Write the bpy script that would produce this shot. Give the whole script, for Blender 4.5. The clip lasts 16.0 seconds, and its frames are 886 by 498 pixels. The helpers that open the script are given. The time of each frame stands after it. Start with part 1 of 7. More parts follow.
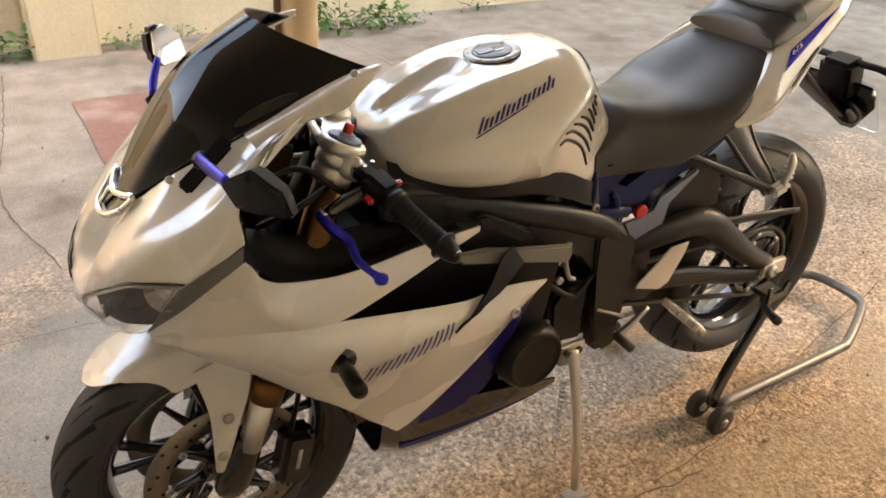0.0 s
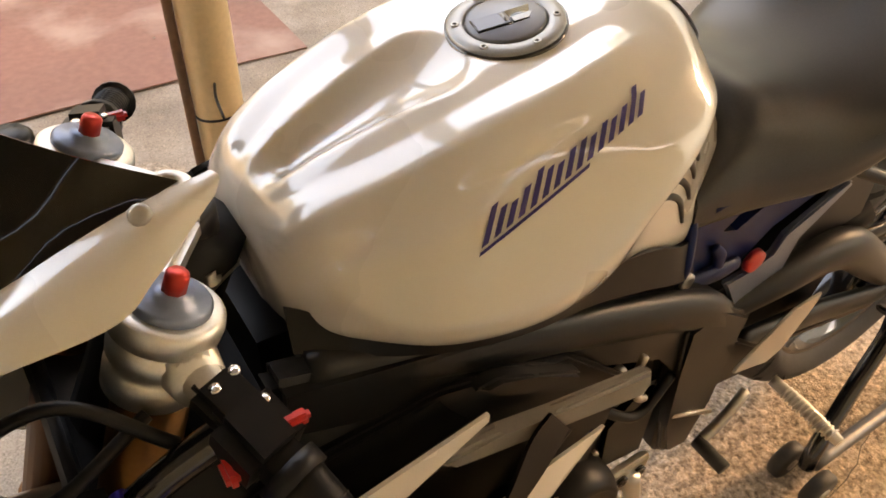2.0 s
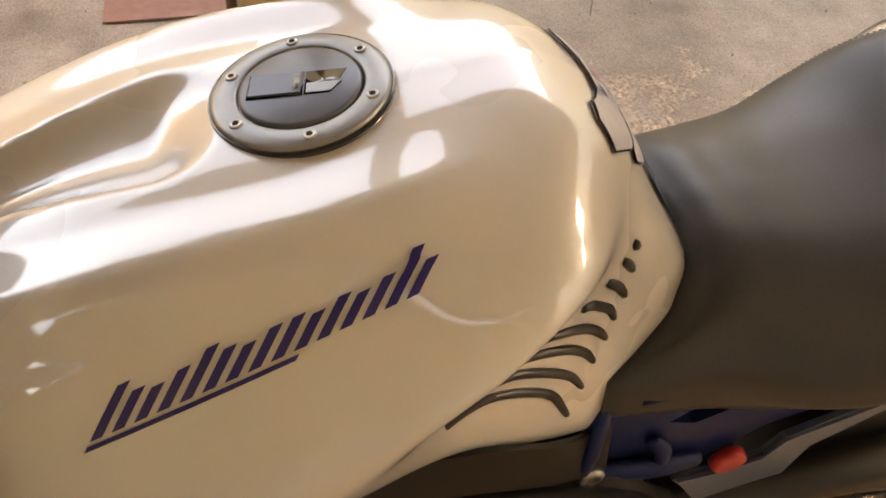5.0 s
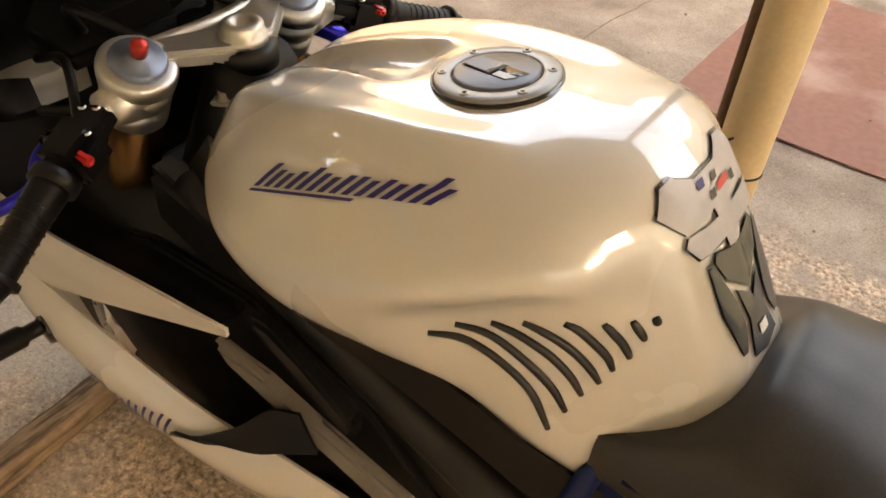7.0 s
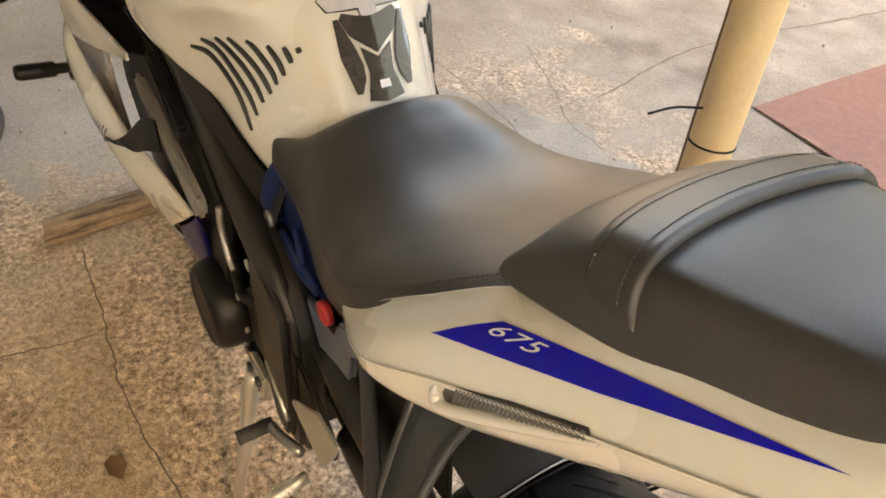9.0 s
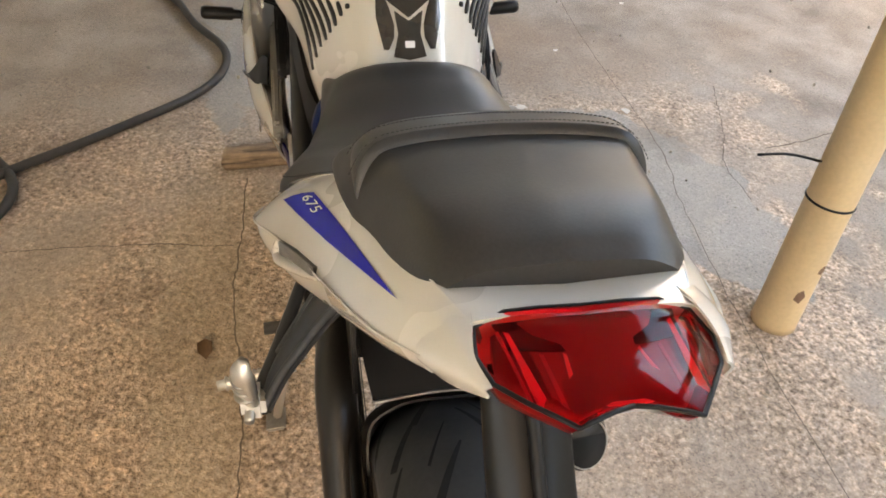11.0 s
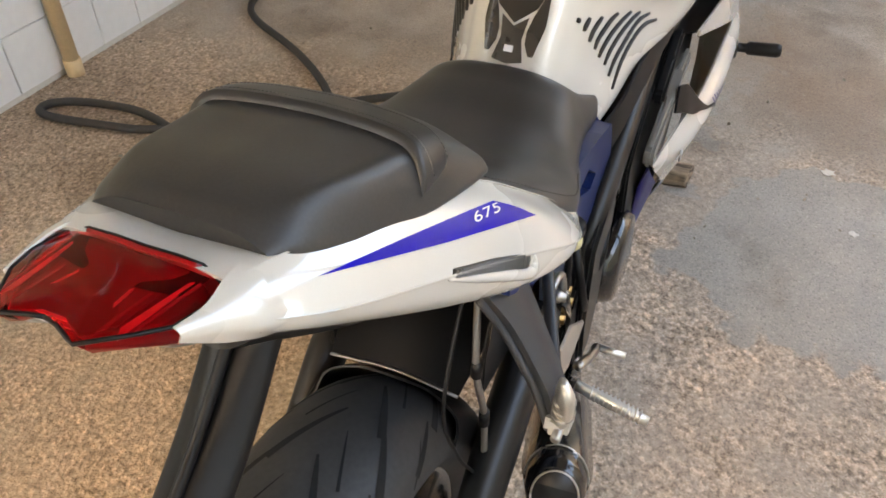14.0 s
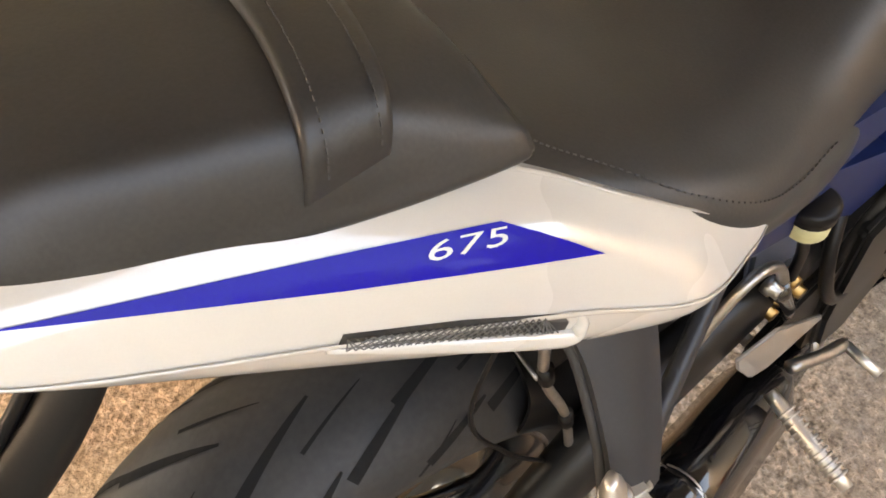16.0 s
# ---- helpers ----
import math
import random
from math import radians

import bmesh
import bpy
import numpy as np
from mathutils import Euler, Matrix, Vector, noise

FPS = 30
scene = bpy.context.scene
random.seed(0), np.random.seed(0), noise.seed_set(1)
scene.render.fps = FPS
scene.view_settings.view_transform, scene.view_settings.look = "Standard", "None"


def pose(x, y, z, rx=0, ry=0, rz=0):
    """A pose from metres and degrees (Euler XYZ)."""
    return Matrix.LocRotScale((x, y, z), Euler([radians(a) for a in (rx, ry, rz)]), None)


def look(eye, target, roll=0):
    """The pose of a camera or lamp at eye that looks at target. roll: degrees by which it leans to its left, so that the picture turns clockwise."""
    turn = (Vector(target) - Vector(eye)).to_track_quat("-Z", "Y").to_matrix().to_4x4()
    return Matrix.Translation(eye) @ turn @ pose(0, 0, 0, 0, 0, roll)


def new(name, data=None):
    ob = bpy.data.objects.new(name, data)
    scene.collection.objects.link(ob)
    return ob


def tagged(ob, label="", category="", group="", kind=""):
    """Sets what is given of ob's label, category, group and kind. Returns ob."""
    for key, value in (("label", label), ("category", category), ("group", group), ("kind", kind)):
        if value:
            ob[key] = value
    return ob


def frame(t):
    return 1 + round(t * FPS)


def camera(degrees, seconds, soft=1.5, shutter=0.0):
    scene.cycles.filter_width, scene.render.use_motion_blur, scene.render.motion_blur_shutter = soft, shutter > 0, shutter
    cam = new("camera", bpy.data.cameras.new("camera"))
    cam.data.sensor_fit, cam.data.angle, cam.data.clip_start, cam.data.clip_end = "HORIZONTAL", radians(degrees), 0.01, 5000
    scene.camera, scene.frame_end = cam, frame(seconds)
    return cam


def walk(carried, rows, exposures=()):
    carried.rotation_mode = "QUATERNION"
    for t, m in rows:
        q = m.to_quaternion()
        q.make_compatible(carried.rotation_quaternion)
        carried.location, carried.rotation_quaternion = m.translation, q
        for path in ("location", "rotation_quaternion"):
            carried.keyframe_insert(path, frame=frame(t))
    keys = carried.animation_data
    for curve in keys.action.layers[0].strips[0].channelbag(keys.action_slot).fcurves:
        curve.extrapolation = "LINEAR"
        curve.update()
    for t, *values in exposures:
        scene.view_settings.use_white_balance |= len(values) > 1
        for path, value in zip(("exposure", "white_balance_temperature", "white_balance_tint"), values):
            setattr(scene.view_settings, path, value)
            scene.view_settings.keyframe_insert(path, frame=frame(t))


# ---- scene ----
from mathutils.bvhtree import BVHTree

# ---- camera and its way ----
cam = camera(59.02, 16.0, soft=1.7)
PATH = [
    (0, 1.6022, 1.1430, 1.3985, 59.512, -2.742, 149.122),
    (0.5, 1.4246, 1.0352, 1.3593, 58.231, -3.227, 152.595),
    (1, 1.3296, 0.9521, 1.3339, 55.922, -2.055, 155.120),
    (1.5, 1.2484, 0.7285, 1.3284, 51.827, -0.082, 150.037),
    (2, 1.1836, 0.4894, 1.3021, 47.267, -2.090, 147.367),
    (2.5, 1.1450, 0.3665, 1.2645, 44.711, -3.278, 145.728),
    (3, 1.1019, 0.3231, 1.2551, 42.822, -3.727, 143.451),
    (3.5, 0.9960, 0.2850, 1.2386, 41.476, -4.648, 147.385),
    (3.7, 0.9456, 0.2755, 1.2403, 41.058, -4.435, 149.907),
    (5.8, 0.7100, 0.4153, 1.2804, 43.371, -3.433, -172.878),
    (6, 0.6603, 0.4036, 1.2838, 43.588, -3.219, -165.653),
    (6.5, 0.5850, 0.4158, 1.2848, 45.662, -2.370, -150.684),
    (7, 0.5062, 0.4702, 1.3050, 47.623, -2.476, -142.626),
    (7.5, 0.3530, 0.5243, 1.3403, 50.589, -3.165, -135.620),
    (8, 0.1590, 0.4662, 1.3513, 51.067, -3.524, -126.330),
    (8.5, -0.0027, 0.3838, 1.3255, 49.528, -4.230, -121.022),
    (9, -0.1278, 0.3577, 1.3179, 48.110, -3.492, -120.882),
    (9.5, -0.2998, 0.3780, 1.3574, 48.925, -4.463, -119.233),
    (9.7, -0.3470, 0.3583, 1.3673, 49.279, -4.587, -117.178),
    (11.8, -0.4177, 0.0212, 1.3348, 50.526, -1.430, -91.907),
    (12, -0.4728, -0.0003, 1.3610, 52.229, -1.688, -91.182),
    (12.5, -0.5752, -0.0458, 1.4068, 55.433, -2.907, -88.654),
    (13, -0.5799, -0.1131, 1.4173, 56.474, -3.704, -86.423),
    (13.5, -0.4479, -0.2564, 1.3811, 54.122, -3.433, -77.685),
    (14, -0.3571, -0.3101, 1.3587, 48.805, 0.626, -66.082),
    (14.5, -0.2490, -0.2493, 1.3092, 43.545, 2.237, -62.857),
    (15, -0.1395, -0.2364, 1.2844, 39.432, 1.525, -61.202),
    (15.5, -0.0387, -0.2808, 1.2551, 35.075, 3.250, -48.924),
    (16, 0.0216, -0.3123, 1.2545, 33.074, 8.088, -35.036),
]
EXPOSURES = [(0.0, 3.87, 9400, 19), (1.5, 4.1, 10800, 22), (3.0, 3.7, 11500, 26), (7.0, 3.8, 11600, 22), (9.0, 4.1, 9300, 15), (12.5, 3.85, 8000, 15), (14.5, 3.87, 8200, 17), (16.0, 3.88, 9700, 21)]
walk(cam, [(r[0], pose(*r[1:])) for r in PATH], EXPOSURES)

# ---- sky, sun ----
world = bpy.data.worlds.new("sky")
scene.world = world
world.use_nodes = True
wn = world.node_tree.nodes
sky = wn.new("ShaderNodeTexSky")
sky.sky_type = "NISHITA"
sky.sun_disc = False
sky.sun_elevation = radians(31)
sky.sun_rotation = radians(-83)
sky.air_density, sky.dust_density = 1.2, 2.0
wn["Background"].inputs["Strength"].default_value = 0.15
world.node_tree.links.new(sky.outputs["Color"], wn["Background"].inputs["Color"])

sun_data = bpy.data.lights.new("sun", "SUN")
sun_data.energy, sun_data.angle, sun_data.color = 0.32, radians(13), (1.0, 0.72, 0.42)
sun = new("sun", sun_data)
sun.matrix_world = look((-4.0, 0.48, 2.4), (0.0, 0.0, 0.0))


# ---- materials ----
def material(name, colour, rough=0.5, metal=0.0, coat=0.0, coat_rough=0.05, spec=0.5, transmission=0.0, ior=1.5):
    m = bpy.data.materials.new(name)
    m.use_nodes = True
    b = m.node_tree.nodes["Principled BSDF"]
    b.inputs["Base Color"].default_value = (*colour, 1)
    b.inputs["Roughness"].default_value = rough
    b.inputs["Metallic"].default_value = metal
    b.inputs["Coat Weight"].default_value = coat
    b.inputs["Coat Roughness"].default_value = coat_rough
    b.inputs["Specular IOR Level"].default_value = spec
    b.inputs["Transmission Weight"].default_value = transmission
    b.inputs["IOR"].default_value = ior
    if coat == 1.0:
        b.inputs["Coat IOR"].default_value = 1.85
    return m


def tex(m, kind, scale, detail=4.0, space="Object", **extra):
    """A texture node of m on object or generated coordinates."""
    nt = m.node_tree
    c = nt.nodes.new("ShaderNodeTexCoord")
    n = nt.nodes.new("ShaderNodeTex" + kind)
    n.inputs["Scale"].default_value = scale
    if kind == "Noise":
        n.inputs["Detail"].default_value = detail
    nt.links.new(c.outputs[space], n.inputs["Vector"])
    return n


def ramp(m, src, stops):
    r = m.node_tree.nodes.new("ShaderNodeValToRGB")
    el = r.color_ramp.elements
    while len(el) < len(stops):
        el.new(0.5)
    for e, (p, c) in zip(el, stops):
        e.position, e.color = p, (*c, 1)
    m.node_tree.links.new(src, r.inputs["Fac"])
    return r.outputs["Color"]


def mix(m, fac, a, b, blend="MIX"):
    n = m.node_tree.nodes.new("ShaderNodeMix")
    n.data_type, n.blend_type = "RGBA", blend
    for sock, v in ((n.inputs[0], fac), (n.inputs[6], a), (n.inputs[7], b)):
        if hasattr(v, "is_output"):
            m.node_tree.links.new(v, sock)
        elif isinstance(v, (int, float)):
            sock.default_value = v
        else:
            sock.default_value = (*v, 1)
    return n.outputs[2]


def bump(m, src, strength, distance=0.002, previous=None):
    n = m.node_tree.nodes.new("ShaderNodeBump")
    n.inputs["Strength"].default_value, n.inputs["Distance"].default_value = strength, distance
    m.node_tree.links.new(src, n.inputs["Height"])
    if previous:
        m.node_tree.links.new(previous, n.inputs["Normal"])
    return n.outputs["Normal"]


def plug(m, name, src):
    m.node_tree.links.new(src, m.node_tree.nodes["Principled BSDF"].inputs[name])


def grained(m, colour, spread=0.25, scale=60, rough=(0.4, 0.6), relief=0.1, dist=0.0006, blotch=5.0):
    """Fine grain, blotches and worn gloss on a base colour."""
    big, small = tex(m, "Noise", blotch, 3), tex(m, "Noise", scale, 5)
    dark, light = [c * (1 - spread) for c in colour], [min(1, c * (1 + spread)) for c in colour]
    col = mix(m, 0.5, ramp(m, big.outputs["Fac"], [(0.3, dark), (0.7, light)]), ramp(m, small.outputs["Fac"], [(0.3, dark), (0.7, light)]))
    plug(m, "Base Color", col)
    plug(m, "Roughness", ramp(m, big.outputs["Fac"], [(0.3, (rough[0],) * 3), (0.7, (rough[1],) * 3)]))
    if relief:
        plug(m, "Normal", bump(m, small.outputs["Fac"], relief, dist))
    return m


white = grained(material("pearl_white_paint", (0.77, 0.72, 0.62), 0.3, 0, 1.0, 0.05), (0.63, 0.595, 0.53), 0.03, 900, (0.24, 0.32), 0)
plastic = grained(material("black_plastic", (0.02, 0.02, 0.02), 0.5, spec=0.28), (0.0040, 0.0036, 0.0038), 0.3, 300, (0.34, 0.5), 0.15, 0.0003)
gloss_black = grained(material("gloss_black", (0.01, 0.01, 0.012), 0.2, 0, 0.6), (0.006, 0.006, 0.007), 0.3, 200, (0.12, 0.2), 0)
leather = grained(material("black_leather", (0.02, 0.02, 0.02), 0.5, spec=0.48), (0.033, 0.0305, 0.028), 0.25, 420, (0.34, 0.46), 0.2, 0.0004, 9)
rubber = grained(material("tyre_rubber", (0.02, 0.02, 0.02), 0.7), (0.030, 0.0295, 0.029), 0.3, 150, (0.5, 0.7), 0.2, 0.0005, 12)
# near-black for inlays: the colour stands for shade in grooves and holes
hollow_shade = material("shaded_hollow", (0.004, 0.004, 0.004), 0.9)
frame_grey = grained(material("dark_grey_metal_paint", (0.05, 0.05, 0.05), 0.45, 0.3), (0.0135, 0.0125, 0.012), 0.2, 300, (0.32, 0.44), 0.1, 0.0003)
frame_blue = grained(material("blue_black_plastic", (0.02, 0.025, 0.06), 0.5, spec=0.2), (0.006, 0.016, 0.070), 0.2, 260, (0.3, 0.42), 0.1, 0.0003)
silver = grained(material("cast_aluminium", (0.7, 0.68, 0.64), 0.3, 1.0), (0.68, 0.66, 0.62), 0.08, 400, (0.36, 0.5), 0.06, 0.0003)
steel = grained(material("worn_steel", (0.5, 0.48, 0.45), 0.35, 1.0), (0.42, 0.40, 0.37), 0.2, 120, (0.3, 0.5), 0.08, 0.0003)
greasy = grained(material("greasy_chain", (0.1, 0.09, 0.08), 0.5, 0.7), (0.085, 0.075, 0.065), 0.3, 200, (0.4, 0.6), 0)
chrome = material("chrome", (0.85, 0.85, 0.85), 0.08, 1.0)
gold = grained(material("bronze_fork_tube", (0.45, 0.24, 0.08), 0.3, 1.0), (0.15, 0.072, 0.030), 0.12, 200, (0.3, 0.42), 0)
blue_metal = grained(material("blue_anodised", (0.03, 0.03, 0.45), 0.3, 0.7), (0.03, 0.03, 0.50), 0.1, 300, (0.25, 0.35), 0)
blue = grained(material("blue_decal", (0.01, 0.006, 0.42), 0.35, 0, 0.15, 0.03, spec=0.1), (0.002, 0.002, 0.33), 0.08, 300, (0.18, 0.26), 0)
navy_panel = grained(material("navy_panel", (0.003, 0.003, 0.08), 0.35, 0, 0.0, spec=0.2), (0.003, 0.003, 0.075), 0.1, 300, (0.25, 0.35), 0)
ink = grained(material("blue_black_ink", (0.02, 0.01, 0.1), 0.35, 0, 0.15), (0.014, 0.005, 0.12), 0.1, 300, (0.35, 0.45), 0)
red_plastic = material("red_plastic", (0.6, 0.03, 0.03), 0.35, 0, 0.3)
red_metal = material("red_anodised", (0.6, 0.05, 0.04), 0.35, 0.6)
red_lens = material("red_lens", (0.88, 0.004, 0.008), 0.01, 0, 0.06, 0.02, transmission=1.0, ior=1.18)
reflector_metal = material("mirrored_plastic", (0.9, 0.88, 0.86), 0.12, 1.0)
screen_mat = material("black_tinted_acrylic", (0.004, 0.004, 0.005), 0.04, 0, 0.0, spec=0.3)
clear = material("clear_plastic", (0.95, 0.95, 0.95), 0.03, transmission=1.0, ior=1.15)
pad_mat = grained(material("pad_gel", (0.45, 0.43, 0.44), 0.3, 0.0, 0.5), (0.46, 0.44, 0.45), 0.25, 30, (0.3, 0.4), 0)
pad_dark = grained(material("pad_dark_gel", (0.03, 0.026, 0.022), 0.2, 0.0, 0.8), (0.03, 0.026, 0.022), 0.6, 25, (0.15, 0.25), 0)
lettering = material("white_lettering", (0.75, 0.75, 0.75), 0.4)
mesh_mat = grained(material("vent_mesh", (0.12, 0.12, 0.12), 0.5, 0.6), (0.07, 0.068, 0.064), 0.3, 300, (0.4, 0.5), 0)
trim_grey = grained(material("satin_grey_trim", (0.13, 0.12, 0.11), 0.4), (0.13, 0.122, 0.112), 0.1, 300, (0.35, 0.45), 0.05, 0.0003)
blade_grey = grained(material("pale_satin_trim", (0.18, 0.165, 0.145), 0.4), (0.18, 0.165, 0.145), 0.1, 300, (0.35, 0.45), 0.05, 0.0003)
trim_black = grained(material("dark_satin_paint", (0.03, 0.032, 0.036), 0.4), (0.026, 0.028, 0.032), 0.15, 300, (0.35, 0.48), 0.05, 0.0003)
disc_steel = grained(material("browned_disc_steel", (0.26, 0.23, 0.20), 0.35, 0.9), (0.24, 0.21, 0.18), 0.2, 120, (0.3, 0.42), 0)
thread = material("grey_thread", (0.06, 0.057, 0.053), 0.7)


# ---- mesh helpers ----
def spline(points, n):
    """n points along a smooth curve through the points."""
    p = np.array(points, float)
    k = len(p)
    if k == 2:
        return p[0] + (p[1] - p[0]) * np.linspace(0, 1, n)[:, None]
    q = np.vstack([2 * p[0] - p[1], p, 2 * p[-1] - p[-2]])
    out = []
    for u in np.linspace(0, k - 1, n):
        i = min(int(u), k - 2)
        f = u - i
        a, b, c, d = q[i:i + 4]
        out.append(0.5 * (2 * b + (c - a) * f + (2 * a - 5 * b + 4 * c - d) * f * f + (3 * b - a - 3 * c + d) * f ** 3))
    return np.array(out)


def grid_surface(rows, nu, nv):
    """A smooth surface through rows of points, as nu x nv places."""
    r = np.array([spline(row, nv) for row in rows])
    return np.stack([spline(r[:, j], nu) for j in range(nv)], axis=1)


def add_grid(bm, g, flip=False, ring=False):
    nu, nv = g.shape[:2]
    vs = [[bm.verts.new(g[i, j]) for j in range(nv)] for i in range(nu)]
    for i in range(nu - 1):
        for j in range(nv if ring else nv - 1):
            f = [vs[i][j], vs[i + 1][j], vs[i + 1][(j + 1) % nv], vs[i][(j + 1) % nv]]
            bm.faces.new(f[::-1] if flip else f)
    return vs


def skin(rows, nu=24, nv=16, mirror=False):
    """A smooth sheet; mirrored in y = 0 where asked."""
    bm = bmesh.new()
    g = grid_surface(rows, nu, nv)
    add_grid(bm, g)
    if mirror:
        add_grid(bm, g * (1, -1, 1), True)
    bmesh.ops.remove_doubles(bm, verts=bm.verts, dist=1e-5)
    bmesh.ops.recalc_face_normals(bm, faces=bm.faces)
    return bm


def body(rows, nu=40, nv=24):
    """A closed, symmetric solid. rows: (x, half outline from the top middle to the bottom), one after the other along x."""
    half = grid_surface([[(x, y, z) for y, z in o] for x, o in rows], nu, nv)
    bm = bmesh.new()
    ring = np.concatenate([half, (half * (1, -1, 1))[:, ::-1]], axis=1)
    vs = add_grid(bm, ring, ring=True)
    bm.faces.new(vs[0][::-1]), bm.faces.new(vs[-1])
    bmesh.ops.remove_doubles(bm, verts=bm.verts, dist=1e-5)
    bmesh.ops.recalc_face_normals(bm, faces=bm.faces)
    return bm


def tube(bm, points, radius, n=10, steps=0, flat=1.0):
    """A round bar along points; radius may be a list. flat squeezes it across."""
    p = spline(points, steps) if steps else np.array(points, float)
    k = len(p)
    rad = np.interp(np.linspace(0, 1, k), np.linspace(0, 1, len(radius)), radius) if isinstance(radius, (list, tuple)) else [radius] * k
    rings, up = [], None
    for i in range(k):
        d = Vector(p[min(i + 1, k - 1)] - p[max(i - 1, 0)]).normalized()
        if up is None:
            up = d.orthogonal().normalized() if abs(d.z) > 0.95 else Vector((0, 0, 1))
        s = d.cross(up).normalized()
        up = s.cross(d).normalized()
        rings.append([Vector(p[i]) + (s * math.cos(a) * flat + up * math.sin(a)) * rad[i] for a in np.linspace(0, 2 * math.pi, n, endpoint=False)])
    vs = [[bm.verts.new(v) for v in r] for r in rings]
    for i in range(k - 1):
        for j in range(n):
            bm.faces.new((vs[i][j], vs[i][(j + 1) % n], vs[i + 1][(j + 1) % n], vs[i + 1][j]))
    bm.faces.new(vs[0][::-1]), bm.faces.new(vs[-1])
    return bm


def lathe(bm, profile, m, n=32, closed=False):
    """Turns (radius, height) about the local z of the pose m."""
    vs = [[bm.verts.new(m @ Vector((r * math.cos(a), r * math.sin(a), h))) for a in np.linspace(0, 2 * math.pi, n, endpoint=False)] for r, h in profile]
    k = len(vs)
    for i in range(k if closed else k - 1):
        for j in range(n):
            a, b = vs[i], vs[(i + 1) % k]
            bm.faces.new((a[j], a[(j + 1) % n], b[(j + 1) % n], b[j]))
    if not closed:
        for ring, turn in ((vs[0], -1), (vs[-1], 1)):
            bm.faces.new(ring[::turn])
    return bm


def slab(bm, outline, thick, m=None, bevel=0.0):
    """A plate: an outline of (a, b) in the local xy of m, thick along its z, with softened edges."""
    m = m or Matrix()
    n = len(outline)
    lo = [bm.verts.new(m @ Vector((a, b, 0))) for a, b in outline]
    hi = [bm.verts.new(m @ Vector((a, b, thick))) for a, b in outline]
    faces = [bm.faces.new(lo[::-1]), bm.faces.new(hi)]
    for i in range(n):
        faces.append(bm.faces.new((lo[i], lo[(i + 1) % n], hi[(i + 1) % n], hi[i])))
    if bevel:
        edges = list({e for f in faces for e in f.edges})
        bmesh.ops.bevel(bm, geom=edges, offset=bevel, segments=2, affect="EDGES", clamp_overlap=True)
    return bm


def box(bm, size, m, bevel=0.004):
    x, y, z = (s / 2 for s in size)
    return slab(bm, [(-x, -y), (x, -y), (x, y), (-x, y)], 2 * z, m @ pose(0, 0, -z), bevel)


# local x, y of a plate become the bike's x and z; its thickness goes outwards to the left
SIDE = Matrix(((1, 0, 0, 0), (0, 0, 1, 0), (0, 1, 0, 0), (0, 0, 0, 1)))


def at_side(y):
    return Matrix.Translation((0, y, 0)) @ SIDE


def part(name, bm, mat, parent=None, label="", smooth=40, solid=0.0, flipped=False):
    me = bpy.data.meshes.new(name)
    if smooth:
        for f in bm.faces:
            f.smooth = True
        for e in bm.edges:
            e.smooth = len(e.link_faces) == 2 and e.calc_face_angle(0) < radians(smooth)
    bmesh.ops.recalc_face_normals(bm, faces=bm.faces)
    bm.to_mesh(me)
    bm.free()
    me.materials.append(mat)
    ob = new(name, me)
    if parent:
        ob.parent = parent
        ob.matrix_parent_inverse = Matrix.Translation(-BASE.get(parent.name, Vector()))
    if solid:
        s = ob.modifiers.new("thickness", "SOLIDIFY")
        s.thickness, s.offset = solid, -1
    if label:
        ob["label"] = label
    return ob


BASE = {}


def thing(name, place, label, category, group="", kind=""):
    """An empty at the base of a thing; its parts are given in world places."""
    ob = new(name)
    ob.location = place
    ob.empty_display_size = 0.1
    BASE[ob.name] = Vector(place)
    return tagged(ob, label, category, group, kind)


def mirrored(bm):
    for v in bm.verts:
        v.co.y = -v.co.y
    return bm


def both(make):
    """make(1) for the left, make(-1) for the right: bmeshes built for the left side, and turned over."""
    return [(make(), 1), (mirrored(make()), -1)]


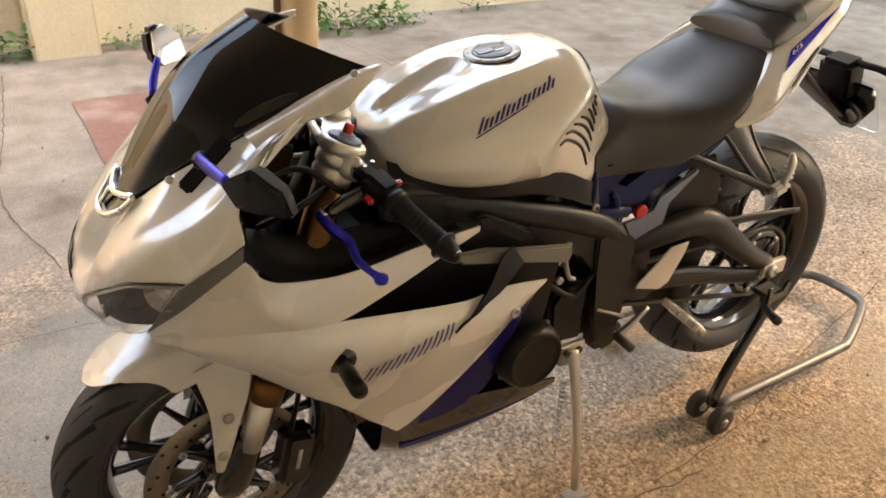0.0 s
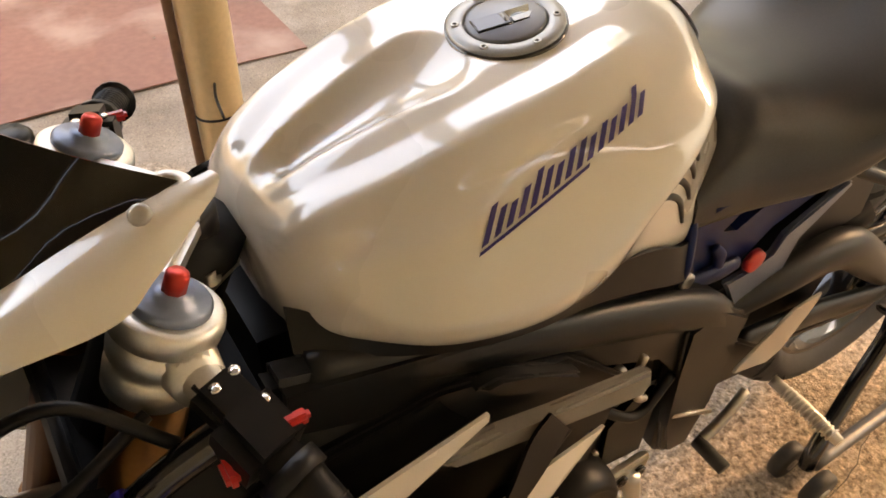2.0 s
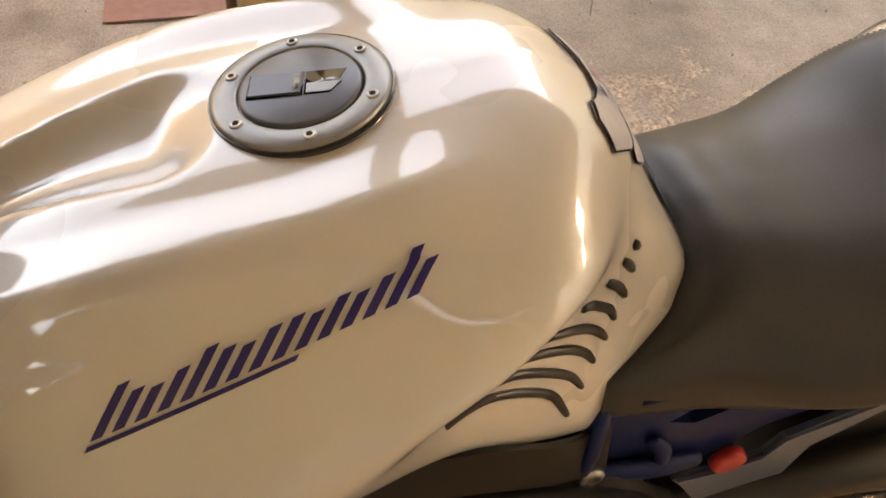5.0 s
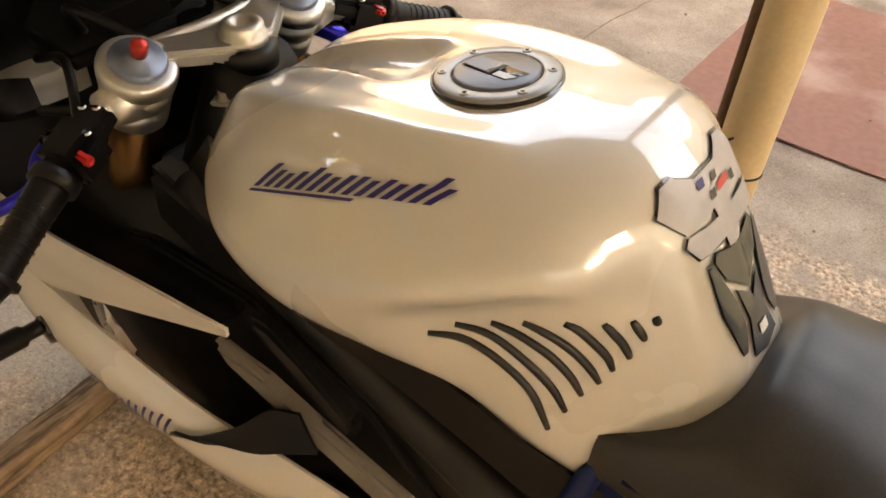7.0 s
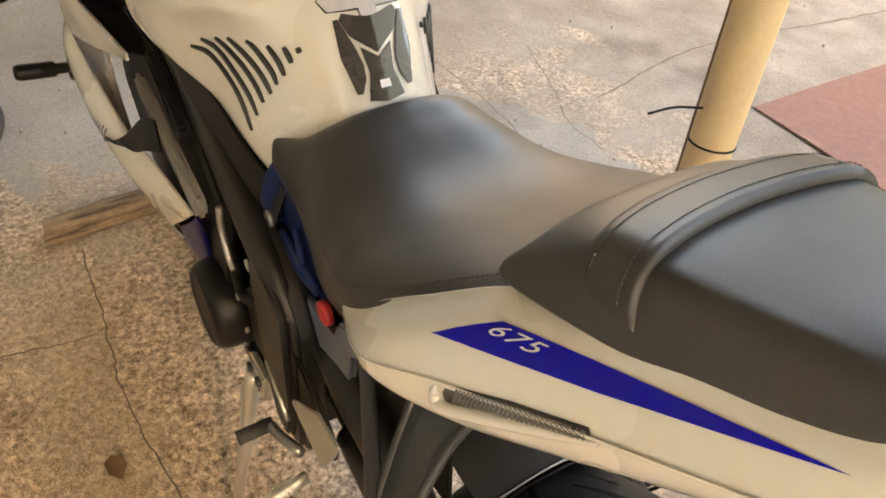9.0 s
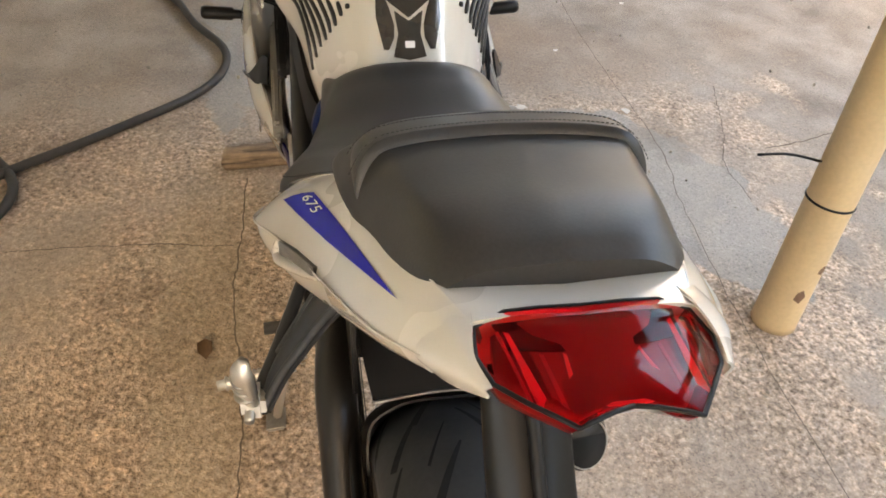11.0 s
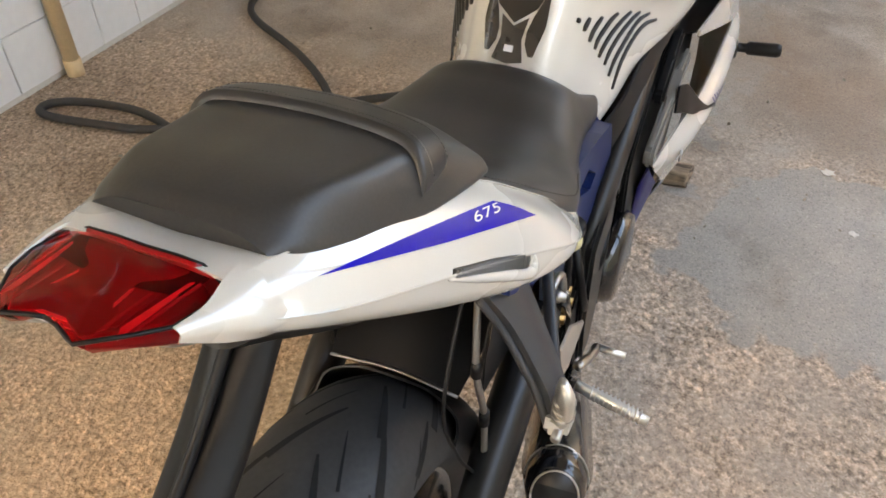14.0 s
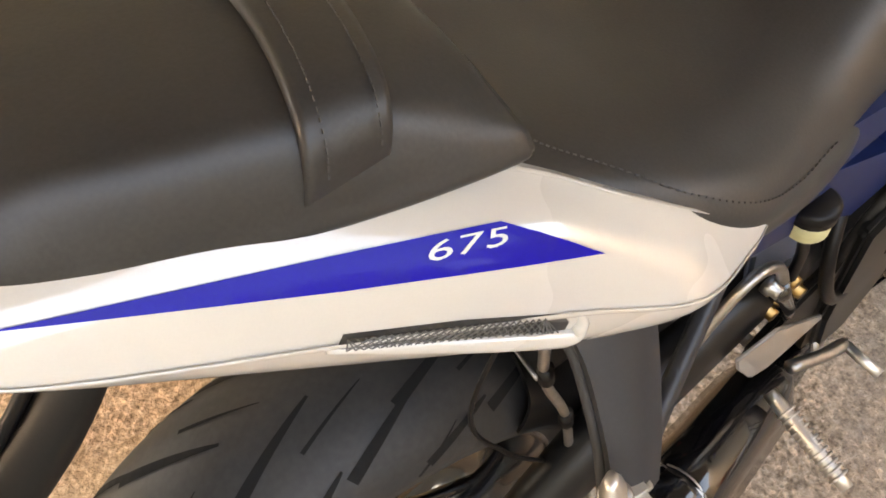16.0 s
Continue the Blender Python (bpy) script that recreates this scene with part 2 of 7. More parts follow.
# ---- ground ----
def ground_material():
    m = material("weathered_concrete", (0.3, 0.25, 0.2), 0.85)
    nt = m.node_tree
    big, mid, fine = tex(m, "Noise", 0.9, 6), tex(m, "Noise", 6, 8), tex(m, "Noise", 190, 6)
    grit = tex(m, "Noise", 92, 4.5)
    grit.inputs["Roughness"].default_value = 0.62
    pebble = tex(m, "Voronoi", 95)

    def calc(op, a, b=0.0):
        n = nt.nodes.new("ShaderNodeMath")
        n.operation = op
        for s, v in zip(n.inputs, (a, b)):
            if hasattr(v, "is_output"):
                nt.links.new(v, s)
            else:
                s.default_value = v
        return n.outputs[0]

    def mask(value, lo, hi, top=1.0):
        return ramp(m, value, [(lo, (0, 0, 0)), (hi, (top,) * 3)])

    co = nt.nodes.new("ShaderNodeTexCoord")
    sep = nt.nodes.new("ShaderNodeSeparateXYZ")
    nt.links.new(co.outputs["Object"], sep.inputs[0])
    x, y = sep.outputs["X"], sep.outputs["Y"]
    wobble = calc("SUBTRACT", mid.outputs["Fac"], 0.5)

    # bare aggregate: light stones in a dark, pitted bed
    bed = ramp(m, grit.outputs["Fac"], [(0.32, (0.17, 0.128, 0.092)), (0.43, (0.41, 0.318, 0.238)), (0.55, (0.61, 0.488, 0.382)), (0.68, (0.78, 0.665, 0.55))])
    stone = ramp(m, pebble.outputs["Color"], [(0.15, (0.58, 0.56, 0.55)), (0.5, (0.96, 0.94, 0.92)), (0.85, (1.36, 1.32, 1.28))])
    rough_bed = mix(m, 0.75, bed, stone, "MULTIPLY")
    # smooth screed
    screed = mix(m, 0.45, ramp(m, mid.outputs["Fac"], [(0.28, (0.18, 0.148, 0.118)), (0.5, (0.33, 0.282, 0.235)), (0.72, (0.47, 0.412, 0.352))]), ramp(m, fine.outputs["Fac"], [(0.32, (0.18, 0.15, 0.122)), (0.66, (0.37, 0.325, 0.278))]))
    far = calc("SUBTRACT", calc("ADD", calc("MULTIPLY", y, -1.0), calc("MULTIPLY", wobble, 1.4)), calc("MULTIPLY", x, 0.12))
    cover = mask(calc("ADD", calc("MULTIPLY", calc("SUBTRACT", far, 1.15), 1.6), 0.5), 0.3, 0.7)
    front = calc("ADD", calc("SUBTRACT", x, 1.62), calc("MULTIPLY", wobble, 0.8))
    cover = mix(m, 1.0, cover, mask(calc("ADD", calc("MULTIPLY", front, 0.9), 0.3), 0.3, 0.7), "LIGHTEN")
    cover = mix(m, 1.0, cover, mask(calc("ADD", big.outputs["Fac"], calc("MULTIPLY", wobble, 0.25)), 0.50, 0.60, 0.7), "LIGHTEN")
    base = mix(m, cover, rough_bed, screed)
    # a strip of packed sand along the long crack
    strip = calc("ABSOLUTE", calc("ADD", calc("SUBTRACT", y, 0.41), calc("MULTIPLY", wobble, 0.30)))
    sand_f = mix(m, 1.0, mask(calc("SUBTRACT", 1.0, calc("MULTIPLY", strip, 5.0)), 0.35, 0.65, 0.5), mask(calc("SUBTRACT", 1.9, x), 0.2, 0.6), "MULTIPLY")
    sand = mix(m, 0.5, ramp(m, fine.outputs["Fac"], [(0.3, (0.29, 0.235, 0.165)), (0.7, (0.47, 0.40, 0.30))]), ramp(m, mid.outputs["Fac"], [(0.3, (0.31, 0.25, 0.18)), (0.7, (0.44, 0.375, 0.285))]))
    base = mix(m, sand_f, base, sand)
    # older gravel away from the bike, its colour lightened for light missing there
    base = mix(m, mask(calc("ADD", y, calc("MULTIPLY", wobble, 0.5)), 0.50, 0.66, 0.6), base, mix(m, 1.0, mix(m, 0.35, base, (0.42, 0.335, 0.255)), (1.14, 1.10, 1.06), "MULTIPLY"))
    # grey cement patches with ragged borders
    grey = mix(m, 0.5, ramp(m, mid.outputs["Fac"], [(0.3, (0.28, 0.265, 0.238)), (0.7, (0.41, 0.385, 0.345))]), ramp(m, fine.outputs["Fac"], [(0.3, (0.28, 0.262, 0.235)), (0.7, (0.42, 0.395, 0.355))]))
    for cx, cy, rx, ry in ((1.42, -0.62, 0.36, 0.40), (1.22, -1.0, 0.36, 0.17), (2.45, 0.08, 0.78, 0.40)):
        u = calc("DIVIDE", calc("SUBTRACT", x, cx), rx)
        v = calc("DIVIDE", calc("SUBTRACT", y, cy), ry)
        r = calc("ADD", calc("SQRT", calc("ADD", calc("MULTIPLY", u, u), calc("MULTIPLY", v, v))), calc("MULTIPLY", wobble, 1.5))
        f = mask(calc("SUBTRACT", 1.5, r), 0.46, 0.54, 0.88)
        base = mix(m, f, base, grey)
        cover = mix(m, 1.0, cover, f, "LIGHTEN")
    cover = mix(m, 1.0, cover, sand_f, "LIGHTEN")
    # stains
    base = mix(m, 0.8, base, ramp(m, big.outputs["Fac"], [(0.32, (0.62, 0.58, 0.54)), (0.52, (1, 1, 1))]), "MULTIPLY")
    spots = tex(m, "Noise", 2.6, 7)
    base = mix(m, 0.7, base, ramp(m, spots.outputs["Fac"], [(0.30, (0.55, 0.52, 0.50)), (0.42, (1, 1, 1)), (0.62, (1, 1, 1)), (0.72, (1.2, 1.18, 1.15))]), "MULTIPLY")
    rust = tex(m, "Noise", 0.6, 5)
    base = mix(m, mask(rust.outputs["Fac"], 0.58, 0.72, 0.5), base, (0.30, 0.20, 0.13))
    # single light and dark stones
    speck = tex(m, "Voronoi", 260)
    base = mix(m, 0.55, base, ramp(m, speck.outputs["Color"], [(0.12, (0.45, 0.43, 0.42)), (0.3, (0.95, 0.95, 0.95)), (0.75, (1.0, 1.0, 1.0)), (0.93, (1.55, 1.5, 1.42))]), "MULTIPLY")
    plug(m, "Base Color", base)
    h = mix(m, cover, ramp(m, grit.outputs["Fac"], [(0.28, (0, 0, 0)), (0.72, (1, 1, 1))]), ramp(m, fine.outputs["Fac"], [(0.3, (0.48,) * 3), (0.7, (0.62,) * 3)]))
    n1 = bump(m, mid.outputs["Fac"], 0.45, 0.012)
    n2 = bump(m, h, 0.9, 0.006, n1)
    plug(m, "Normal", bump(m, speck.outputs["Distance"], 0.35, 0.002, n2))
    plug(m, "Roughness", ramp(m, mid.outputs["Fac"], [(0.3, (0.75,) * 3), (0.7, (0.95,) * 3)]))
    return m


ground_mat = ground_material()
bm = bmesh.new()
g = np.zeros((90, 90, 3))
for i, x in enumerate(np.concatenate([[-60, -25, -10], np.linspace(-3, 6, 84), [12, 25, 60]])):
    for j, y in enumerate(np.concatenate([[-60, -25, -10], np.linspace(-5, 3, 84), [12, 25, 60]])):
        g[i, j] = x, y, 0.004 * noise.noise((x * 1.3, y * 1.3, 0)) + 0.0015 * noise.noise((x * 6, y * 6, 3)) - 0.004
add_grid(bm, g)
ground = tagged(part("ground", bm, ground_mat), "weathered brown concrete yard with bare pebbles and cracks", "ground", kind="structure")

cement = grained(material("grey_cement", (0.36, 0.35, 0.33), 0.9), (0.33, 0.325, 0.31), 0.16, 70, (0.8, 0.95), 0.25, 0.002, 4)
crack_mat = material("crack_shadow", (0.12, 0.095, 0.072), 0.95)


def crack(points, width=0.004, seed=0):
    bm = bmesh.new()
    p = spline(points, 60)
    left, right = [], []
    for i, (x, y) in enumerate(p):
        d = p[min(i + 1, 59)] - p[max(i - 1, 0)]
        d = d / (np.linalg.norm(d) + 1e-9)
        o = 0.008 * noise.noise((x * 14, y * 14, seed)) + 0.006 * noise.noise((x * 50, y * 50, seed))
        w = width * (0.6 + 0.8 * abs(noise.noise((x * 30, y * 30, seed + 5))))
        left.append(bm.verts.new((x - d[1] * (o + w), y + d[0] * (o + w), 0.0022)))
        right.append(bm.verts.new((x - d[1] * (o - w), y + d[0] * (o - w), 0.0022)))
    for i in range(59):
        bm.faces.new((left[i], right[i], right[i + 1], left[i + 1]))
    return tagged(part("crack", bm, crack_mat, smooth=0), "thin jagged crack in the concrete", "crack", kind="structure")


crack([(1.49, 0.315), (1.2, 0.33), (1.02, 0.34), (0.8, 0.32), (0.6, 0.31), (0.3, 0.33)], 0.0022, 1)
crack([(1.196, 0.345), (1.203, 0.433), (1.224, 0.561), (1.23, 0.9)], 0.002, 2)
crack([(0.42, 0.30), (0.1, 0.26), (-0.25, 0.16), (-0.7, 0.05), (-1.4, -0.1)], 0.0018, 3)
crack([(1.9, -1.3), (1.6, -1.2), (1.44, -1.13), (1.25, -1.12)], 0.0018, 4)
crack([(3.8, -1.0), (2.36, -0.935), (1.59, -0.955), (1.27, -0.913), (0.81, -0.874), (0.48, -0.868), (-0.6, -0.87)], 0.0014, 5)
crack([(1.48, -3.4), (1.55, -2.6), (1.62, -1.9), (1.5, -1.3)], 0.003, 6)
crack([(-0.2, -1.6), (-0.5, -2.4), (-0.4, -3.4)], 0.003, 7)

# ---- walls round the yard ----
wall_mat = grained(material("cream_wall_paint", (0.66, 0.56, 0.38), 0.8), (0.70, 0.60, 0.42), 0.14, 60, (0.7, 0.9), 0.25, 0.003, 2.2)
plinth_mat = grained(material("pale_plaster", (0.6, 0.57, 0.5), 0.85), (0.58, 0.55, 0.48), 0.15, 50, (0.75, 0.9), 0.25, 0.003, 3)
roof_mat = grained(material("roof_sheet", (0.3, 0.28, 0.26), 0.7), (0.46, 0.40, 0.33), 0.15, 20, (0.6, 0.8), 0)


def wall(name, x0, x1, y0, y1, z0, z1, mat, label):
    bm = bmesh.new()
    box(bm, (x1 - x0, y1 - y0, z1 - z0), pose((x0 + x1) / 2, (y0 + y1) / 2, (z0 + z1) / 2), 0.012)
    return tagged(part(name, bm, mat, smooth=30), label, "wall", kind="structure")


# above 1.5 m the east wall is unseen height added to hold back sky
wall("wall_east", -6, 0.95, -4.02, -3.84, -0.05, 2.7, wall_mat, "cream painted yard wall with a worn foot, unseen top raised against skylight")
wall("wall_east_far", 1.30, 4.4, -4.02, -3.84, -0.05, 2.7, wall_mat, "cream painted yard wall with a worn foot, unseen top raised against skylight")
wall("wall_pillar", 0.95, 1.30, -4.06, -3.60, -0.05, 1.55, wall_mat, "cream painted wall pillar with a broken foot")
# north wall: the height above its foot is made up, to block sky glare
wall("wall_north", 4.40, 4.58, -4.0, 2.2, -0.05, 2.6, plinth_mat, "plain pale plastered wall, unseen above its foot")
# unseen upper wall added to shut out sky; left open at the rear for fill
wall("west_sky_screen", -1.7, 4.4, 2.10, 2.26, 0.7, 2.855, wall_mat, "unseen cream upper wall, its length set to shape the skylight")
wall_west = wall("wall_west", -4.0, 4.4, 1.965, 2.26, -0.05, 0.7, plinth_mat, "white tiled wall beside the yard")
wall("wall_foot", 4.06, 4.40, -1.02, -0.70, -0.05, 0.32, wall_mat, "short cream painted wall foot")
wall("wall_foot", 4.10, 4.40, -3.3, -2.12, -0.05, 0.5, wall_mat, "low cream painted wall foot")
# unseen walls added behind the yard; their gap lets in one sun strip
wall("sun_mask_south", -6.3, -6.0, -9.0, 0.72, -0.05, 7.0, plinth_mat, "unseen pale wall added to narrow the sun to a beam")
wall("sun_mask_south_far", -6.3, -6.0, 1.50, 6.0, -0.05, 7.0, plinth_mat, "unseen pale wall added to narrow the sun to a beam")
wall("sun_mask_south_sill", -6.3, -6.0, 0.72, 1.50, -0.05, 2.5, plinth_mat, "unseen pale wall added to narrow the sun to a beam")
wall("sun_mask_south_lintel", -6.3, -6.0, 0.72, 1.50, 4.9, 7.0, plinth_mat, "unseen pale wall added to narrow the sun to a beam")
# roof out of view; its overhang and pale tone are set to balance light
wall("ceiling", -4.0, 5.2, -1.75, 2.1, 2.86, 2.94, roof_mat, "brown underside of the unseen carport roof, widened to hold back sky")

# white wall tiles above the ground beside the yard, and a cream drain pipe
tile_mat = grained(material("white_glazed_tile", (0.74, 0.73, 0.70), 0.3), (0.74, 0.73, 0.70), 0.05, 30, (0.25, 0.4), 0)
tile_me = None
for i in range(24):
    for k in range(3):
        if tile_me is None:
            tile = part("tile", box(bmesh.new(), (.196, .010, .196), pose(0, 0, 0), 0.002), tile_mat, wall_west, smooth=0)
            tile_me = tile.data
        else:
            tile = new("tile", tile_me)
            tile.parent = wall_west
        tile.location = (-0.9 + .2 * i, 1.962, .118 + .2 * k)


# ---- motorcycle ----
bike = thing("motorcycle", (0.67, 0, 0), "white sports motorcycle with blue stripes, raised on a paddock stand", "motorcycle")

# -- fuel tank --
TANK = [
    (1.055, [(0, .872), (.02, .872), (.036, .870), (.046, .864), (.055, .856), (.057, .842), (.048, .834), (.03, .832)]),
    (1.048, [(0, .893), (.035, .892), (.058, .888), (.076, .880), (.090, .866), (.095, .850), (.084, .837), (.05, .832)]),
    (1.015, [(0, .925), (.050, .924), (.082, .917), (.108, .900), (.128, .876), (.137, .854), (.122, .836), (.08, .828)]),
    (.95, [(0, .958), (.050, .958), (.098, .947), (.136, .920), (.164, .884), (.180, .857), (.160, .825), (.10, .815)]),
    (.87, [(0, .983), (.055, .982), (.108, .972), (.143, .944), (.182, .892), (.197, .856), (.173, .818), (.11, .808)]),
    (.79, [(0, .996), (.060, .994), (.108, .985), (.140, .963), (.186, .906), (.186, .862), (.160, .808), (.10, .797)]),
    (.72, [(0, 1.006), (.055, 1.003), (.100, .991), (.136, .969), (.173, .926), (.149, .884), (.142, .797), (.10, .785)]),
    (.66, [(0, 1.010), (.050, 1.006), (.085, .993), (.118, .970), (.138, .947), (.124, .902), (.131, .772), (.09, .760)]),
    (.61, [(0, .980), (.038, .976), (.056, .966), (.070, .950), (.080, .926), (.095, .880), (.117, .752), (.08, .740)]),
    (.57, [(0, .920), (.033, .916), (.049, .908), (.060, .894), (.070, .870), (.085, .830), (.104, .744), (.07, .735)]),
    (.53, [(0, .858), (.030, .855), (.046, .848), (.056, .838), (.066, .820), (.078, .800), (.092, .740), (.06, .730)]),
]
tank_bm = body([(x, [(y * 0.98, z - (0.004 if z > 0.94 else 0)) for y, z in o]) for x, o in TANK], 130, 84)
# a sharp crease along each shoulder, and a dished spade ahead of the filler
CREASE = spline([(1.045, .052, .884), (.995, .080, .924), (.922, .095, .954), (.832, .099, .978), (.781, .094, .985), (.731, .083, .990), (.690, .070, .993)], 80)
tank_bm.normal_update()
shift = {}
for v in tank_bm.verts:
    x, y, z = v.co.x, abs(v.co.y), v.co.z
    if z > 0.86 and y > 0.02:
        d = np.linalg.norm(CREASE - (x, y, z), axis=1)
        k = int(d.argmin())
        fade = min(1, k / 6, (79 - k) / 18)
        if d[k] < 0.034:
            shift[v] = v.normal * 0.0085 * fade * (1 - d[k] / 0.034) ** 1.35
    if z > 0.86 and 0.842 < x < 1.032:
        half = 0.017 + (1.032 - x) * 0.20
        if x < 0.885:
            half *= math.sqrt(max(0, 1 - ((0.885 - x) / 0.043) ** 2)) * 0.9 + 0.1
        u = y / half
        if u < 1:
            ends = min(1, (1.032 - x) / 0.03) * min(1, (x - 0.842) / 0.035)
            shift[v] = shift.get(v, Vector()) - Vector((0, 0, 0.0165 * ends * (1 - u ** 2.2)))
for v, d in shift.items():
    v.co += d
tank_tree = BVHTree.FromBMesh(tank_bm)
tank = part("fuel_tank", tank_bm, white, bike, "pearl white fuel tank with a blue mark")


def on_tank(x, y, z, way, lift=0.0012):
    """The nearest place on the tank, lifted a little towards the side that way comes from."""
    hit, nor, _, _ = tank_tree.find_nearest(Vector((x, y, z)))
    if nor.dot(Vector(way)) > 0:
        nor = -nor
    return hit + nor * lift


def decal(outline, way, to_world, cells=0.006, lift=0.0012, tree_place=on_tank):
    """A thin film of the outline (2D), cut into small cells and laid on the tank along way."""
    bm = bmesh.new()
    vs = [bm.verts.new((a, b, 0)) for a, b in outline]
    f = bm.faces.new(vs)
    lo = np.min(np.array(outline), axis=0)
    hi = np.max(np.array(outline), axis=0)
    for axis in (0, 1):
        for c in np.arange(lo[axis] + cells, hi[axis], cells):
            co, no = [0, 0, 0], [0, 0, 0]
            co[axis], no[axis] = c, 1
            bmesh.ops.bisect_plane(bm, geom=bm.verts[:] + bm.edges[:] + bm.faces[:], plane_co=co, plane_no=no)
    bmesh.ops.triangulate(bm, faces=bm.faces)
    for v in bm.verts:
        v.co = tree_place(*to_world(v.co.x, v.co.y), way, lift)
    return bm


# the maker's mark on the tank sides: plain slanted bars over one long underline
MARK = [[(.002 + .0136 * k, .013), (.0100 + .0136 * k, .013), (.0100 + .0136 * k, h), (.002 + .0136 * k, h)] for k, h in enumerate([.066, .052, .046, .052, .062, .052, .046, .052, .052, .046, .052, .046, .052, .068, .052])]


def mark_place(side):
    def place(a, b):
        u, v = (a - 0.008) / 0.137, (b - 0.003) / 0.057
        return (.918 - .115 * u - .012 * v, side * (.166 - .014 * u - .0185 * v), .916 + .0385 * u + .020 * v)
    return place


for side in (1, -1):
    for outline in MARK:
        part("mark_bar", decal([(a + 0.16 * (b - .013), b) for a, b in outline], (-0.1, -side * 0.75, -0.65), mark_place(side), 0.005, 0.0014), ink, tank)
    part("mark_underline", decal([(.000, .0015), (.128, .0015), (.129, .0080), (.001, .0080)], (-0.1, -side * 0.75, -0.65), mark_place(side), 0.005, 0.0014), ink, tank)

# filler cap
cap_m = Matrix.Translation((0.7935, 0.001, 0.9905)) @ pose(0, 0, 0, 0, 9.0, 0)
ring = lathe(bmesh.new(), [(0.0365, 0.001), (0.0365, 0.0052), (0.038, 0.0060), (0.0495, 0.0056), (0.0515, 0.004), (0.0515, -0.004)], cap_m, 64)
grey_cap = grained(material("grey_filler_ring", (0.35, 0.35, 0.34), 0.4, 0.7), (0.30, 0.30, 0.29), 0.06, 200, (0.35, 0.45), 0)
dark_cap = grained(material("dark_filler_cap", (0.1, 0.1, 0.11), 0.35, 0.5), (0.13, 0.135, 0.15), 0.06, 200, (0.3, 0.4), 0)
filler = part("filler_ring", ring, grey_cap, tank, "grey metal filler ring with six bolts")
part("filler_gap", lathe(bmesh.new(), [(0.0515, -0.006), (0.0515, 0.0030), (0.0530, 0.0036), (0.0540, -0.006)], cap_m, 64), gloss_black, tank)
part("filler_lid", lathe(bmesh.new(), [(0.0005, 0.002), (0.0355, 0.002), (0.0350, 0.0062), (0.033, 0.0070), (0.0005, 0.0070)], cap_m, 64), dark_cap, tank, "dark filler lid with a folding lock flap")
for k in range(6):
    a = radians(60 * k + 30)
    bolt_m = cap_m @ pose(0.0437 * math.cos(a), 0.0437 * math.sin(a), 0.0052)
    bolt = part("filler_bolt", lathe(bmesh.new(), [(0.0038, 0), (0.0038, 0.0012), (0.0032, 0.0017), (0.0019, 0.0017), (0.0018, 0.0012)], bolt_m, 14), steel, filler)
    part("bolt_socket", lathe(bmesh.new(), [(0.0019, 0.0010), (0.0019, 0.0016), (0.0003, 0.0016)], bolt_m, 6), hollow_shade, tank, smooth=0)
lock_m = cap_m @ pose(0, 0, 0.0071, 0, 0, -11)
part("flap_outline", slab(bmesh.new(), [(-0.002, -0.0105), (0.0295, -0.0105), (0.0295, 0.0105), (-0.002, 0.0105)], 0.0004, lock_m, 0), gloss_black, tank)
part("lock_flap", slab(bmesh.new(), [(-0.001, -0.0095), (0.0285, -0.0095), (0.0285, 0.0095), (-0.001, 0.0095)], 0.0016, lock_m, 0.0005), dark_cap, tank)
part("lock_recess", slab(bmesh.new(), [(-0.026, -0.0100), (-0.003, -0.0100), (-0.003, 0.0100), (-0.018, 0.0100)], 0.0004, lock_m, 0), gloss_black, tank)
part("lock_ramp", slab(bmesh.new(), [(-0.024, 0.001), (-0.004, 0.001), (-0.004, 0.0095), (-0.018, 0.0095)], 0.0009, lock_m, 0.0002), grey_cap, tank)
part("flap_marking", slab(bmesh.new(), [(0.0, -0.007), (0.0035, -0.007), (0.0035, 0.007), (0.0, 0.007)], 0.0003, lock_m @ pose(0, 0, 0.0016), 0), grey_cap, tank)

# knee grips: curved ribs on each flank
SLOTS = [((.737, .862), (.711, .863), (.679, .848), (.656, .828), (.637, .795)), ((.721, .878), (.696, .875), (.668, .859), (.645, .839), (.630, .818)),
         ((.698, .889), (.678, .883), (.656, .871), (.636, .853), (.624, .837)), ((.678, .897), (.659, .889), (.640, .876), (.625, .862), (.616, .851)),
         ((.654, .903), (.643, .897), (.629, .885), (.618, .875), (.611, .864)), ((.630, .904), (.623, .898), (.614, .890), (.608, .883), (.604, .877)),
         ((.612, .907), (.607, .902), (.603, .898), (.599, .893)), ((.597, .911), (.595, .908), (.593, .906))]
rib_mat = material("black_rib", (0.012, 0.011, 0.010), 0.4)
for side in (1, -1):
    for pts in SLOTS:
        line = spline(pts, 16)
        bm = bmesh.new()
        k = len(line)
        path = [on_tank(x, side * (0.1005 + 0.442 * x - 0.314 * z), z, (0.35, -side, -0.2), 0.0006) for x, z in line]
        tube(bm, path, [0.0024, 0.0034, 0.0036, 0.0036, 0.0034, 0.0024], 8)
        part("knee_rib", bm, rib_mat, tank)

# gel pad on the rear of the tank: own pieces, each with a dark rim
def pad_world(a, b):
    return (float(np.interp(b, [.860, .898, .9095, .9317, .9465, .9709, .9914, 1.0], [.534, .556, .564, .578, .590, .604, .6245, .645])) + 2.0 * a * a, a, b)


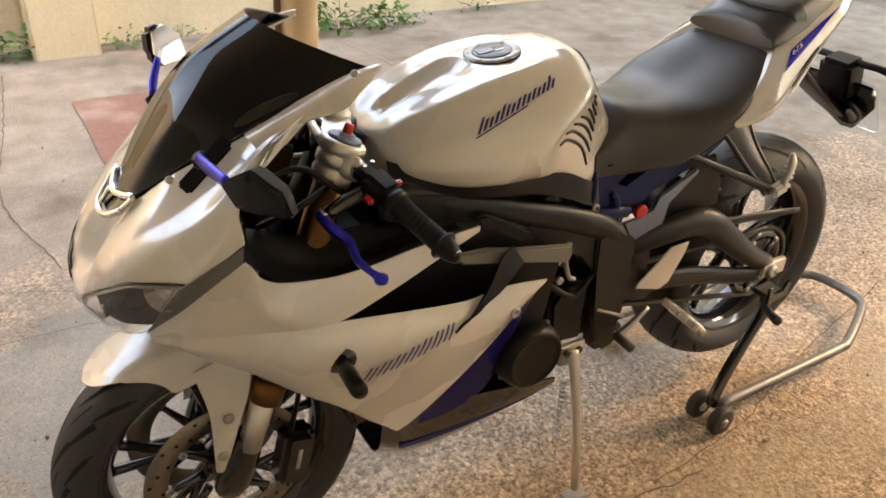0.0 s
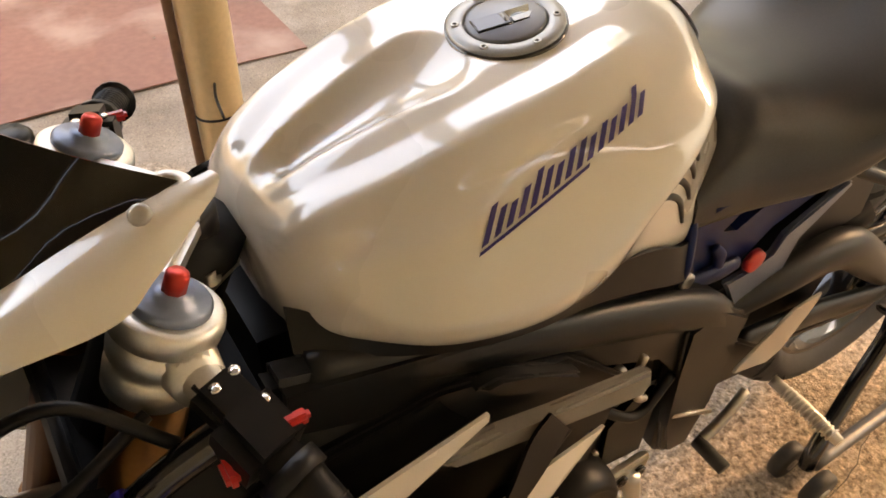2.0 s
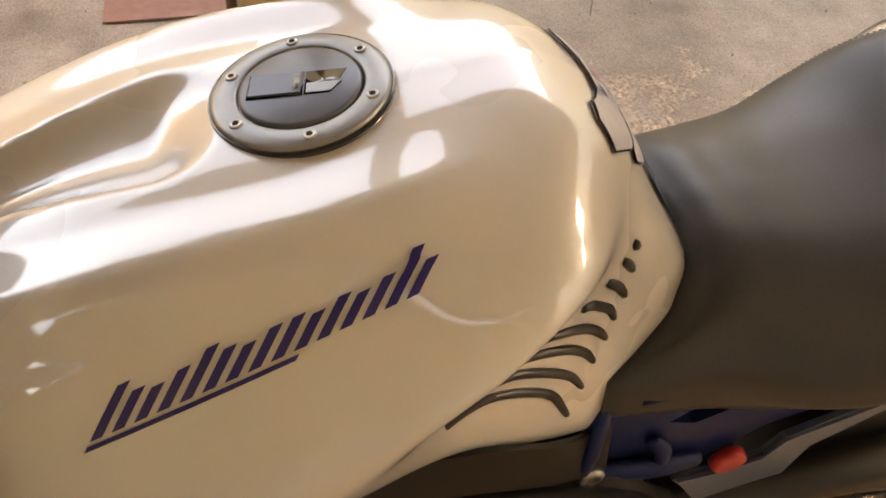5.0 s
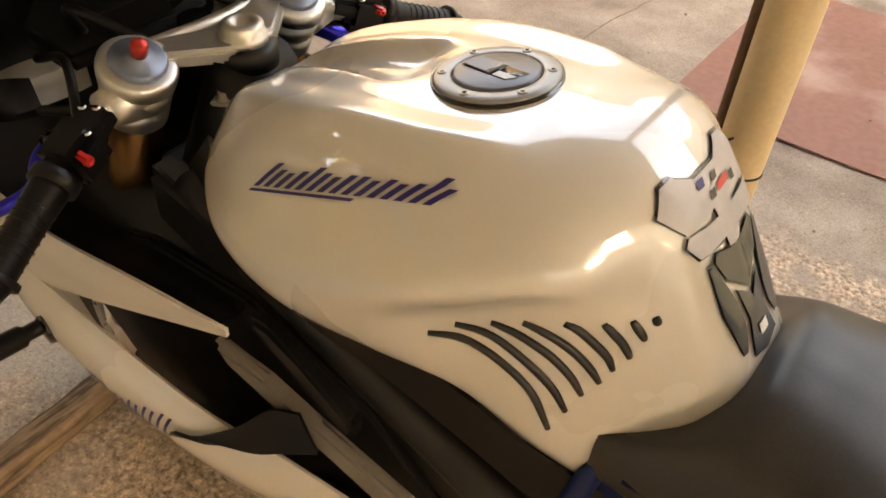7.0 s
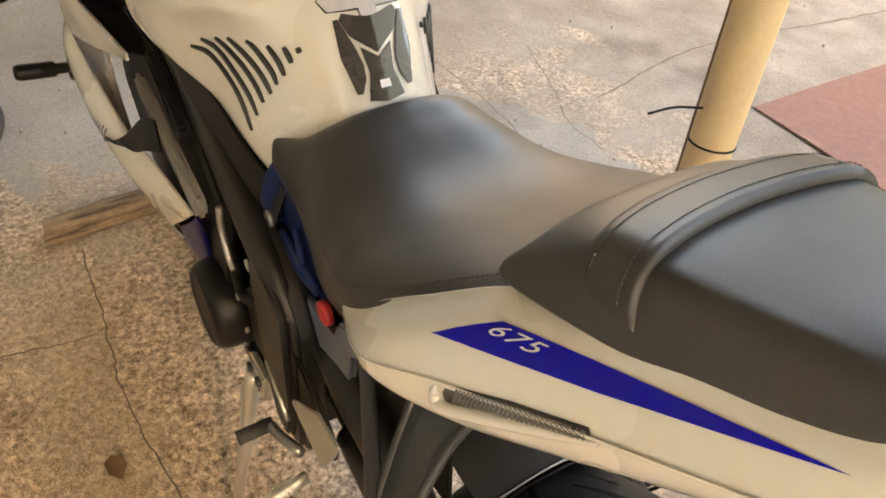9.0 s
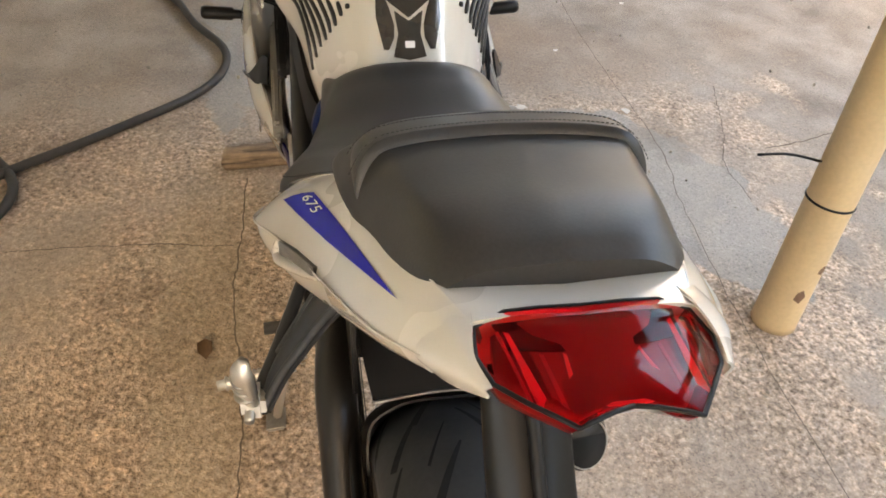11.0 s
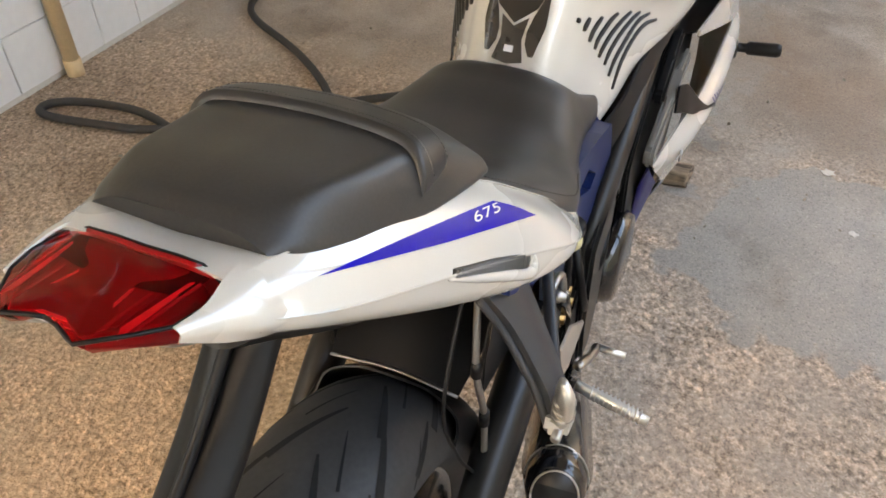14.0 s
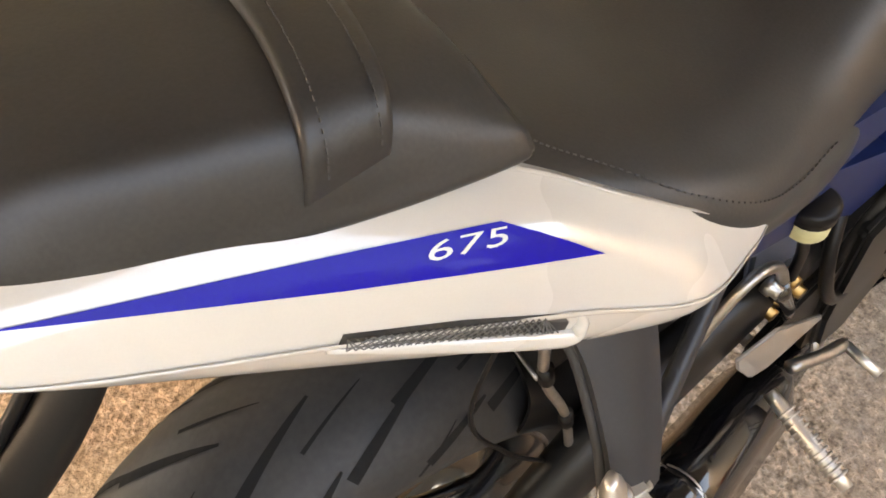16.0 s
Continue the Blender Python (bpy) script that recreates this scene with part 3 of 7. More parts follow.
def pad_piece(outline, mat, name="pad_piece", lift=0.0026):
    c = np.mean(np.array(outline), axis=0)
    rim = [tuple(c + (np.array(p) - c) * 1.0 + (np.array(p) - c) / (np.linalg.norm(np.array(p) - c) + 1e-9) * 0.0018) for p in outline]
    ob = part(name, decal(outline, (0.8, 0, -0.6), pad_world, 0.003, lift), mat, tank, smooth=60)
    part("pad_rim", decal(rim, (0.8, 0, -0.6), pad_world, 0.003, lift - 0.0010), pad_dark, ob, smooth=60)


def mirror_outline(half):
    """half: from the middle at the top, down one side, to the middle below."""
    return half + [(-a, b) for a, b in half[-2:0:-1]]


pad_piece(mirror_outline([(0, .9860), (.016, .9855), (.034, .9925), (.049, .9915), (.063, .9785), (.047, .9630), (.012, .9665), (.011, .9605), (.047, .9615), (.051, .9560), (.043, .9455), (.010, .9460), (.009, .9395), (0, .9380)]), pad_mat)
pad_piece(mirror_outline([(0, .9385), (.010, .9388), (.028, .9430), (.032, .9380), (.025, .9240), (0, .9075)]), pad_dark)
for s in (1, -1):
    pad_piece([(s * .0400, .937), (s * .0345, .937), (s * .0250, .914), (s * .0205, .899), (s * .0205, .886), (s * .0270, .873), (s * .0330, .873), (s * .0400, .905)], pad_dark)
pad_piece(mirror_outline([(0, .9010), (.0175, .9120), (.0125, .889), (.0200, .8650), (0, .8620)]), pad_dark)
for pts, mat in (([(.020, .9795), (.017, .9840), (.008, .9840), (.011, .9795)], ink), ([(.012, .9715), (.009, .9755), (.002, .9755), (.005, .9715)], gloss_black), ([(.002, .9785), (-.001, .9820), (-.009, .9820), (-.006, .9785)], gloss_black),
                 ([(.001, .9725), (-.002, .9765), (-.022, .9765), (-.019, .9725)], red_plastic), ([(-.022, .9700), (-.024, .9745), (-.030, .9745), (-.028, .9700)], gloss_black), ([(.006, .8735), (.006, .8810), (-.006, .8810), (-.006, .8735)], lettering)):
    part("pad_print", decal(pts, (0.8, 0, -0.6), pad_world, 0.003, 0.0036), mat, tank)

# -- rider's seat --
SEAT = [
    (.605, [(0, .770), (.04, .772), (.085, .792), (.106, .800), (.114, .785), (.108, .752), (.05, .745)]),
    (.560, [(0, .812), (.045, .812), (.088, .822), (.106, .818), (.117, .790), (.110, .748), (.05, .74)]),
    (.520, [(0, .866), (.05, .863), (.088, .850), (.107, .826), (.120, .788), (.112, .745), (.05, .74)]),
    (.470, [(0, .868), (.06, .864), (.100, .848), (.120, .820), (.130, .780), (.120, .745), (.05, .74)]),
    (.400, [(0, .862), (.07, .860), (.118, .846), (.142, .815), (.148, .782), (.135, .752), (.05, .75)]),
    (.330, [(0, .872), (.08, .872), (.136, .864), (.160, .842), (.163, .815), (.150, .792), (.05, .79)]),
    (.275, [(0, .893), (.085, .895), (.142, .888), (.166, .868), (.168, .846), (.155, .828), (.05, .82)]),
    (.215, [(0, .925), (.082, .926), (.128, .918), (.148, .902), (.150, .890), (.140, .880), (.05, .87)]),
    (.160, [(0, .955), (.080, .955), (.108, .950), (.118, .942), (.118, .936), (.110, .93), (.05, .92)]),
]
seat_bm = body(SEAT, 60, 36)
seat_tree = BVHTree.FromBMesh(seat_bm)
seat = part("rider_seat", seat_bm, leather, bike, "black leather rider's seat")
for s in (1, -1):
    seam = []
    for p in spline([(.168, s * .070, .950), (.176, s * .096, .945), (.204, s * .121, .925), (.242, s * .150, .895), (.285, s * .166, .866), (.330, s * .162, .842), (.40, s * .146, .815)], 130):
        hit, nor, _, _ = seat_tree.find_nearest(Vector(p))
        seam.append(hit + nor * 0.0006)
    part("seam_welt", tube(bmesh.new(), [p + Vector((-.004, 0, -.003)) for p in seam], 0.0015, 6), leather, seat)
    for k in range(0, 128, 2):
        part("stitch", tube(bmesh.new(), [seam[k], seam[k + 1]], 0.0006, 4), thread, seat, smooth=0)

# -- passenger seat --
PILLION = [
    (.163, [(0, .995), (.06, .990), (.100, .980), (.113, .974), (.110, .962), (.05, .955)]),
    (.150, [(0, 1.012), (.06, 1.008), (.098, .993), (.115, .980), (.114, .965), (.05, .96)]),
    (.090, [(0, 1.036), (.07, 1.034), (.096, 1.026), (.113, .997), (.111, .982), (.05, .98)]),
    (.020, [(0, 1.053), (.062, 1.051), (.085, 1.044), (.101, 1.012), (.099, .998), (.05, .99)]),
    (-.028, [(0, 1.064), (.056, 1.062), (.075, 1.056), (.091, 1.028), (.089, 1.018), (.05, 1.01)]),
    (-.062, [(0, 1.066), (.045, 1.064), (.067, 1.056), (.080, 1.042), (.077, 1.03), (.04, 1.02)]),
    (-.080, [(0, 1.060), (.042, 1.058), (.060, 1.052), (.069, 1.045), (.065, 1.035), (.03, 1.03)]),
]
pillion_bm = body(PILLION, 56, 36)
pillion_tree = BVHTree.FromBMesh(pillion_bm)
pillion = part("passenger_seat", pillion_bm, leather, bike, "black leather passenger seat with a strap across")


def on_pillion(x, y, lift):
    z = 1.0 + 0.0
    d = Vector((0, -y * 4.5, -1 + abs(y) * 3)).normalized()
    hit, nor, _, _ = pillion_tree.ray_cast(Vector((x, y, 1.02)) - d * 0.3, d)
    return hit + nor * lift if hit else Vector((x, y, 1.0))


bm = bmesh.new()
n = 41
rows = []
for w in (0, 0.03, 0.10, 0.5, 0.90, 0.97, 1):
    r = []
    for s in np.linspace(-1, 1, n):
        y = 0.112 * math.sin(s * math.pi / 2) if abs(s) > 2 else 0.1155 * s
        x = 0.080 + 0.042 * w - 0.026 * s * s
        r.append(on_pillion(x, y, 0.0005 + (0.0078 * (1 - 0.9 * s ** 8) if 0 < w < 1 else 0)))
    rows.append(r)
add_grid(bm, np.array([[tuple(v) for v in r] for r in rows]))
strap = part("seat_strap", bm, leather, pillion, "stitched leather strap across the passenger seat", smooth=35)
for w in (0.22, 0.80):
    for s in np.linspace(-0.92, 0.90, 70):
        a = on_pillion(0.080 + 0.042 * w - 0.026 * s * s, 0.1155 * s, 0.0085)
        b = on_pillion(0.080 + 0.042 * w - 0.026 * (s + 0.017) ** 2, 0.1155 * (s + 0.017), 0.0085)
        if (a - b).length < 0.01:
            part("stitch", tube(bmesh.new(), [a, b], 0.0005, 4), thread, strap, smooth=0)

# -- tail --
TAIL = [
    (.292, [(0, .835), (.10, .842), (.150, .850), (.150, .850), (.164, .846), (.170, .840), (.170, .840), (.158, .828), (.05, .82)]),
    (.270, [(0, .855), (.10, .860), (.160, .862), (.160, .862), (.170, .855), (.178, .845), (.178, .845), (.164, .822), (.05, .80)]),
    (.210, [(0, .905), (.10, .908), (.146, .914), (.146, .914), (.172, .894), (.192, .872), (.192, .872), (.173, .836), (.05, .80)]),
    (.140, [(0, .960), (.09, .962), (.112, .967), (.112, .967), (.148, .948), (.169, .906), (.169, .906), (.157, .858), (.05, .83)]),
    (.050, [(0, .990), (.08, 1.000), (.102, 1.0025), (.102, 1.0025), (.126, .980), (.143, .950), (.143, .950), (.128, .906), (.05, .88)]),
    (-.060, [(0, 1.036), (.06, 1.040), (.078, 1.041), (.078, 1.041), (.094, 1.027), (.111, 1.003), (.111, 1.003), (.097, .979), (.04, .96)]),
    (-.112, [(0, 1.0525), (.045, 1.0545), (.061, 1.052), (.061, 1.052), (.074, 1.046), (.0865, 1.0295), (.0865, 1.0295), (.0775, 1.0135), (.03, 1.004)]),
]
tail_bm = body(TAIL, 60, 65)
tail_tree = BVHTree.FromBMesh(tail_bm)
tail = part("tail_fairing", tail_bm, white, bike, "white tail fairing with blue darts", smooth=26)
for bm, s in both(lambda: skin([[(-.092, .058, 1.0478), (-.093, .0735, 1.0437), (-.094, .0915, 1.0210), (-.092, .0828, 1.0045)],
                               [(-.112, .061, 1.0530), (-.113, .0742, 1.0470), (-.114, .0866, 1.0300), (-.112, .0778, 1.0130)],
                               [(-.134, .0640, 1.0525), (-.134, .0690, 1.0500), (-.134, .0755, 1.0415), (-.134, .0700, 1.0270)],
                               [(-.156, .0600, 1.0545), (-.156, .0620, 1.0535), (-.156, .0635, 1.0505), (-.156, .0610, 1.0450)]], 12, 14)):
    part("tail_tip", bm, white, tail, solid=0.0015)


def on_tail(x, y, z, way, lift=0.0012):
    hit, nor, _, _ = tail_tree.find_nearest(Vector((x, y, z)))
    if nor.dot(Vector(way)) > 0:
        nor = -nor
    return hit + nor * lift


for s in (1, -1):
    w = (0, -s * 0.85, -0.5)
    place = lambda a, b, s=s: (a, s * (0.7655 + 0.016 * a - 0.651 * b), b)
    dart = part("dart_decal", decal([(.168, .927), (.128, .9665), (-.068, 1.0295), (.05, .9765)], w, place, 0.01, 0.0012, on_tail), blue, tail, "blue dart with white numerals")
    for k, digit in enumerate("675"):
        cu = bpy.data.curves.new("numeral", "FONT")
        cu.body, cu.size, cu.shear = digit, 0.026, 0.35
        tmp = bpy.data.objects.new("numeral", cu)
        scene.collection.objects.link(tmp)
        me = bpy.data.meshes.new_from_object(tmp.evaluated_get(bpy.context.evaluated_depsgraph_get()))
        bpy.data.objects.remove(tmp)
        nb = bmesh.new()
        nb.from_mesh(me)
        bmesh.ops.triangulate(nb, faces=nb.faces)
        for v in nb.verts:
            a, b = v.co.x * 1.05 + 0.0142 * k, v.co.y * 0.74
            u = a if s < 0 else -a
            # along the dart: forward on the right side, rearward on the left
            x0, z0 = (.086, .9690) if s < 0 else (.132, .9540)
            v.co = on_tail(*place(x0 + u * 0.93, z0 - u * 0.30 + b * 0.60), w, 0.0018)
        part("numeral", nb, lettering, dart, smooth=0)
    # scoop: a wire mesh in a slit above a rounded lip
    corners = [Vector((a, s * b, c)) for a, b, c in ((.135, .1690, .909), (.139, .1690, .898), (.134, .1680, .887), (.100, .1580, .911), (.066, .1490, .935), (.034, .1400, .956), (.040, .1405, .960), (.090, .1560, .935))]
    bm = bmesh.new()
    outer, inner = [bm.verts.new(p) for p in corners], [bm.verts.new(p - Vector((0, s * .006, 0))) for p in corners]
    n = len(corners)
    bm.faces.new(outer), bm.faces.new(inner[::-1])
    for i in range(n):
        bm.faces.new((outer[i], inner[i], inner[(i + 1) % n], outer[(i + 1) % n]))
    vent = part("scoop_mesh", bm, mesh_mat, tail, "dark wire mesh in the scoop", smooth=0)
    low_edge, high_edge = spline([corners[2], corners[3], corners[4], corners[5]], 30), spline([corners[0], corners[7], corners[6]], 30)
    for i in range(0, 29):
        for j in (i, max(0, i - 5)):
            part("mesh_wire", tube(bmesh.new(), [low_edge[i] + (0, s * .0008, 0), high_edge[min(29, j + 3)] + (0, s * .0008, 0)], 0.0005, 4), trim_grey, vent, smooth=0)
    part("scoop_lip", tube(bmesh.new(), [(a, s * b, c) for a, b, c in ((.1460, .1690, .899), (.1450, .1700, .890), (.136, .1690, .8855), (.100, .1585, .9090), (.062, .1470, .9350), (.030, .1385, .9575))], [.0020, .0050, .0058, .0055, .0042, .0015], 12, 48), white, tail, "rounded white lip of the scoop")

# -- tail light --
LAMP_EDGE = [(-.106, 0, 1.0520), (-.106, .024, 1.0528), (-.107, .043, 1.0530), (-.113, .0600, 1.0485), (-.134, .0630, 1.0505), (-.154, .0585, 1.0530), (-.170, .0465, 1.0575), (-.192, .0290, 1.0650), (-.190, .0240, 1.0652), (-.184, .0100, 1.0635), (-.182, 0, 1.0635)]
LAMP_MID = [(-.106, 0, 1.030), (-.106, .024, 1.030), (-.107, .043, 1.029), (-.114, .0565, 1.028), (-.136, .0580, 1.032), (-.153, .0530, 1.037), (-.167, .0430, 1.043), (-.184, .0290, 1.0500), (-.182, .0230, 1.0510), (-.174, .0100, 1.0530), (-.172, 0, 1.0540)]
LAMP_LOW = [(-.100, 0, 1.005), (-.100, .020, 1.003), (-.100, .036, 1.000), (-.110, .0460, 1.003), (-.126, .0460, 1.009), (-.140, .0420, 1.017), (-.151, .0340, 1.025), (-.160, .0240, 1.030), (-.156, .0180, 1.032), (-.150, .0080, 1.036), (-.148, 0, 1.037)]


def lamp_body(scale=1.0, drop=0.0):
    """The wedge of the lamp: a slightly domed top, a chamfer below its edge and a narrow foot."""
    bm = bmesh.new()
    middle = Vector((-.142, 0, 0))
    rings = []
    for ring, k, lift in ((LAMP_EDGE, .35, .0040), (LAMP_EDGE, .70, .0034), (LAMP_EDGE, .96, .0012), (LAMP_EDGE, 1.0, 0), (LAMP_MID, 1.0, 0), (LAMP_LOW, 1.0, 0), (LAMP_LOW, .7, 0)):
        half = [Vector((middle.x + (x - middle.x) * k * scale, y * k * scale, 1.055 + (z - 1.055) * k + lift - drop)) for x, y, z in ring]
        whole = half + [Vector((p.x, -p.y, p.z)) for p in half[-2:0:-1]]
        rings.append([bm.verts.new(p) for p in whole])
    n = len(rings[0])
    for a, b in zip(rings, rings[1:]):
        for j in range(n):
            bm.faces.new((a[j], a[(j + 1) % n], b[(j + 1) % n], b[j]))
    bm.faces.new(rings[0]), bm.faces.new(rings[-1][::-1])
    return bm


lamp = part("tail_light", lamp_body(), red_lens, bike, "red tail light with dark hood and bright facets", smooth=30)
lamp.visible_shadow = False
lamp_white = material("lamp_facet", (0.85, 0.83, 0.80), 0.3)
lamp_grey = material("lamp_rib", (0.24, 0.23, 0.22), 0.35)
lamp_dark = material("lamp_dark_housing", (0.20, 0.19, 0.18), 0.3)
lamp_mid = material("lamp_dome", (0.45, 0.43, 0.42), 0.25)
LAMP_TOP, LAMP_DOWN, LAMP_OUT = Vector((-.111, 0, 1.0455)), Vector((-.073, 0, .0110)), Vector((.149, 0, .989))


def lamp_panel(name, outline, mat, lift, thick=0.0012):
    """A panel of the lamp's sloping back: outline of (y, way down)."""
    bm = bmesh.new()
    place = [LAMP_TOP + LAMP_DOWN * s + Vector((0, y, 0)) + LAMP_OUT * (lift + 0.0020) for y, s in outline]
    lo, hi = [bm.verts.new(p) for p in place], [bm.verts.new(p + LAMP_OUT * thick) for p in place]
    n = len(place)
    bm.faces.new(lo[::-1]), bm.faces.new(hi)
    for i in range(n):
        bm.faces.new((lo[i], lo[(i + 1) % n], hi[(i + 1) % n], hi[i]))
    return part(name, bm, mat, lamp, smooth=0)


part("lamp_housing", lamp_body(.85, .0050), lamp_dark, lamp)
lamp_panel("lamp_hood", [(-.050, .0), (.050, .0), (.046, .30), (.020, .38), (-.020, .38), (-.046, .30)], gloss_black, -0.0005)
for s in (1, -1):
    lamp_panel("lamp_window", [(s * .0215, .40), (s * .036, .34), (s * .034, .80), (s * .0245, .90)], lamp_grey, -0.0005)
lamp_panel("lamp_window", [(-.015, .42), (.015, .42), (.017, .62), (-.017, .62)], lamp_grey, -0.0005)
lamp_panel("lamp_dome", [(.017 * math.cos(a), 0.97 - .36 * math.sin(a)) for a in np.linspace(0, math.pi, 14)], lamp_mid, 0.0)
for k in range(3):
    f0 = 0.72 + 0.09 * k
    lamp_panel("dome_band", [(-.014 - .001 * k, f0), (.014 + .001 * k, f0), (.015 + .001 * k, f0 + .03), (-.015 - .001 * k, f0 + .03)], lamp_white if k == 2 else lamp_grey, 0.0008)
for s in (1, -1):
    lamp_panel("lamp_facet", [(s * .0185, .42), (s * .0200, .40), (s * .0260, .98), (s * .0225, .98)], lamp_white, 0.0)
    lamp_panel("lamp_facet", [(s * .0430, .14), (s * .0455, .12), (s * .0415, .90), (s * .0370, .80)], lamp_white, 0.0)
    lamp_panel("lamp_facet", [(s * .0480, .10), (s * .0500, .12), (s * .0450, .80), (s * .0435, .84)], lamp_mid, 0.0)
    lamp_panel("lamp_facet", [(s * .0300, .40), (s * .0320, .38), (s * .0310, .86), (s * .0285, .92)], lamp_mid, 0.0)
part("lamp_rim", tube(bmesh.new(), [(x, -y, z) for x, y, z in LAMP_EDGE[::-1]] + LAMP_EDGE[1:], .0014, 6), plastic, lamp)

# -- wheels --
def tyre_profile(r, w, rim, crown):
    a = np.linspace(-1, 1, 17)
    out = [(rim, -w * 0.34), (rim + 0.012, -w * 0.40)]
    for t in a:
        ang = t * radians(98)
        out.append((r - crown + crown * math.cos(ang * 0.92), w / 2 * math.sin(ang * 0.92) / math.sin(radians(90)) if abs(ang) < 1.6 else math.copysign(w / 2, t)))
    out += [(rim + 0.012, w * 0.40), (rim, w * 0.34)]
    return out


def wheel(name, cx, cz, r, w, rim_w, label):
    m = Matrix.Translation((cx, 0, cz)) @ pose(0, 0, 0, 90, 0, 0)
    wh = part(name, lathe(bmesh.new(), [(.028, -.05), (.034, -.045), (.036, 0), (.034, .045), (.028, .05), (.012, .05), (.012, -.05)], m, 28, True), gloss_black, bike, label)
    part("tyre", lathe(bmesh.new(), tyre_profile(r, w, 0.216, r - (0.250 if r > 0.3 else 0.245)), m, 96, True), rubber, wh, "black tyre with cut grooves")
    h = rim_w / 2
    part("rim", lathe(bmesh.new(), [(.222, -h), (.228, -h + .002), (.222, -h + .008), (.205, -h + .02), (.198, 0), (.205, h - .02), (.222, h - .008), (.228, h - .002), (.222, h), (.214, h - .004), (.196, h - .022), (.188, 0), (.196, -h + .022), (.214, -h + .004)], m, 96, True), gloss_black, wh)
    for k in range(5):
        for d in (-0.16, 0.16):
            a = 2 * math.pi * k / 5 + 0.3
            p0 = m @ Vector((.03 * math.cos(a), .03 * math.sin(a), 0))
            p1 = m @ Vector((.11 * math.cos(a + d * .6), .11 * math.sin(a + d * .6), 0))
            p2 = m @ Vector((.196 * math.cos(a + d), .196 * math.sin(a + d), 0))
            part("spoke", tube(bmesh.new(), [p0, p1, p2], [0.014, 0.009, 0.010], 8, 10), gloss_black, wh)
    return wh, m


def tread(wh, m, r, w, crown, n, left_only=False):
    """Curved grooves as dark inlays a hair proud of the crown, shade painted in."""
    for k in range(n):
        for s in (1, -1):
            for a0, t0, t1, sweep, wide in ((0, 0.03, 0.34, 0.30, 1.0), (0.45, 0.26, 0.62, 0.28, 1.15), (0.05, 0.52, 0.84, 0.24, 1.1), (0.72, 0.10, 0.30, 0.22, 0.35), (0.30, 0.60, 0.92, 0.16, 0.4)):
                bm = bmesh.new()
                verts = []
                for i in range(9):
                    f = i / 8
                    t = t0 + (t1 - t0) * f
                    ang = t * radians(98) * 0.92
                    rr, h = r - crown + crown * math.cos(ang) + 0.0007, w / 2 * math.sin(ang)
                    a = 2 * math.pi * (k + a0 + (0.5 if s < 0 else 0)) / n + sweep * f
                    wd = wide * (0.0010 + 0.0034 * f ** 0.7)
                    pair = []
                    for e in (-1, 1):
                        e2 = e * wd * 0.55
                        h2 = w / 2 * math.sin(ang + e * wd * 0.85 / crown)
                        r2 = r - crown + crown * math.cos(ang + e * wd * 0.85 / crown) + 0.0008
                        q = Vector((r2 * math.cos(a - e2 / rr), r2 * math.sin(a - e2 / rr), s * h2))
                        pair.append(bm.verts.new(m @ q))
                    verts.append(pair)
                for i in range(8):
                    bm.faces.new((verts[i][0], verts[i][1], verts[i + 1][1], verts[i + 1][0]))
                part("tread_groove", bm, hollow_shade, wh, smooth=0)


REAR = (-.033, .374)
rear_wheel, rear_m = wheel("rear_wheel", *REAR, .316, .182, .14, "black rear wheel with a wide road tyre")
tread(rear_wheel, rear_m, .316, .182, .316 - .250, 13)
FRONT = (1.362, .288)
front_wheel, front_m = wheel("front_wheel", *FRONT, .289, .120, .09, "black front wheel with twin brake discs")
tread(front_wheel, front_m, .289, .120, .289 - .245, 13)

# -- front fairing --
cowl_bm = skin([
    [(1.535, 0, .668), (1.545, 0, .702), (1.502, 0, .768), (1.458, 0, .846)],
    [(1.522, .045, .668), (1.538, .050, .714), (1.508, .048, .786), (1.446, .050, .858)],
    [(1.500, .095, .672), (1.518, .108, .724), (1.486, .112, .808), (1.390, .099, .914)],
    [(1.466, .137, .690), (1.455, .172, .765), (1.400, .178, .860), (1.296, .138, .970)],
    [(1.412, .208, .792), (1.382, .222, .845), (1.335, .196, .918), (1.205, .150, 1.020)],
    [(1.344, .240, .858), (1.335, .216, .910), (1.262, .176, .982), (1.103, .157, 1.052)]], 70, 48, True)
# a folded crease along each cheek, from the headlight up to the blade beside the screen
CHEEK = spline([(1.512, .108, .760), (1.466, .150, .810), (1.405, .182, .862), (1.335, .196, .918), (1.255, .178, .985), (1.170, .168, 1.022)], 70)
cowl_bm.normal_update()
for v in cowl_bm.verts:
    d = np.linalg.norm(CHEEK - (v.co.x, abs(v.co.y), v.co.z), axis=1)
    k = int(d.argmin())
    if d[k] < 0.04:
        way = v.normal if v.normal.y * v.co.y >= 0 else -v.normal
        v.co += way * 0.009 * min(1, k / 12, (69 - k) / 14) * (1 - d[k] / 0.04) ** 1.2
for v in cowl_bm.verts:
    a, c = abs(v.co.y), v.co.z
    if a < .055 and v.co.x > 1.44:
        v.co.x -= 0.013 * (1 - (a / .055) ** 2) * max(0, min(1, (c - .715) / .03))
LAMP_Y, LAMP_Z = (.045, .055, .107, .143, .170, .202), (.712, .723, .756, .779, .782, .790)
for v in cowl_bm.verts:
    edge = np.interp(abs(v.co.y), LAMP_Y, LAMP_Z)
    if .05 < abs(v.co.y) < .21 and v.co.x > 1.41 and abs(v.co.z - edge) < .0065:
        v.co.z = edge
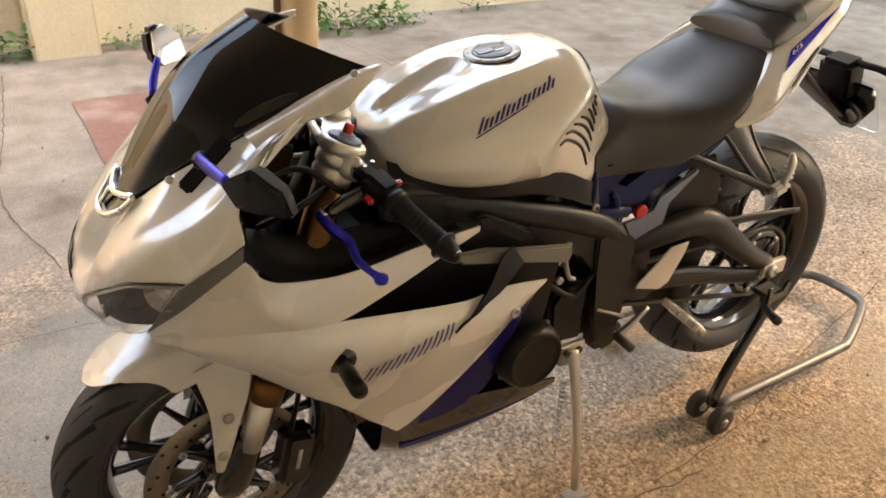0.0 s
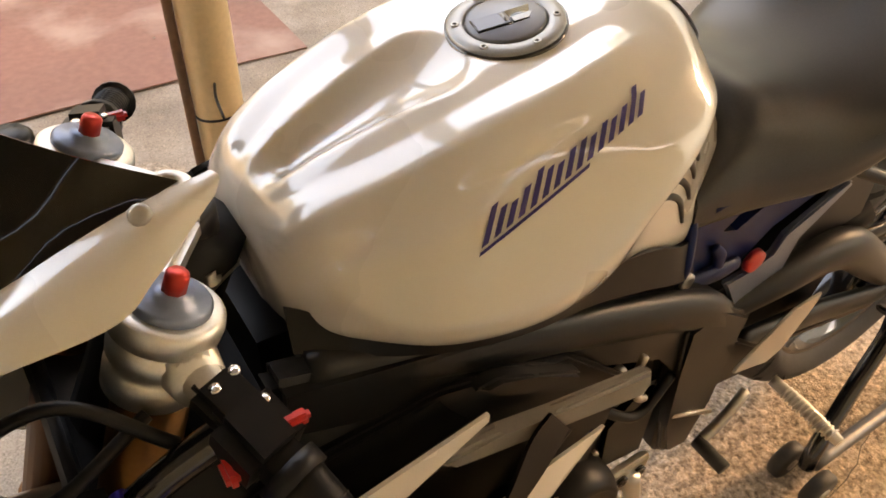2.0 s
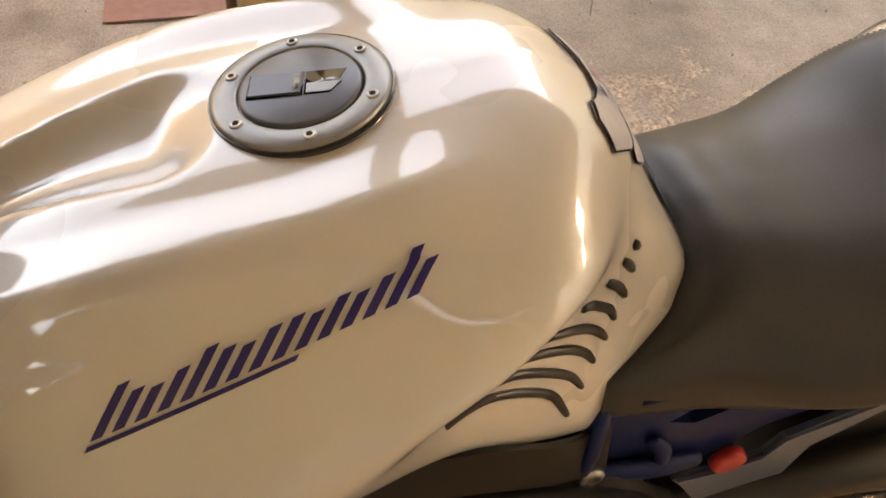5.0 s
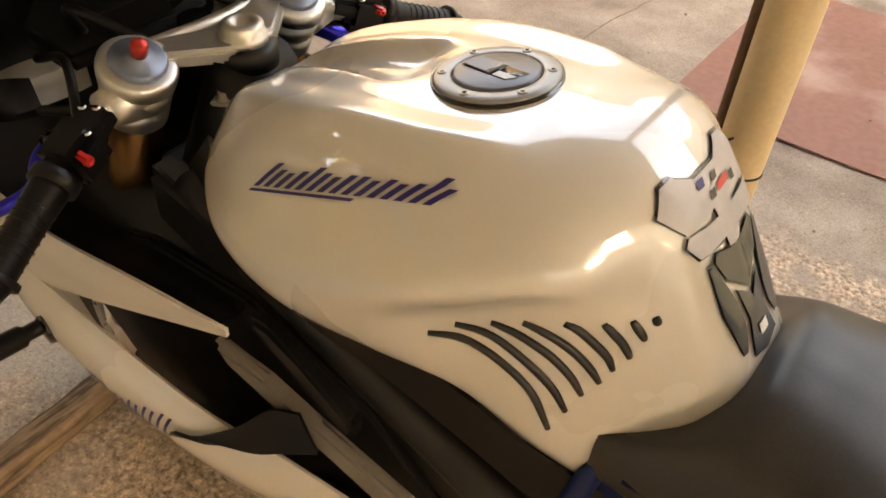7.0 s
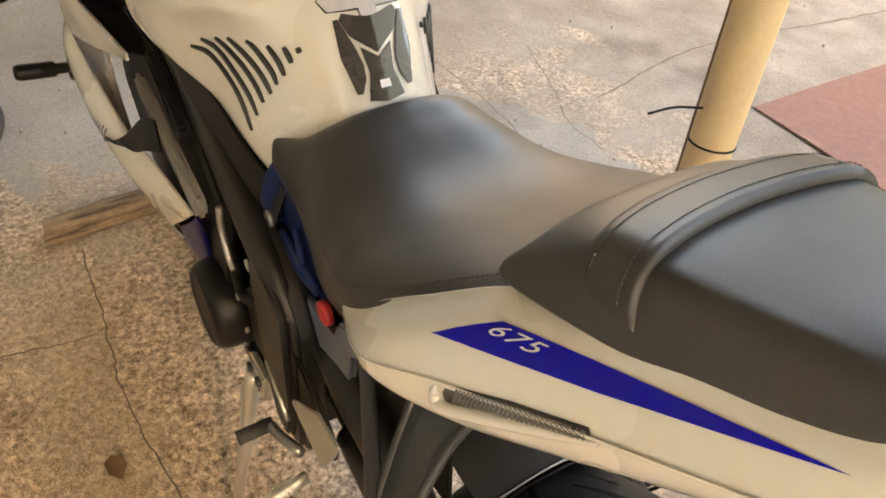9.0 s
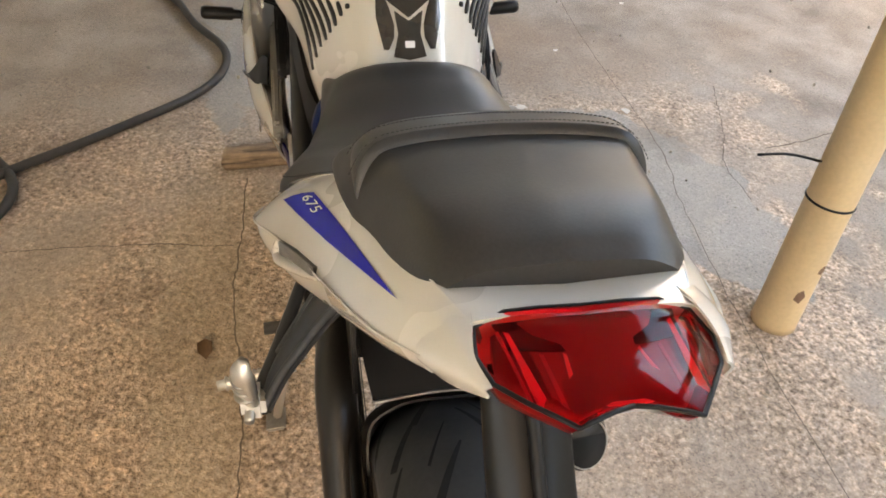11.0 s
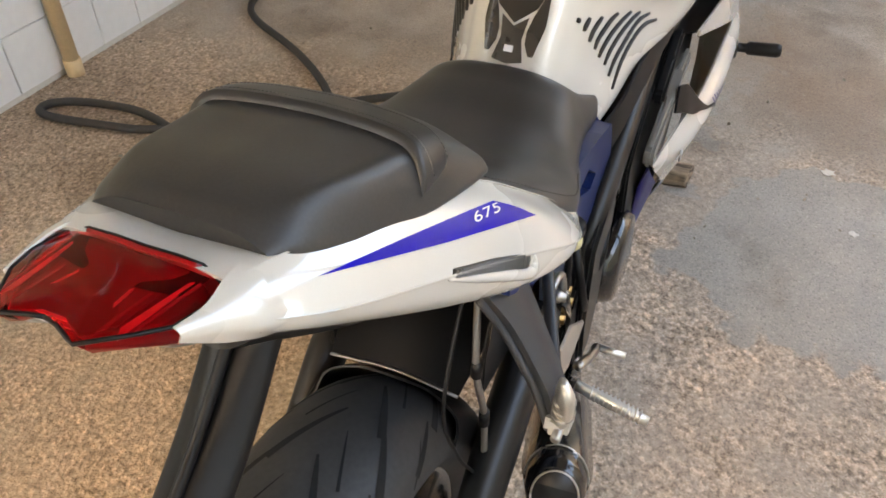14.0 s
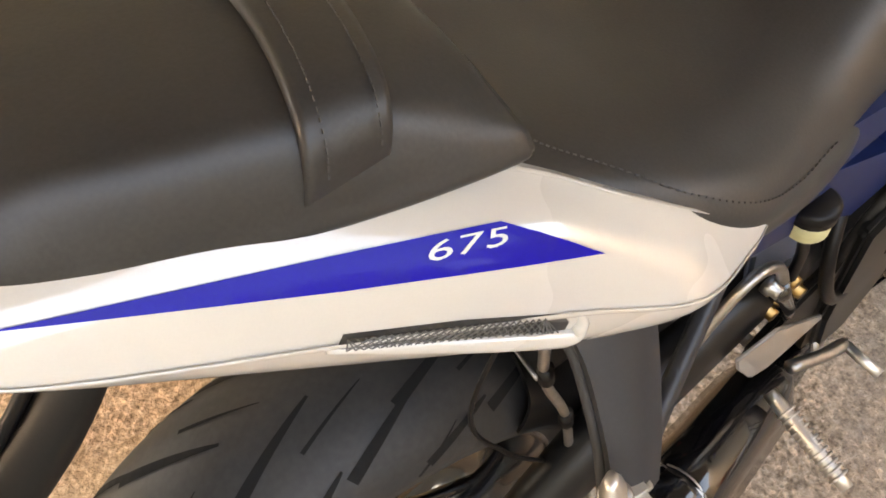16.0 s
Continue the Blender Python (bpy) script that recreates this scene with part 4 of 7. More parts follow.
bmesh.ops.delete(cowl_bm, geom=[f for f in cowl_bm.faces if .05 < abs(f.calc_center_median().y) < .202 and f.calc_center_median().x > 1.42 and f.calc_center_median().z < np.interp(abs(f.calc_center_median().y), LAMP_Y, LAMP_Z) - .0005], context="FACES")
cowl = part("nose_cowl", cowl_bm, white, bike, "white nose cowl", solid=0.004)
for bm, s in both(lambda: skin([
        [(1.300, .138, .972), (1.245, .146, 1.000), (1.190, .1525, 1.028), (1.140, .155, 1.046), (1.102, .155, 1.053)],
        [(1.300, .157, .970), (1.245, .167, 1.001), (1.185, .175, 1.026), (1.142, .172, 1.042), (1.100, .162, 1.053)],
        [(1.292, .174, .958), (1.243, .182, .991), (1.174, .193, 1.008), (1.146, .187, 1.024), (1.104, .166, 1.046)]], 10, 30)):
    part("cowl_blade", bm, white, cowl, solid=0.005)
screen = part("screen", skin([
    [(1.460, 0, .860), (1.402, 0, .955), (1.335, 0, 1.040), (1.240, 0, 1.098)],
    [(1.444, .050, .867), (1.388, .062, .955), (1.312, .075, 1.030), (1.215, .080, 1.088)],
    [(1.385, .098, .919), (1.330, .112, .968), (1.255, .126, 1.022), (1.165, .126, 1.068)],
    [(1.296, .138, .974), (1.250, .145, .998), (1.190, .152, 1.026), (1.118, .152, 1.050)]], 30, 22, True), screen_mat, bike, "dark tinted bubble screen", solid=0.003)
for s in (1, -1):
    for p in ((1.286, .147, .972), (1.142, .163, 1.045), (1.40, .10, .905)):
        part("screen_bolt", lathe(bmesh.new(), [(.006, 0), (.006, .003), (.004, .004), (.0015, .004)], look((p[0], s * p[1], p[2]), (p[0] - .3, s * (p[1] - .5), p[2] - .5)), 12), steel, screen)
RIM = [(1.464, .050, .847), (1.481, .030, .835), (1.487, 0, .829), (1.481, -.030, .835), (1.464, -.050, .847), (1.446, -.058, .868), (1.456, -.032, .863), (1.463, 0, .857), (1.456, .032, .863), (1.446, .058, .868)]
part("air_intake", tube(bmesh.new(), RIM + RIM[:1], .0055, 8, 60), chrome, cowl, "bright rim of the nose air intake")
part("intake_mouth", skin([[(1.458, -.048, .848), (1.474, -.03, .838), (1.479, 0, .832), (1.474, .03, .838), (1.458, .048, .848)], [(1.442, -.055, .866), (1.450, -.03, .860), (1.456, 0, .854), (1.450, .03, .860), (1.442, .055, .866)]], 6, 20), gloss_black, cowl, solid=0.002)
part("intake_bar", tube(bmesh.new(), [(1.486, -.014, .831), (1.474, -.015, .846), (1.461, -.016, .860)], .004, 8, 8), chrome, cowl)
lens_dark = material("headlight_cover", (0.80, 0.79, 0.78), 0.03, 0, 0.3, transmission=0.97, ior=1.15)
for bm, s in both(lambda: skin([
        [(1.530, .046, .682), (1.540, .046, .698), (1.541, .046, .714)],
        [(1.524, .060, .677), (1.538, .065, .704), (1.536, .066, .731)],
        [(1.505, .098, .676), (1.521, .113, .720), (1.511, .110, .761)],
        [(1.470, .138, .690), (1.466, .172, .748), (1.464, .165, .786)],
        [(1.440, .185, .765), (1.428, .203, .788), (1.420, .207, .796)]], 24, 14)):
    hl = part("headlight", bm, lens_dark, cowl, "dark glazed headlight", solid=0.003)
    back = part("headlight_reflector", lathe(bmesh.new(), [(.035, -.003), (.034, 0), (.031, .012), (.024, .026), (.012, .032), (.010, .030), (.003, .030)], look((1.440, s * .164, .774), (1.75, s * .42, .93)), 28), reflector_metal, hl)
    part("bulb", lathe(bmesh.new(), [(.006, .03), (.006, .010), (.004, .004), (.0005, .003)], look((1.440, s * .164, .774), (1.75, s * .42, .93)), 12), steel, back)
    part("headlight_bowl", skin([[(1.515, s * .040, .676), (1.520, s * .042, .728)], [(1.490, s * .08, .675), (1.495, s * .085, .755)], [(1.440, s * .125, .690), (1.440, s * .135, .790)], [(1.395, s * .175, .745), (1.390, s * .188, .810)]], 16, 6), plastic, hl)
    part("lamp_edge", tube(bmesh.new(), [(1.539, s * .046, .715), (1.534, s * .066, .732), (1.509, s * .110, .761), (1.486, s * .142, .780), (1.462, s * .165, .786), (1.420, s * .206, .796)], .0022, 8, 40), gloss_black, hl)
    part("bezel", tube(bmesh.new(), [(1.523, s * .075, .690), (1.512, s * .096, .715), (1.494, s * .118, .750), (1.480, s * .130, .775)], [.004, .009, .010, .004], 10, 16, 0.7), gloss_black, hl)
    part("side_lamp", lathe(bmesh.new(), [(.010, 0), (.010, .006), (.006, .010), (.001, .011)], look((1.514, s * .088, .712), (1.30, s * -.10, .60)), 14), reflector_metal, hl)
for bm, s in both(lambda: skin([
        [(1.470, .139, .688), (1.432, .190, .742), (1.385, .222, .795), (1.346, .240, .832)],
        [(1.430, .204, .792), (1.405, .214, .808), (1.372, .232, .836), (1.346, .243, .856)]], 8, 18)):
    part("cowl_trim", bm, trim_grey, cowl, "grey trim behind the headlight", solid=0.003)

for bm, s in both(lambda: skin([
        [(1.468, .137, .688), (1.430, .182, .738), (1.385, .218, .790), (1.344, .236, .826), (1.318, .230, .790), (1.275, .224, .768), (1.180, .222, .757), (1.050, .213, .766), (.930, .201, .768)],
        [(1.466, .137, .680), (1.425, .178, .705), (1.380, .210, .730), (1.330, .232, .735), (1.300, .235, .725), (1.255, .233, .722), (1.150, .228, .730), (1.035, .214, .745), (.930, .201, .762)],
        [(1.464, .136, .672), (1.410, .175, .680), (1.350, .208, .688), (1.300, .225, .688), (1.260, .235, .686), (1.201, .236, .684), (1.110, .226, .706), (1.010, .212, .735), (.930, .201, .758)]], 12, 60)):
    part("upper_fairing", bm, white, bike, "white upper side fairing", solid=0.004)
for bm, s in both(lambda: skin([
        [(1.464, .136, .672), (1.410, .175, .680), (1.350, .208, .688), (1.300, .225, .688), (1.260, .235, .686), (1.201, .236, .682), (1.060, .230, .656), (.960, .222, .638), (.860, .208, .632), (.755, .188, .604)],
        [(1.462, .134, .664), (1.405, .175, .655), (1.345, .210, .640), (1.300, .236, .628), (1.250, .248, .618), (1.190, .252, .606), (1.080, .250, .588), (.970, .240, .574), (.875, .222, .575), (.760, .189, .598)],
        [(1.450, .128, .655), (1.390, .160, .622), (1.330, .182, .588), (1.270, .196, .540), (1.200, .200, .485), (1.140, .192, .430), (1.070, .180, .395), (.990, .178, .405), (.900, .200, .492), (.775, .190, .588)],
        [(1.440, .124, .650), (1.385, .150, .615), (1.330, .168, .582), (1.250, .178, .515), (1.160, .178, .445), (1.075, .165, .345), (1.045, .160, .330), (.984, .166, .372), (.905, .192, .470), (.782, .188, .578)]], 26, 64)):
    low_tree = BVHTree.FromBMesh(bm)
    lower = part("lower_fairing", bm, white, bike, "white lower side fairing with a dark mark", solid=0.004)
    for k in range(7):
        u = k / 6.4
        for j in (0, 1):
            q = bmesh.new()
            pts = [(1.172 - .160 * u - .011 * j, .541 + .049 * u), (1.168 - .160 * u - .011 * j, .5415 + .049 * u), (1.1540 - .160 * u - .011 * j, .580 + .049 * u), (1.1585 - .160 * u - .011 * j, .5795 + .049 * u)]
            q.faces.new([q.verts.new((a0, s * .26, b0)) for a0, b0 in pts])
            bmesh.ops.subdivide_edges(q, edges=q.edges[:], cuts=3, use_grid_fill=True)
            for v in q.verts:
                hit, nor, _, _ = low_tree.find_nearest(v.co)
                v.co = hit + nor * (.0016 if nor.y * s > 0 else -.0016)
            part("mark_bar", q, ink, lower, smooth=0)
    part("fairing_bolt", lathe(bmesh.new(), [(.011, 0), (.011, .003), (.006, .003), (.005, .001), (.001, .001)], Matrix.Translation((.849, s * .219, .575)) @ pose(0, 0, 0, -90 * s, 0, 0), 16), steel, lower)
    # frame slider
    slider = part("frame_slider", lathe(bmesh.new(), [(.024, 0), (.024, .006), (.014, .010), (.0095, .014), (.0095, .030), (.0135, .034), (.0140, .088), (.011, .096), (.001, .097)], look((1.211, s * .242, .618), (1.211 - .007, s * (.242 - .094), .618 - .005)), 18), plastic, bike, "black frame slider standing out from the fairing")
    part("slider_bracket", lathe(bmesh.new(), [(.020, -.004), (.024, .002), (.022, .010), (.012, .013), (.001, .013)], look((1.207, s * .243, .619), (1.19, s * .15, .61)), 18), gloss_black, slider)
for bm, s in both(lambda: skin([
        [(1.000, .160, .350), (.950, .170, .415), (.900, .182, .470), (.800, .184, .555), (.762, .182, .592)],
        [(1.030, .150, .312), (.930, .152, .318), (.855, .154, .350), (.820, .158, .425), (.785, .165, .530)]], 10, 24)):
    part("blue_panel", bm, navy_panel, bike, "deep blue lower fairing panel", solid=0.004)
for bm, s in both(lambda: skin([
        [(1.085, .150, .350), (1.045, .158, .330), (.985, .155, .340), (.880, .155, .340), (.760, .145, .310), (.640, .130, .275)],
        [(1.070, .110, .250), (1.030, .125, .240), (.960, .130, .238), (.860, .132, .240), (.750, .130, .245), (.640, .120, .250)],
        [(1.052, .050, .170), (1.000, .070, .165), (.930, .080, .170), (.850, .080, .180), (.740, .075, .200), (.640, .070, .220)],
        [(1.050, 0, .160), (1.000, 0, .155), (.930, 0, .155), (.850, 0, .165), (.740, 0, .185), (.640, 0, .210)]], 20, 28)):
    part("belly_pan", bm, gloss_black, bike, "glossy black belly pan", solid=0.004)
for bm, s in both(lambda: skin([
        [(1.040, .139, .262), (.960, .139, .258), (.860, .139, .258), (.750, .135, .258), (.640, .127, .262)],
        [(1.036, .132, .245), (.960, .134, .240), (.860, .136, .243), (.750, .134, .248), (.640, .124, .254)]], 4, 24)):
    part("belly_stripe", bm, navy_panel, bike, solid=0.002)
for bm, s in both(lambda: skin([
        [(.998, .247, .600), (.955, .238, .622), (.915, .224, .655), (.880, .206, .695), (.850, .196, .705)],
        [(.985, .247, .614), (.930, .236, .628), (.890, .224, .636), (.858, .214, .655), (.826, .200, .668)]], 6, 18)):
    part("fairing_insert", bm, plastic, bike, "black plastic insert between the fairings", solid=0.004)
for bm, s in both(lambda: skin([
        [(1.344, .230, .822), (1.275, .220, .764), (1.180, .217, .752), (1.050, .208, .760), (.945, .197, .762)],
        [(1.320, .160, .800), (1.240, .160, .745), (1.150, .160, .735), (1.050, .160, .745), (.950, .165, .750)],
        [(1.300, .100, .800), (1.200, .110, .770), (1.120, .115, .770), (1.050, .120, .775), (.960, .135, .770)]], 12, 24)):
    part("inner_fairing", bm, plastic, bike, solid=0.003)
for bm, s in both(lambda: slab(bmesh.new(), [(.74, .40), (.98, .36), (1.10, .37), (1.26, .55), (1.25, .70), (1.10, .755), (.95, .765), (.80, .72), (.70, .62)], 0.012, at_side(.148), 0.004)):
    part("radiator_shroud", bm, plastic, bike)
for bm, s in both(lambda: slab(bmesh.new(), [(.975, .715), (.955, .690), (.85, .668), (.71, .628), (.700, .648), (.705, .668), (.84, .690), (.90, .705)], 0.016, at_side(.176), 0.005)):
    part("frame_blade", bm, blade_grey, bike, "satin grey blade beside the air box")
for bm, s in both(lambda: slab(bmesh.new(), [(.930, .770), (.905, .752), (.83, .700), (.80, .690), (.80, .715), (.86, .748), (.90, .772)], 0.02, at_side(.160), 0.005)):
    part("frame_blade", bm, plastic, bike)

# -- frame and engine --
part("tank_bracket", slab(bmesh.new(), [(1.062, -.030), (1.100, -.055), (1.108, -.040), (1.108, .040), (1.100, .055), (1.062, .030)], .006, Matrix.Translation((0, 0, .862)), .002), silver, tank)
for s in (1, -1):
    part("tank_bolt", lathe(bmesh.new(), [(.010, 0), (.010, .003), (.0065, .004), (.0065, .010), (.003, .010), (.0025, .006), (.0005, .006)], Matrix.Translation((1.092, s * .041, .868)), 14), steel, tank)
for bm, s in both(lambda: slab(bmesh.new(), [(1.09, .850), (.96, .806), (.87, .778), (.75, .738), (.64, .700), (.56, .664), (.50, .610), (.480, .540), (.497, .330), (.535, .320), (.568, .345), (.578, .430), (.580, .545), (.632, .610), (.80, .685), (.95, .735), (1.09, .780)], 0.038, at_side(.112), 0.010)):
    spar = part("frame_spar", bm, frame_grey, bike, "dark grey aluminium frame spar")
    S = Matrix.Diagonal((1, s, 1, 1))
    part("spar_ridge", tube(bmesh.new(), [S @ Vector(p) for p in ((1.06, .128, .822), (.95, .134, .785), (.85, .138, .752), (.75, .141, .718), (.65, .143, .682), (.57, .143, .640), (.525, .141, .585), (.508, .139, .515))], [.024, .026, .026, .026, .027, .028, .026, .020], 16, 40, 0.7), frame_grey, spar)
    part("pivot_casting", slab(bmesh.new(), [(.498, .610), (.560, .655), (.610, .640), (.600, .560), (.585, .440), (.565, .360), (.520, .350), (.500, .440)], 0.016, S @ at_side(.145), 0.006), frame_grey, spar)
for bm, s in both(lambda: skin([
        [(1.055, .095, .868), (.960, .155, .842), (.870, .172, .822), (.780, .150, .812), (.700, .142, .795), (.640, .132, .765), (.585, .108, .735)],
        [(1.060, .120, .842), (.960, .152, .812), (.870, .160, .790), (.780, .155, .775), (.700, .147, .745), (.640, .138, .715), (.588, .125, .690)]], 8, 36)):
    part("tank_skirt", bm, plastic, bike, "black panel under the tank", solid=0.005)


def pierced(outline, holes, y):
    """A flat upright sheet at y, with openings through it."""
    bm = bmesh.new()
    edges = []
    for loop in [outline] + holes:
        vs = [bm.verts.new((a, y, b)) for a, b in loop]
        edges += [bm.edges.new((vs[i - 1], vs[i])) for i in range(len(vs))]
    bmesh.ops.triangle_fill(bm, use_beauty=True, use_dissolve=False, edges=edges, normal=(0, 1, 0))
    return bm


WINDOWS = [[(.484, .762), (.425, .752), (.508, .712), (.534, .722)], [(.394, .794), (.312, .804), (.296, .779), (.389, .779)]]
for bm, s in both(lambda: pierced([(.598, .765), (.612, .735), (.625, .690), (.604, .664), (.550, .650), (.487, .636), (.431, .684), (.307, .724), (.264, .748), (.178, .806), (.180, .838), (.30, .828), (.45, .802), (.54, .782)], WINDOWS, .109)):
    cover = part("subframe_cover", bm, frame_blue, bike, "blue-black subframe cover with two openings", smooth=0, solid=0.03 * s)
    S = Matrix.Diagonal((1, s, 1, 1))
    for pts, r in (([(.598, .106, .764), (.602, .112, .748), (.606, .118, .715), (.606, .116, .682)], [.012, .014, .016, .013]), ([(.590, .116, .668), (.530, .116, .660), (.490, .114, .655)], [.012, .014, .010]),
                   ([(.548, .114, .708), (.535, .116, .690), (.530, .116, .664)], [.006, .009, .008]), ([(.575, .114, .775), (.500, .115, .776), (.400, .114, .764), (.310, .112, .752), (.215, .110, .790)], [.006, .008, .008, .009, .007])):
        part("cover_ridge", tube(bmesh.new(), [S @ Vector(p) for p in pts], r, 10, 20, 0.6), frame_blue, cover)
for s in (1, -1):
    part("frame_bolt", lathe(bmesh.new(), [(.012, 0), (.012, .004), (.009, .006), (.007, .006), (.006, .003), (.001, .003)], Matrix.Translation((.602, s * .125, .690)) @ pose(0, 0, 0, -90 * s, 0, 0), 18), steel, bike)
cover_blue = grained(material("blue_grey_metal", (0.30, 0.34, 0.42), 0.35, 0.7), (0.20, 0.24, 0.32), 0.1, 200, (0.35, 0.45), 0)
for bm, s in both(lambda: slab(bmesh.new(), [(0.305, 0.712), (0.316, 0.721), (0.417, 0.675), (0.424, 0.643), (0.469, 0.631), (0.512, 0.635), (0.480, 0.598), (0.455, 0.550), (0.394, 0.559), (0.394, 0.583), (0.386, 0.655)], 0.010, at_side(.113), 0.003)):
    part("side_bracket", bm, cover_blue, bike, "blue-grey metal side bracket")
part("side_reflector", lathe(bmesh.new(), [(.0165, 0), (.0165, .006), (.0155, .009), (.012, .010), (.001, .011)], Matrix.Translation((0.460, .114, 0.648)) @ pose(0, 0, 0, -90, 0, 0), 20), red_plastic, bike, "round red reflector")
engine = part("engine", box(bmesh.new(), (.42, .22, .36), pose(.80, 0, .49), 0.03), gloss_black, bike, "black engine block")
part("cylinder_bank", box(bmesh.new(), (.24, .24, .28), pose(.98, 0, .60, 0, 20, 0), 0.02), plastic, engine)
part("gearbox", box(bmesh.new(), (.22, .20, .26), pose(.60, 0, .45), 0.03), plastic, engine)
part("air_box", box(bmesh.new(), (.42, .18, .14), pose(.86, 0, .76), 0.03), plastic, engine)
part("radiator", box(bmesh.new(), (.05, .30, .32), pose(1.16, 0, .52, 0, 15, 0), 0.008), gloss_black, engine)
M = Matrix.Translation((.762, .120, .414)) @ pose(0, 0, 0, -90, 0, 0)
gen = part("generator_cover", lathe(bmesh.new(), [(.074, 0), (.074, .050), (.072, .062), (.066, .074), (.060, .078), (.056, .075), (.050, .0745), (.001, .0745)], M, 40), plastic, engine, "round black generator cover")
for k in range(8):
    a = 2 * math.pi * k / 8
    part("cover_bolt", lathe(bmesh.new(), [(.006, 0), (.006, .006), (.003, .007), (.001, .005)], M @ pose(.073 * math.cos(a), .073 * math.sin(a), .030), 10), steel, gen)
part("clutch_cover", lathe(bmesh.new(), [(.085, 0), (.085, .04), (.078, .055), (.050, .060), (.001, .060)], Matrix.Translation((.70, -.12, .44)) @ pose(0, 0, 0, 90, 0, 0), 36), gloss_black, engine)
part("sprocket_cover", slab(bmesh.new(), [(.600, .380), (.690, .395), (.700, .500), (.660, .545), (.600, .530)], 0.03, at_side(.118), 0.010), plastic, engine)
for p in ((.690, .675, .60), (.680, .600, .55)):
    part("engine_bolt", lathe(bmesh.new(), [(.009, 0), (.009, .008), (.005, .009), (.001, .006)], Matrix.Translation((p[0], .135, p[2])) @ pose(0, 0, 0, -90, 0, 0), 12), silver, engine)
part("throttle_link", tube(bmesh.new(), [(.690, .165, .655), (.695, .165, .62), (.680, .165, .575), (.665, .165, .565)], 0.005, 8, 12), steel, engine, "small bright linkage")
for pts in ([(.72, .15, .56), (.66, .16, .52), (.60, .15, .55)], [(.90, .15, .50), (.84, .17, .55), (.76, .15, .58)], [(.62, -.15, .60), (.56, -.16, .55), (.58, -.14, .47), (.66, -.15, .40)], [(.50, -.12, .66), (.46, -.15, .60), (.48, -.16, .52), (.55, -.15, .46)], [(.55, .12, .60), (.50, .13, .56), (.52, .12, .48)]):
    part("hose", tube(bmesh.new(), pts, 0.007, 8, 18), plastic, engine)
part("sump", box(bmesh.new(), (.34, .16, .10), pose(.80, 0, .29), 0.02), gloss_black, engine)

# -- rear end --
swing = bmesh.new()
tube(swing, [(.50, .105, .555), (.40, .118, .574), (.30, .122, .583), (.235, .125, .570), (.15, .125, .508), (.06, .125, .440), (-.03, .122, .390)], [.026, .029, .033, .035, .032, .028, .024], 14, 30, 0.75)
arm = part("swingarm", swing, frame_grey, bike, "dark grey banana-shaped swingarm")
part("lower_arm", tube(bmesh.new(), [(.42, .115, .455), (.25, .120, .430), (.05, .122, .375), (-.04, .120, .370)], [.026, .026, .022, .020], 12, 20, 0.55), frame_grey, arm)
part("lower_arm", tube(bmesh.new(), [(.48, -.112, .555), (.32, -.122, .555), (.20, -.126, .505), (.08, -.128, .432), (-.04, -.122, .375)], [.034, .040, .040, .034, .026], 14, 26, 0.75), frame_grey, arm)
part("arm_bridge", box(bmesh.new(), (.08, .22, .10), pose(.42, 0, .50), 0.015), frame_grey, arm)
part("chain_adjuster", box(bmesh.new(), (.09, .018, .045), pose(-.045, .132, .378), 0.004), silver, arm)
part("axle_nut", lathe(bmesh.new(), [(.020, 0), (.020, .010), (.014, .014), (.008, .014), (.008, .004), (.001, .004)], Matrix.Translation((-.033, .138, .374)) @ pose(0, 0, 0, -90, 0, 0), 6), steel, arm)
part("chain_guard", tube(bmesh.new(), [(.27, .105, .560), (.16, .110, .548), (.02, .112, .535), (-.12, .112, .518)], [.012, .013, .012, .008], 8, 16, 0.5), plastic, arm)
bm = bmesh.new()
Ms = Matrix.Translation((-.033, .088, .374)) @ pose(0, 0, 0, -90, 0, 0)
lathe(bm, [(.095, 0), (.095, .006), (.070, .006), (.070, 0)], Ms, 60, True)
sprocket = part("rear_sprocket", bm, gloss_black, rear_wheel, "black rear sprocket")
for k in range(5):
    a = 2 * math.pi * k / 5
    part("sprocket_arm", tube(bmesh.new(), [Ms @ Vector((.035 * math.cos(a), .035 * math.sin(a), .003)), Ms @ Vector((.075 * math.cos(a + .2), .075 * math.sin(a + .2), .003))], 0.009, 8), gloss_black, sprocket)
    part("sprocket_bolt", lathe(bmesh.new(), [(.007, 0), (.007, .008), (.003, .009)], Ms @ pose(.078 * math.cos(a + .2), .078 * math.sin(a + .2), .004), 8), steel, sprocket)
# chain: links along a loop round both sprockets
loop = []
for a in np.linspace(radians(95), radians(265), 26):
    loop.append((REAR[0] + .101 * math.cos(a), REAR[1] + .101 * math.sin(a)))
for a in np.linspace(radians(-88), radians(92), 14):
    loop.append((.545 + .040 * math.cos(a), .455 + .040 * math.sin(a)))
loop.append(loop[0])
loop = np.array(loop)
d = np.concatenate([[0], np.cumsum(np.linalg.norm(np.diff(loop, axis=0), axis=1))])
count = int(d[-1] / 0.0159)
link_me = None
chain = part("chain", tube(bmesh.new(), [(np.interp(s, d, loop[:, 0]), .092, np.interp(s, d, loop[:, 1])) for s in np.linspace(0, d[-1], 90)], 0.0035, 6), greasy, bike, "greasy steel drive chain")
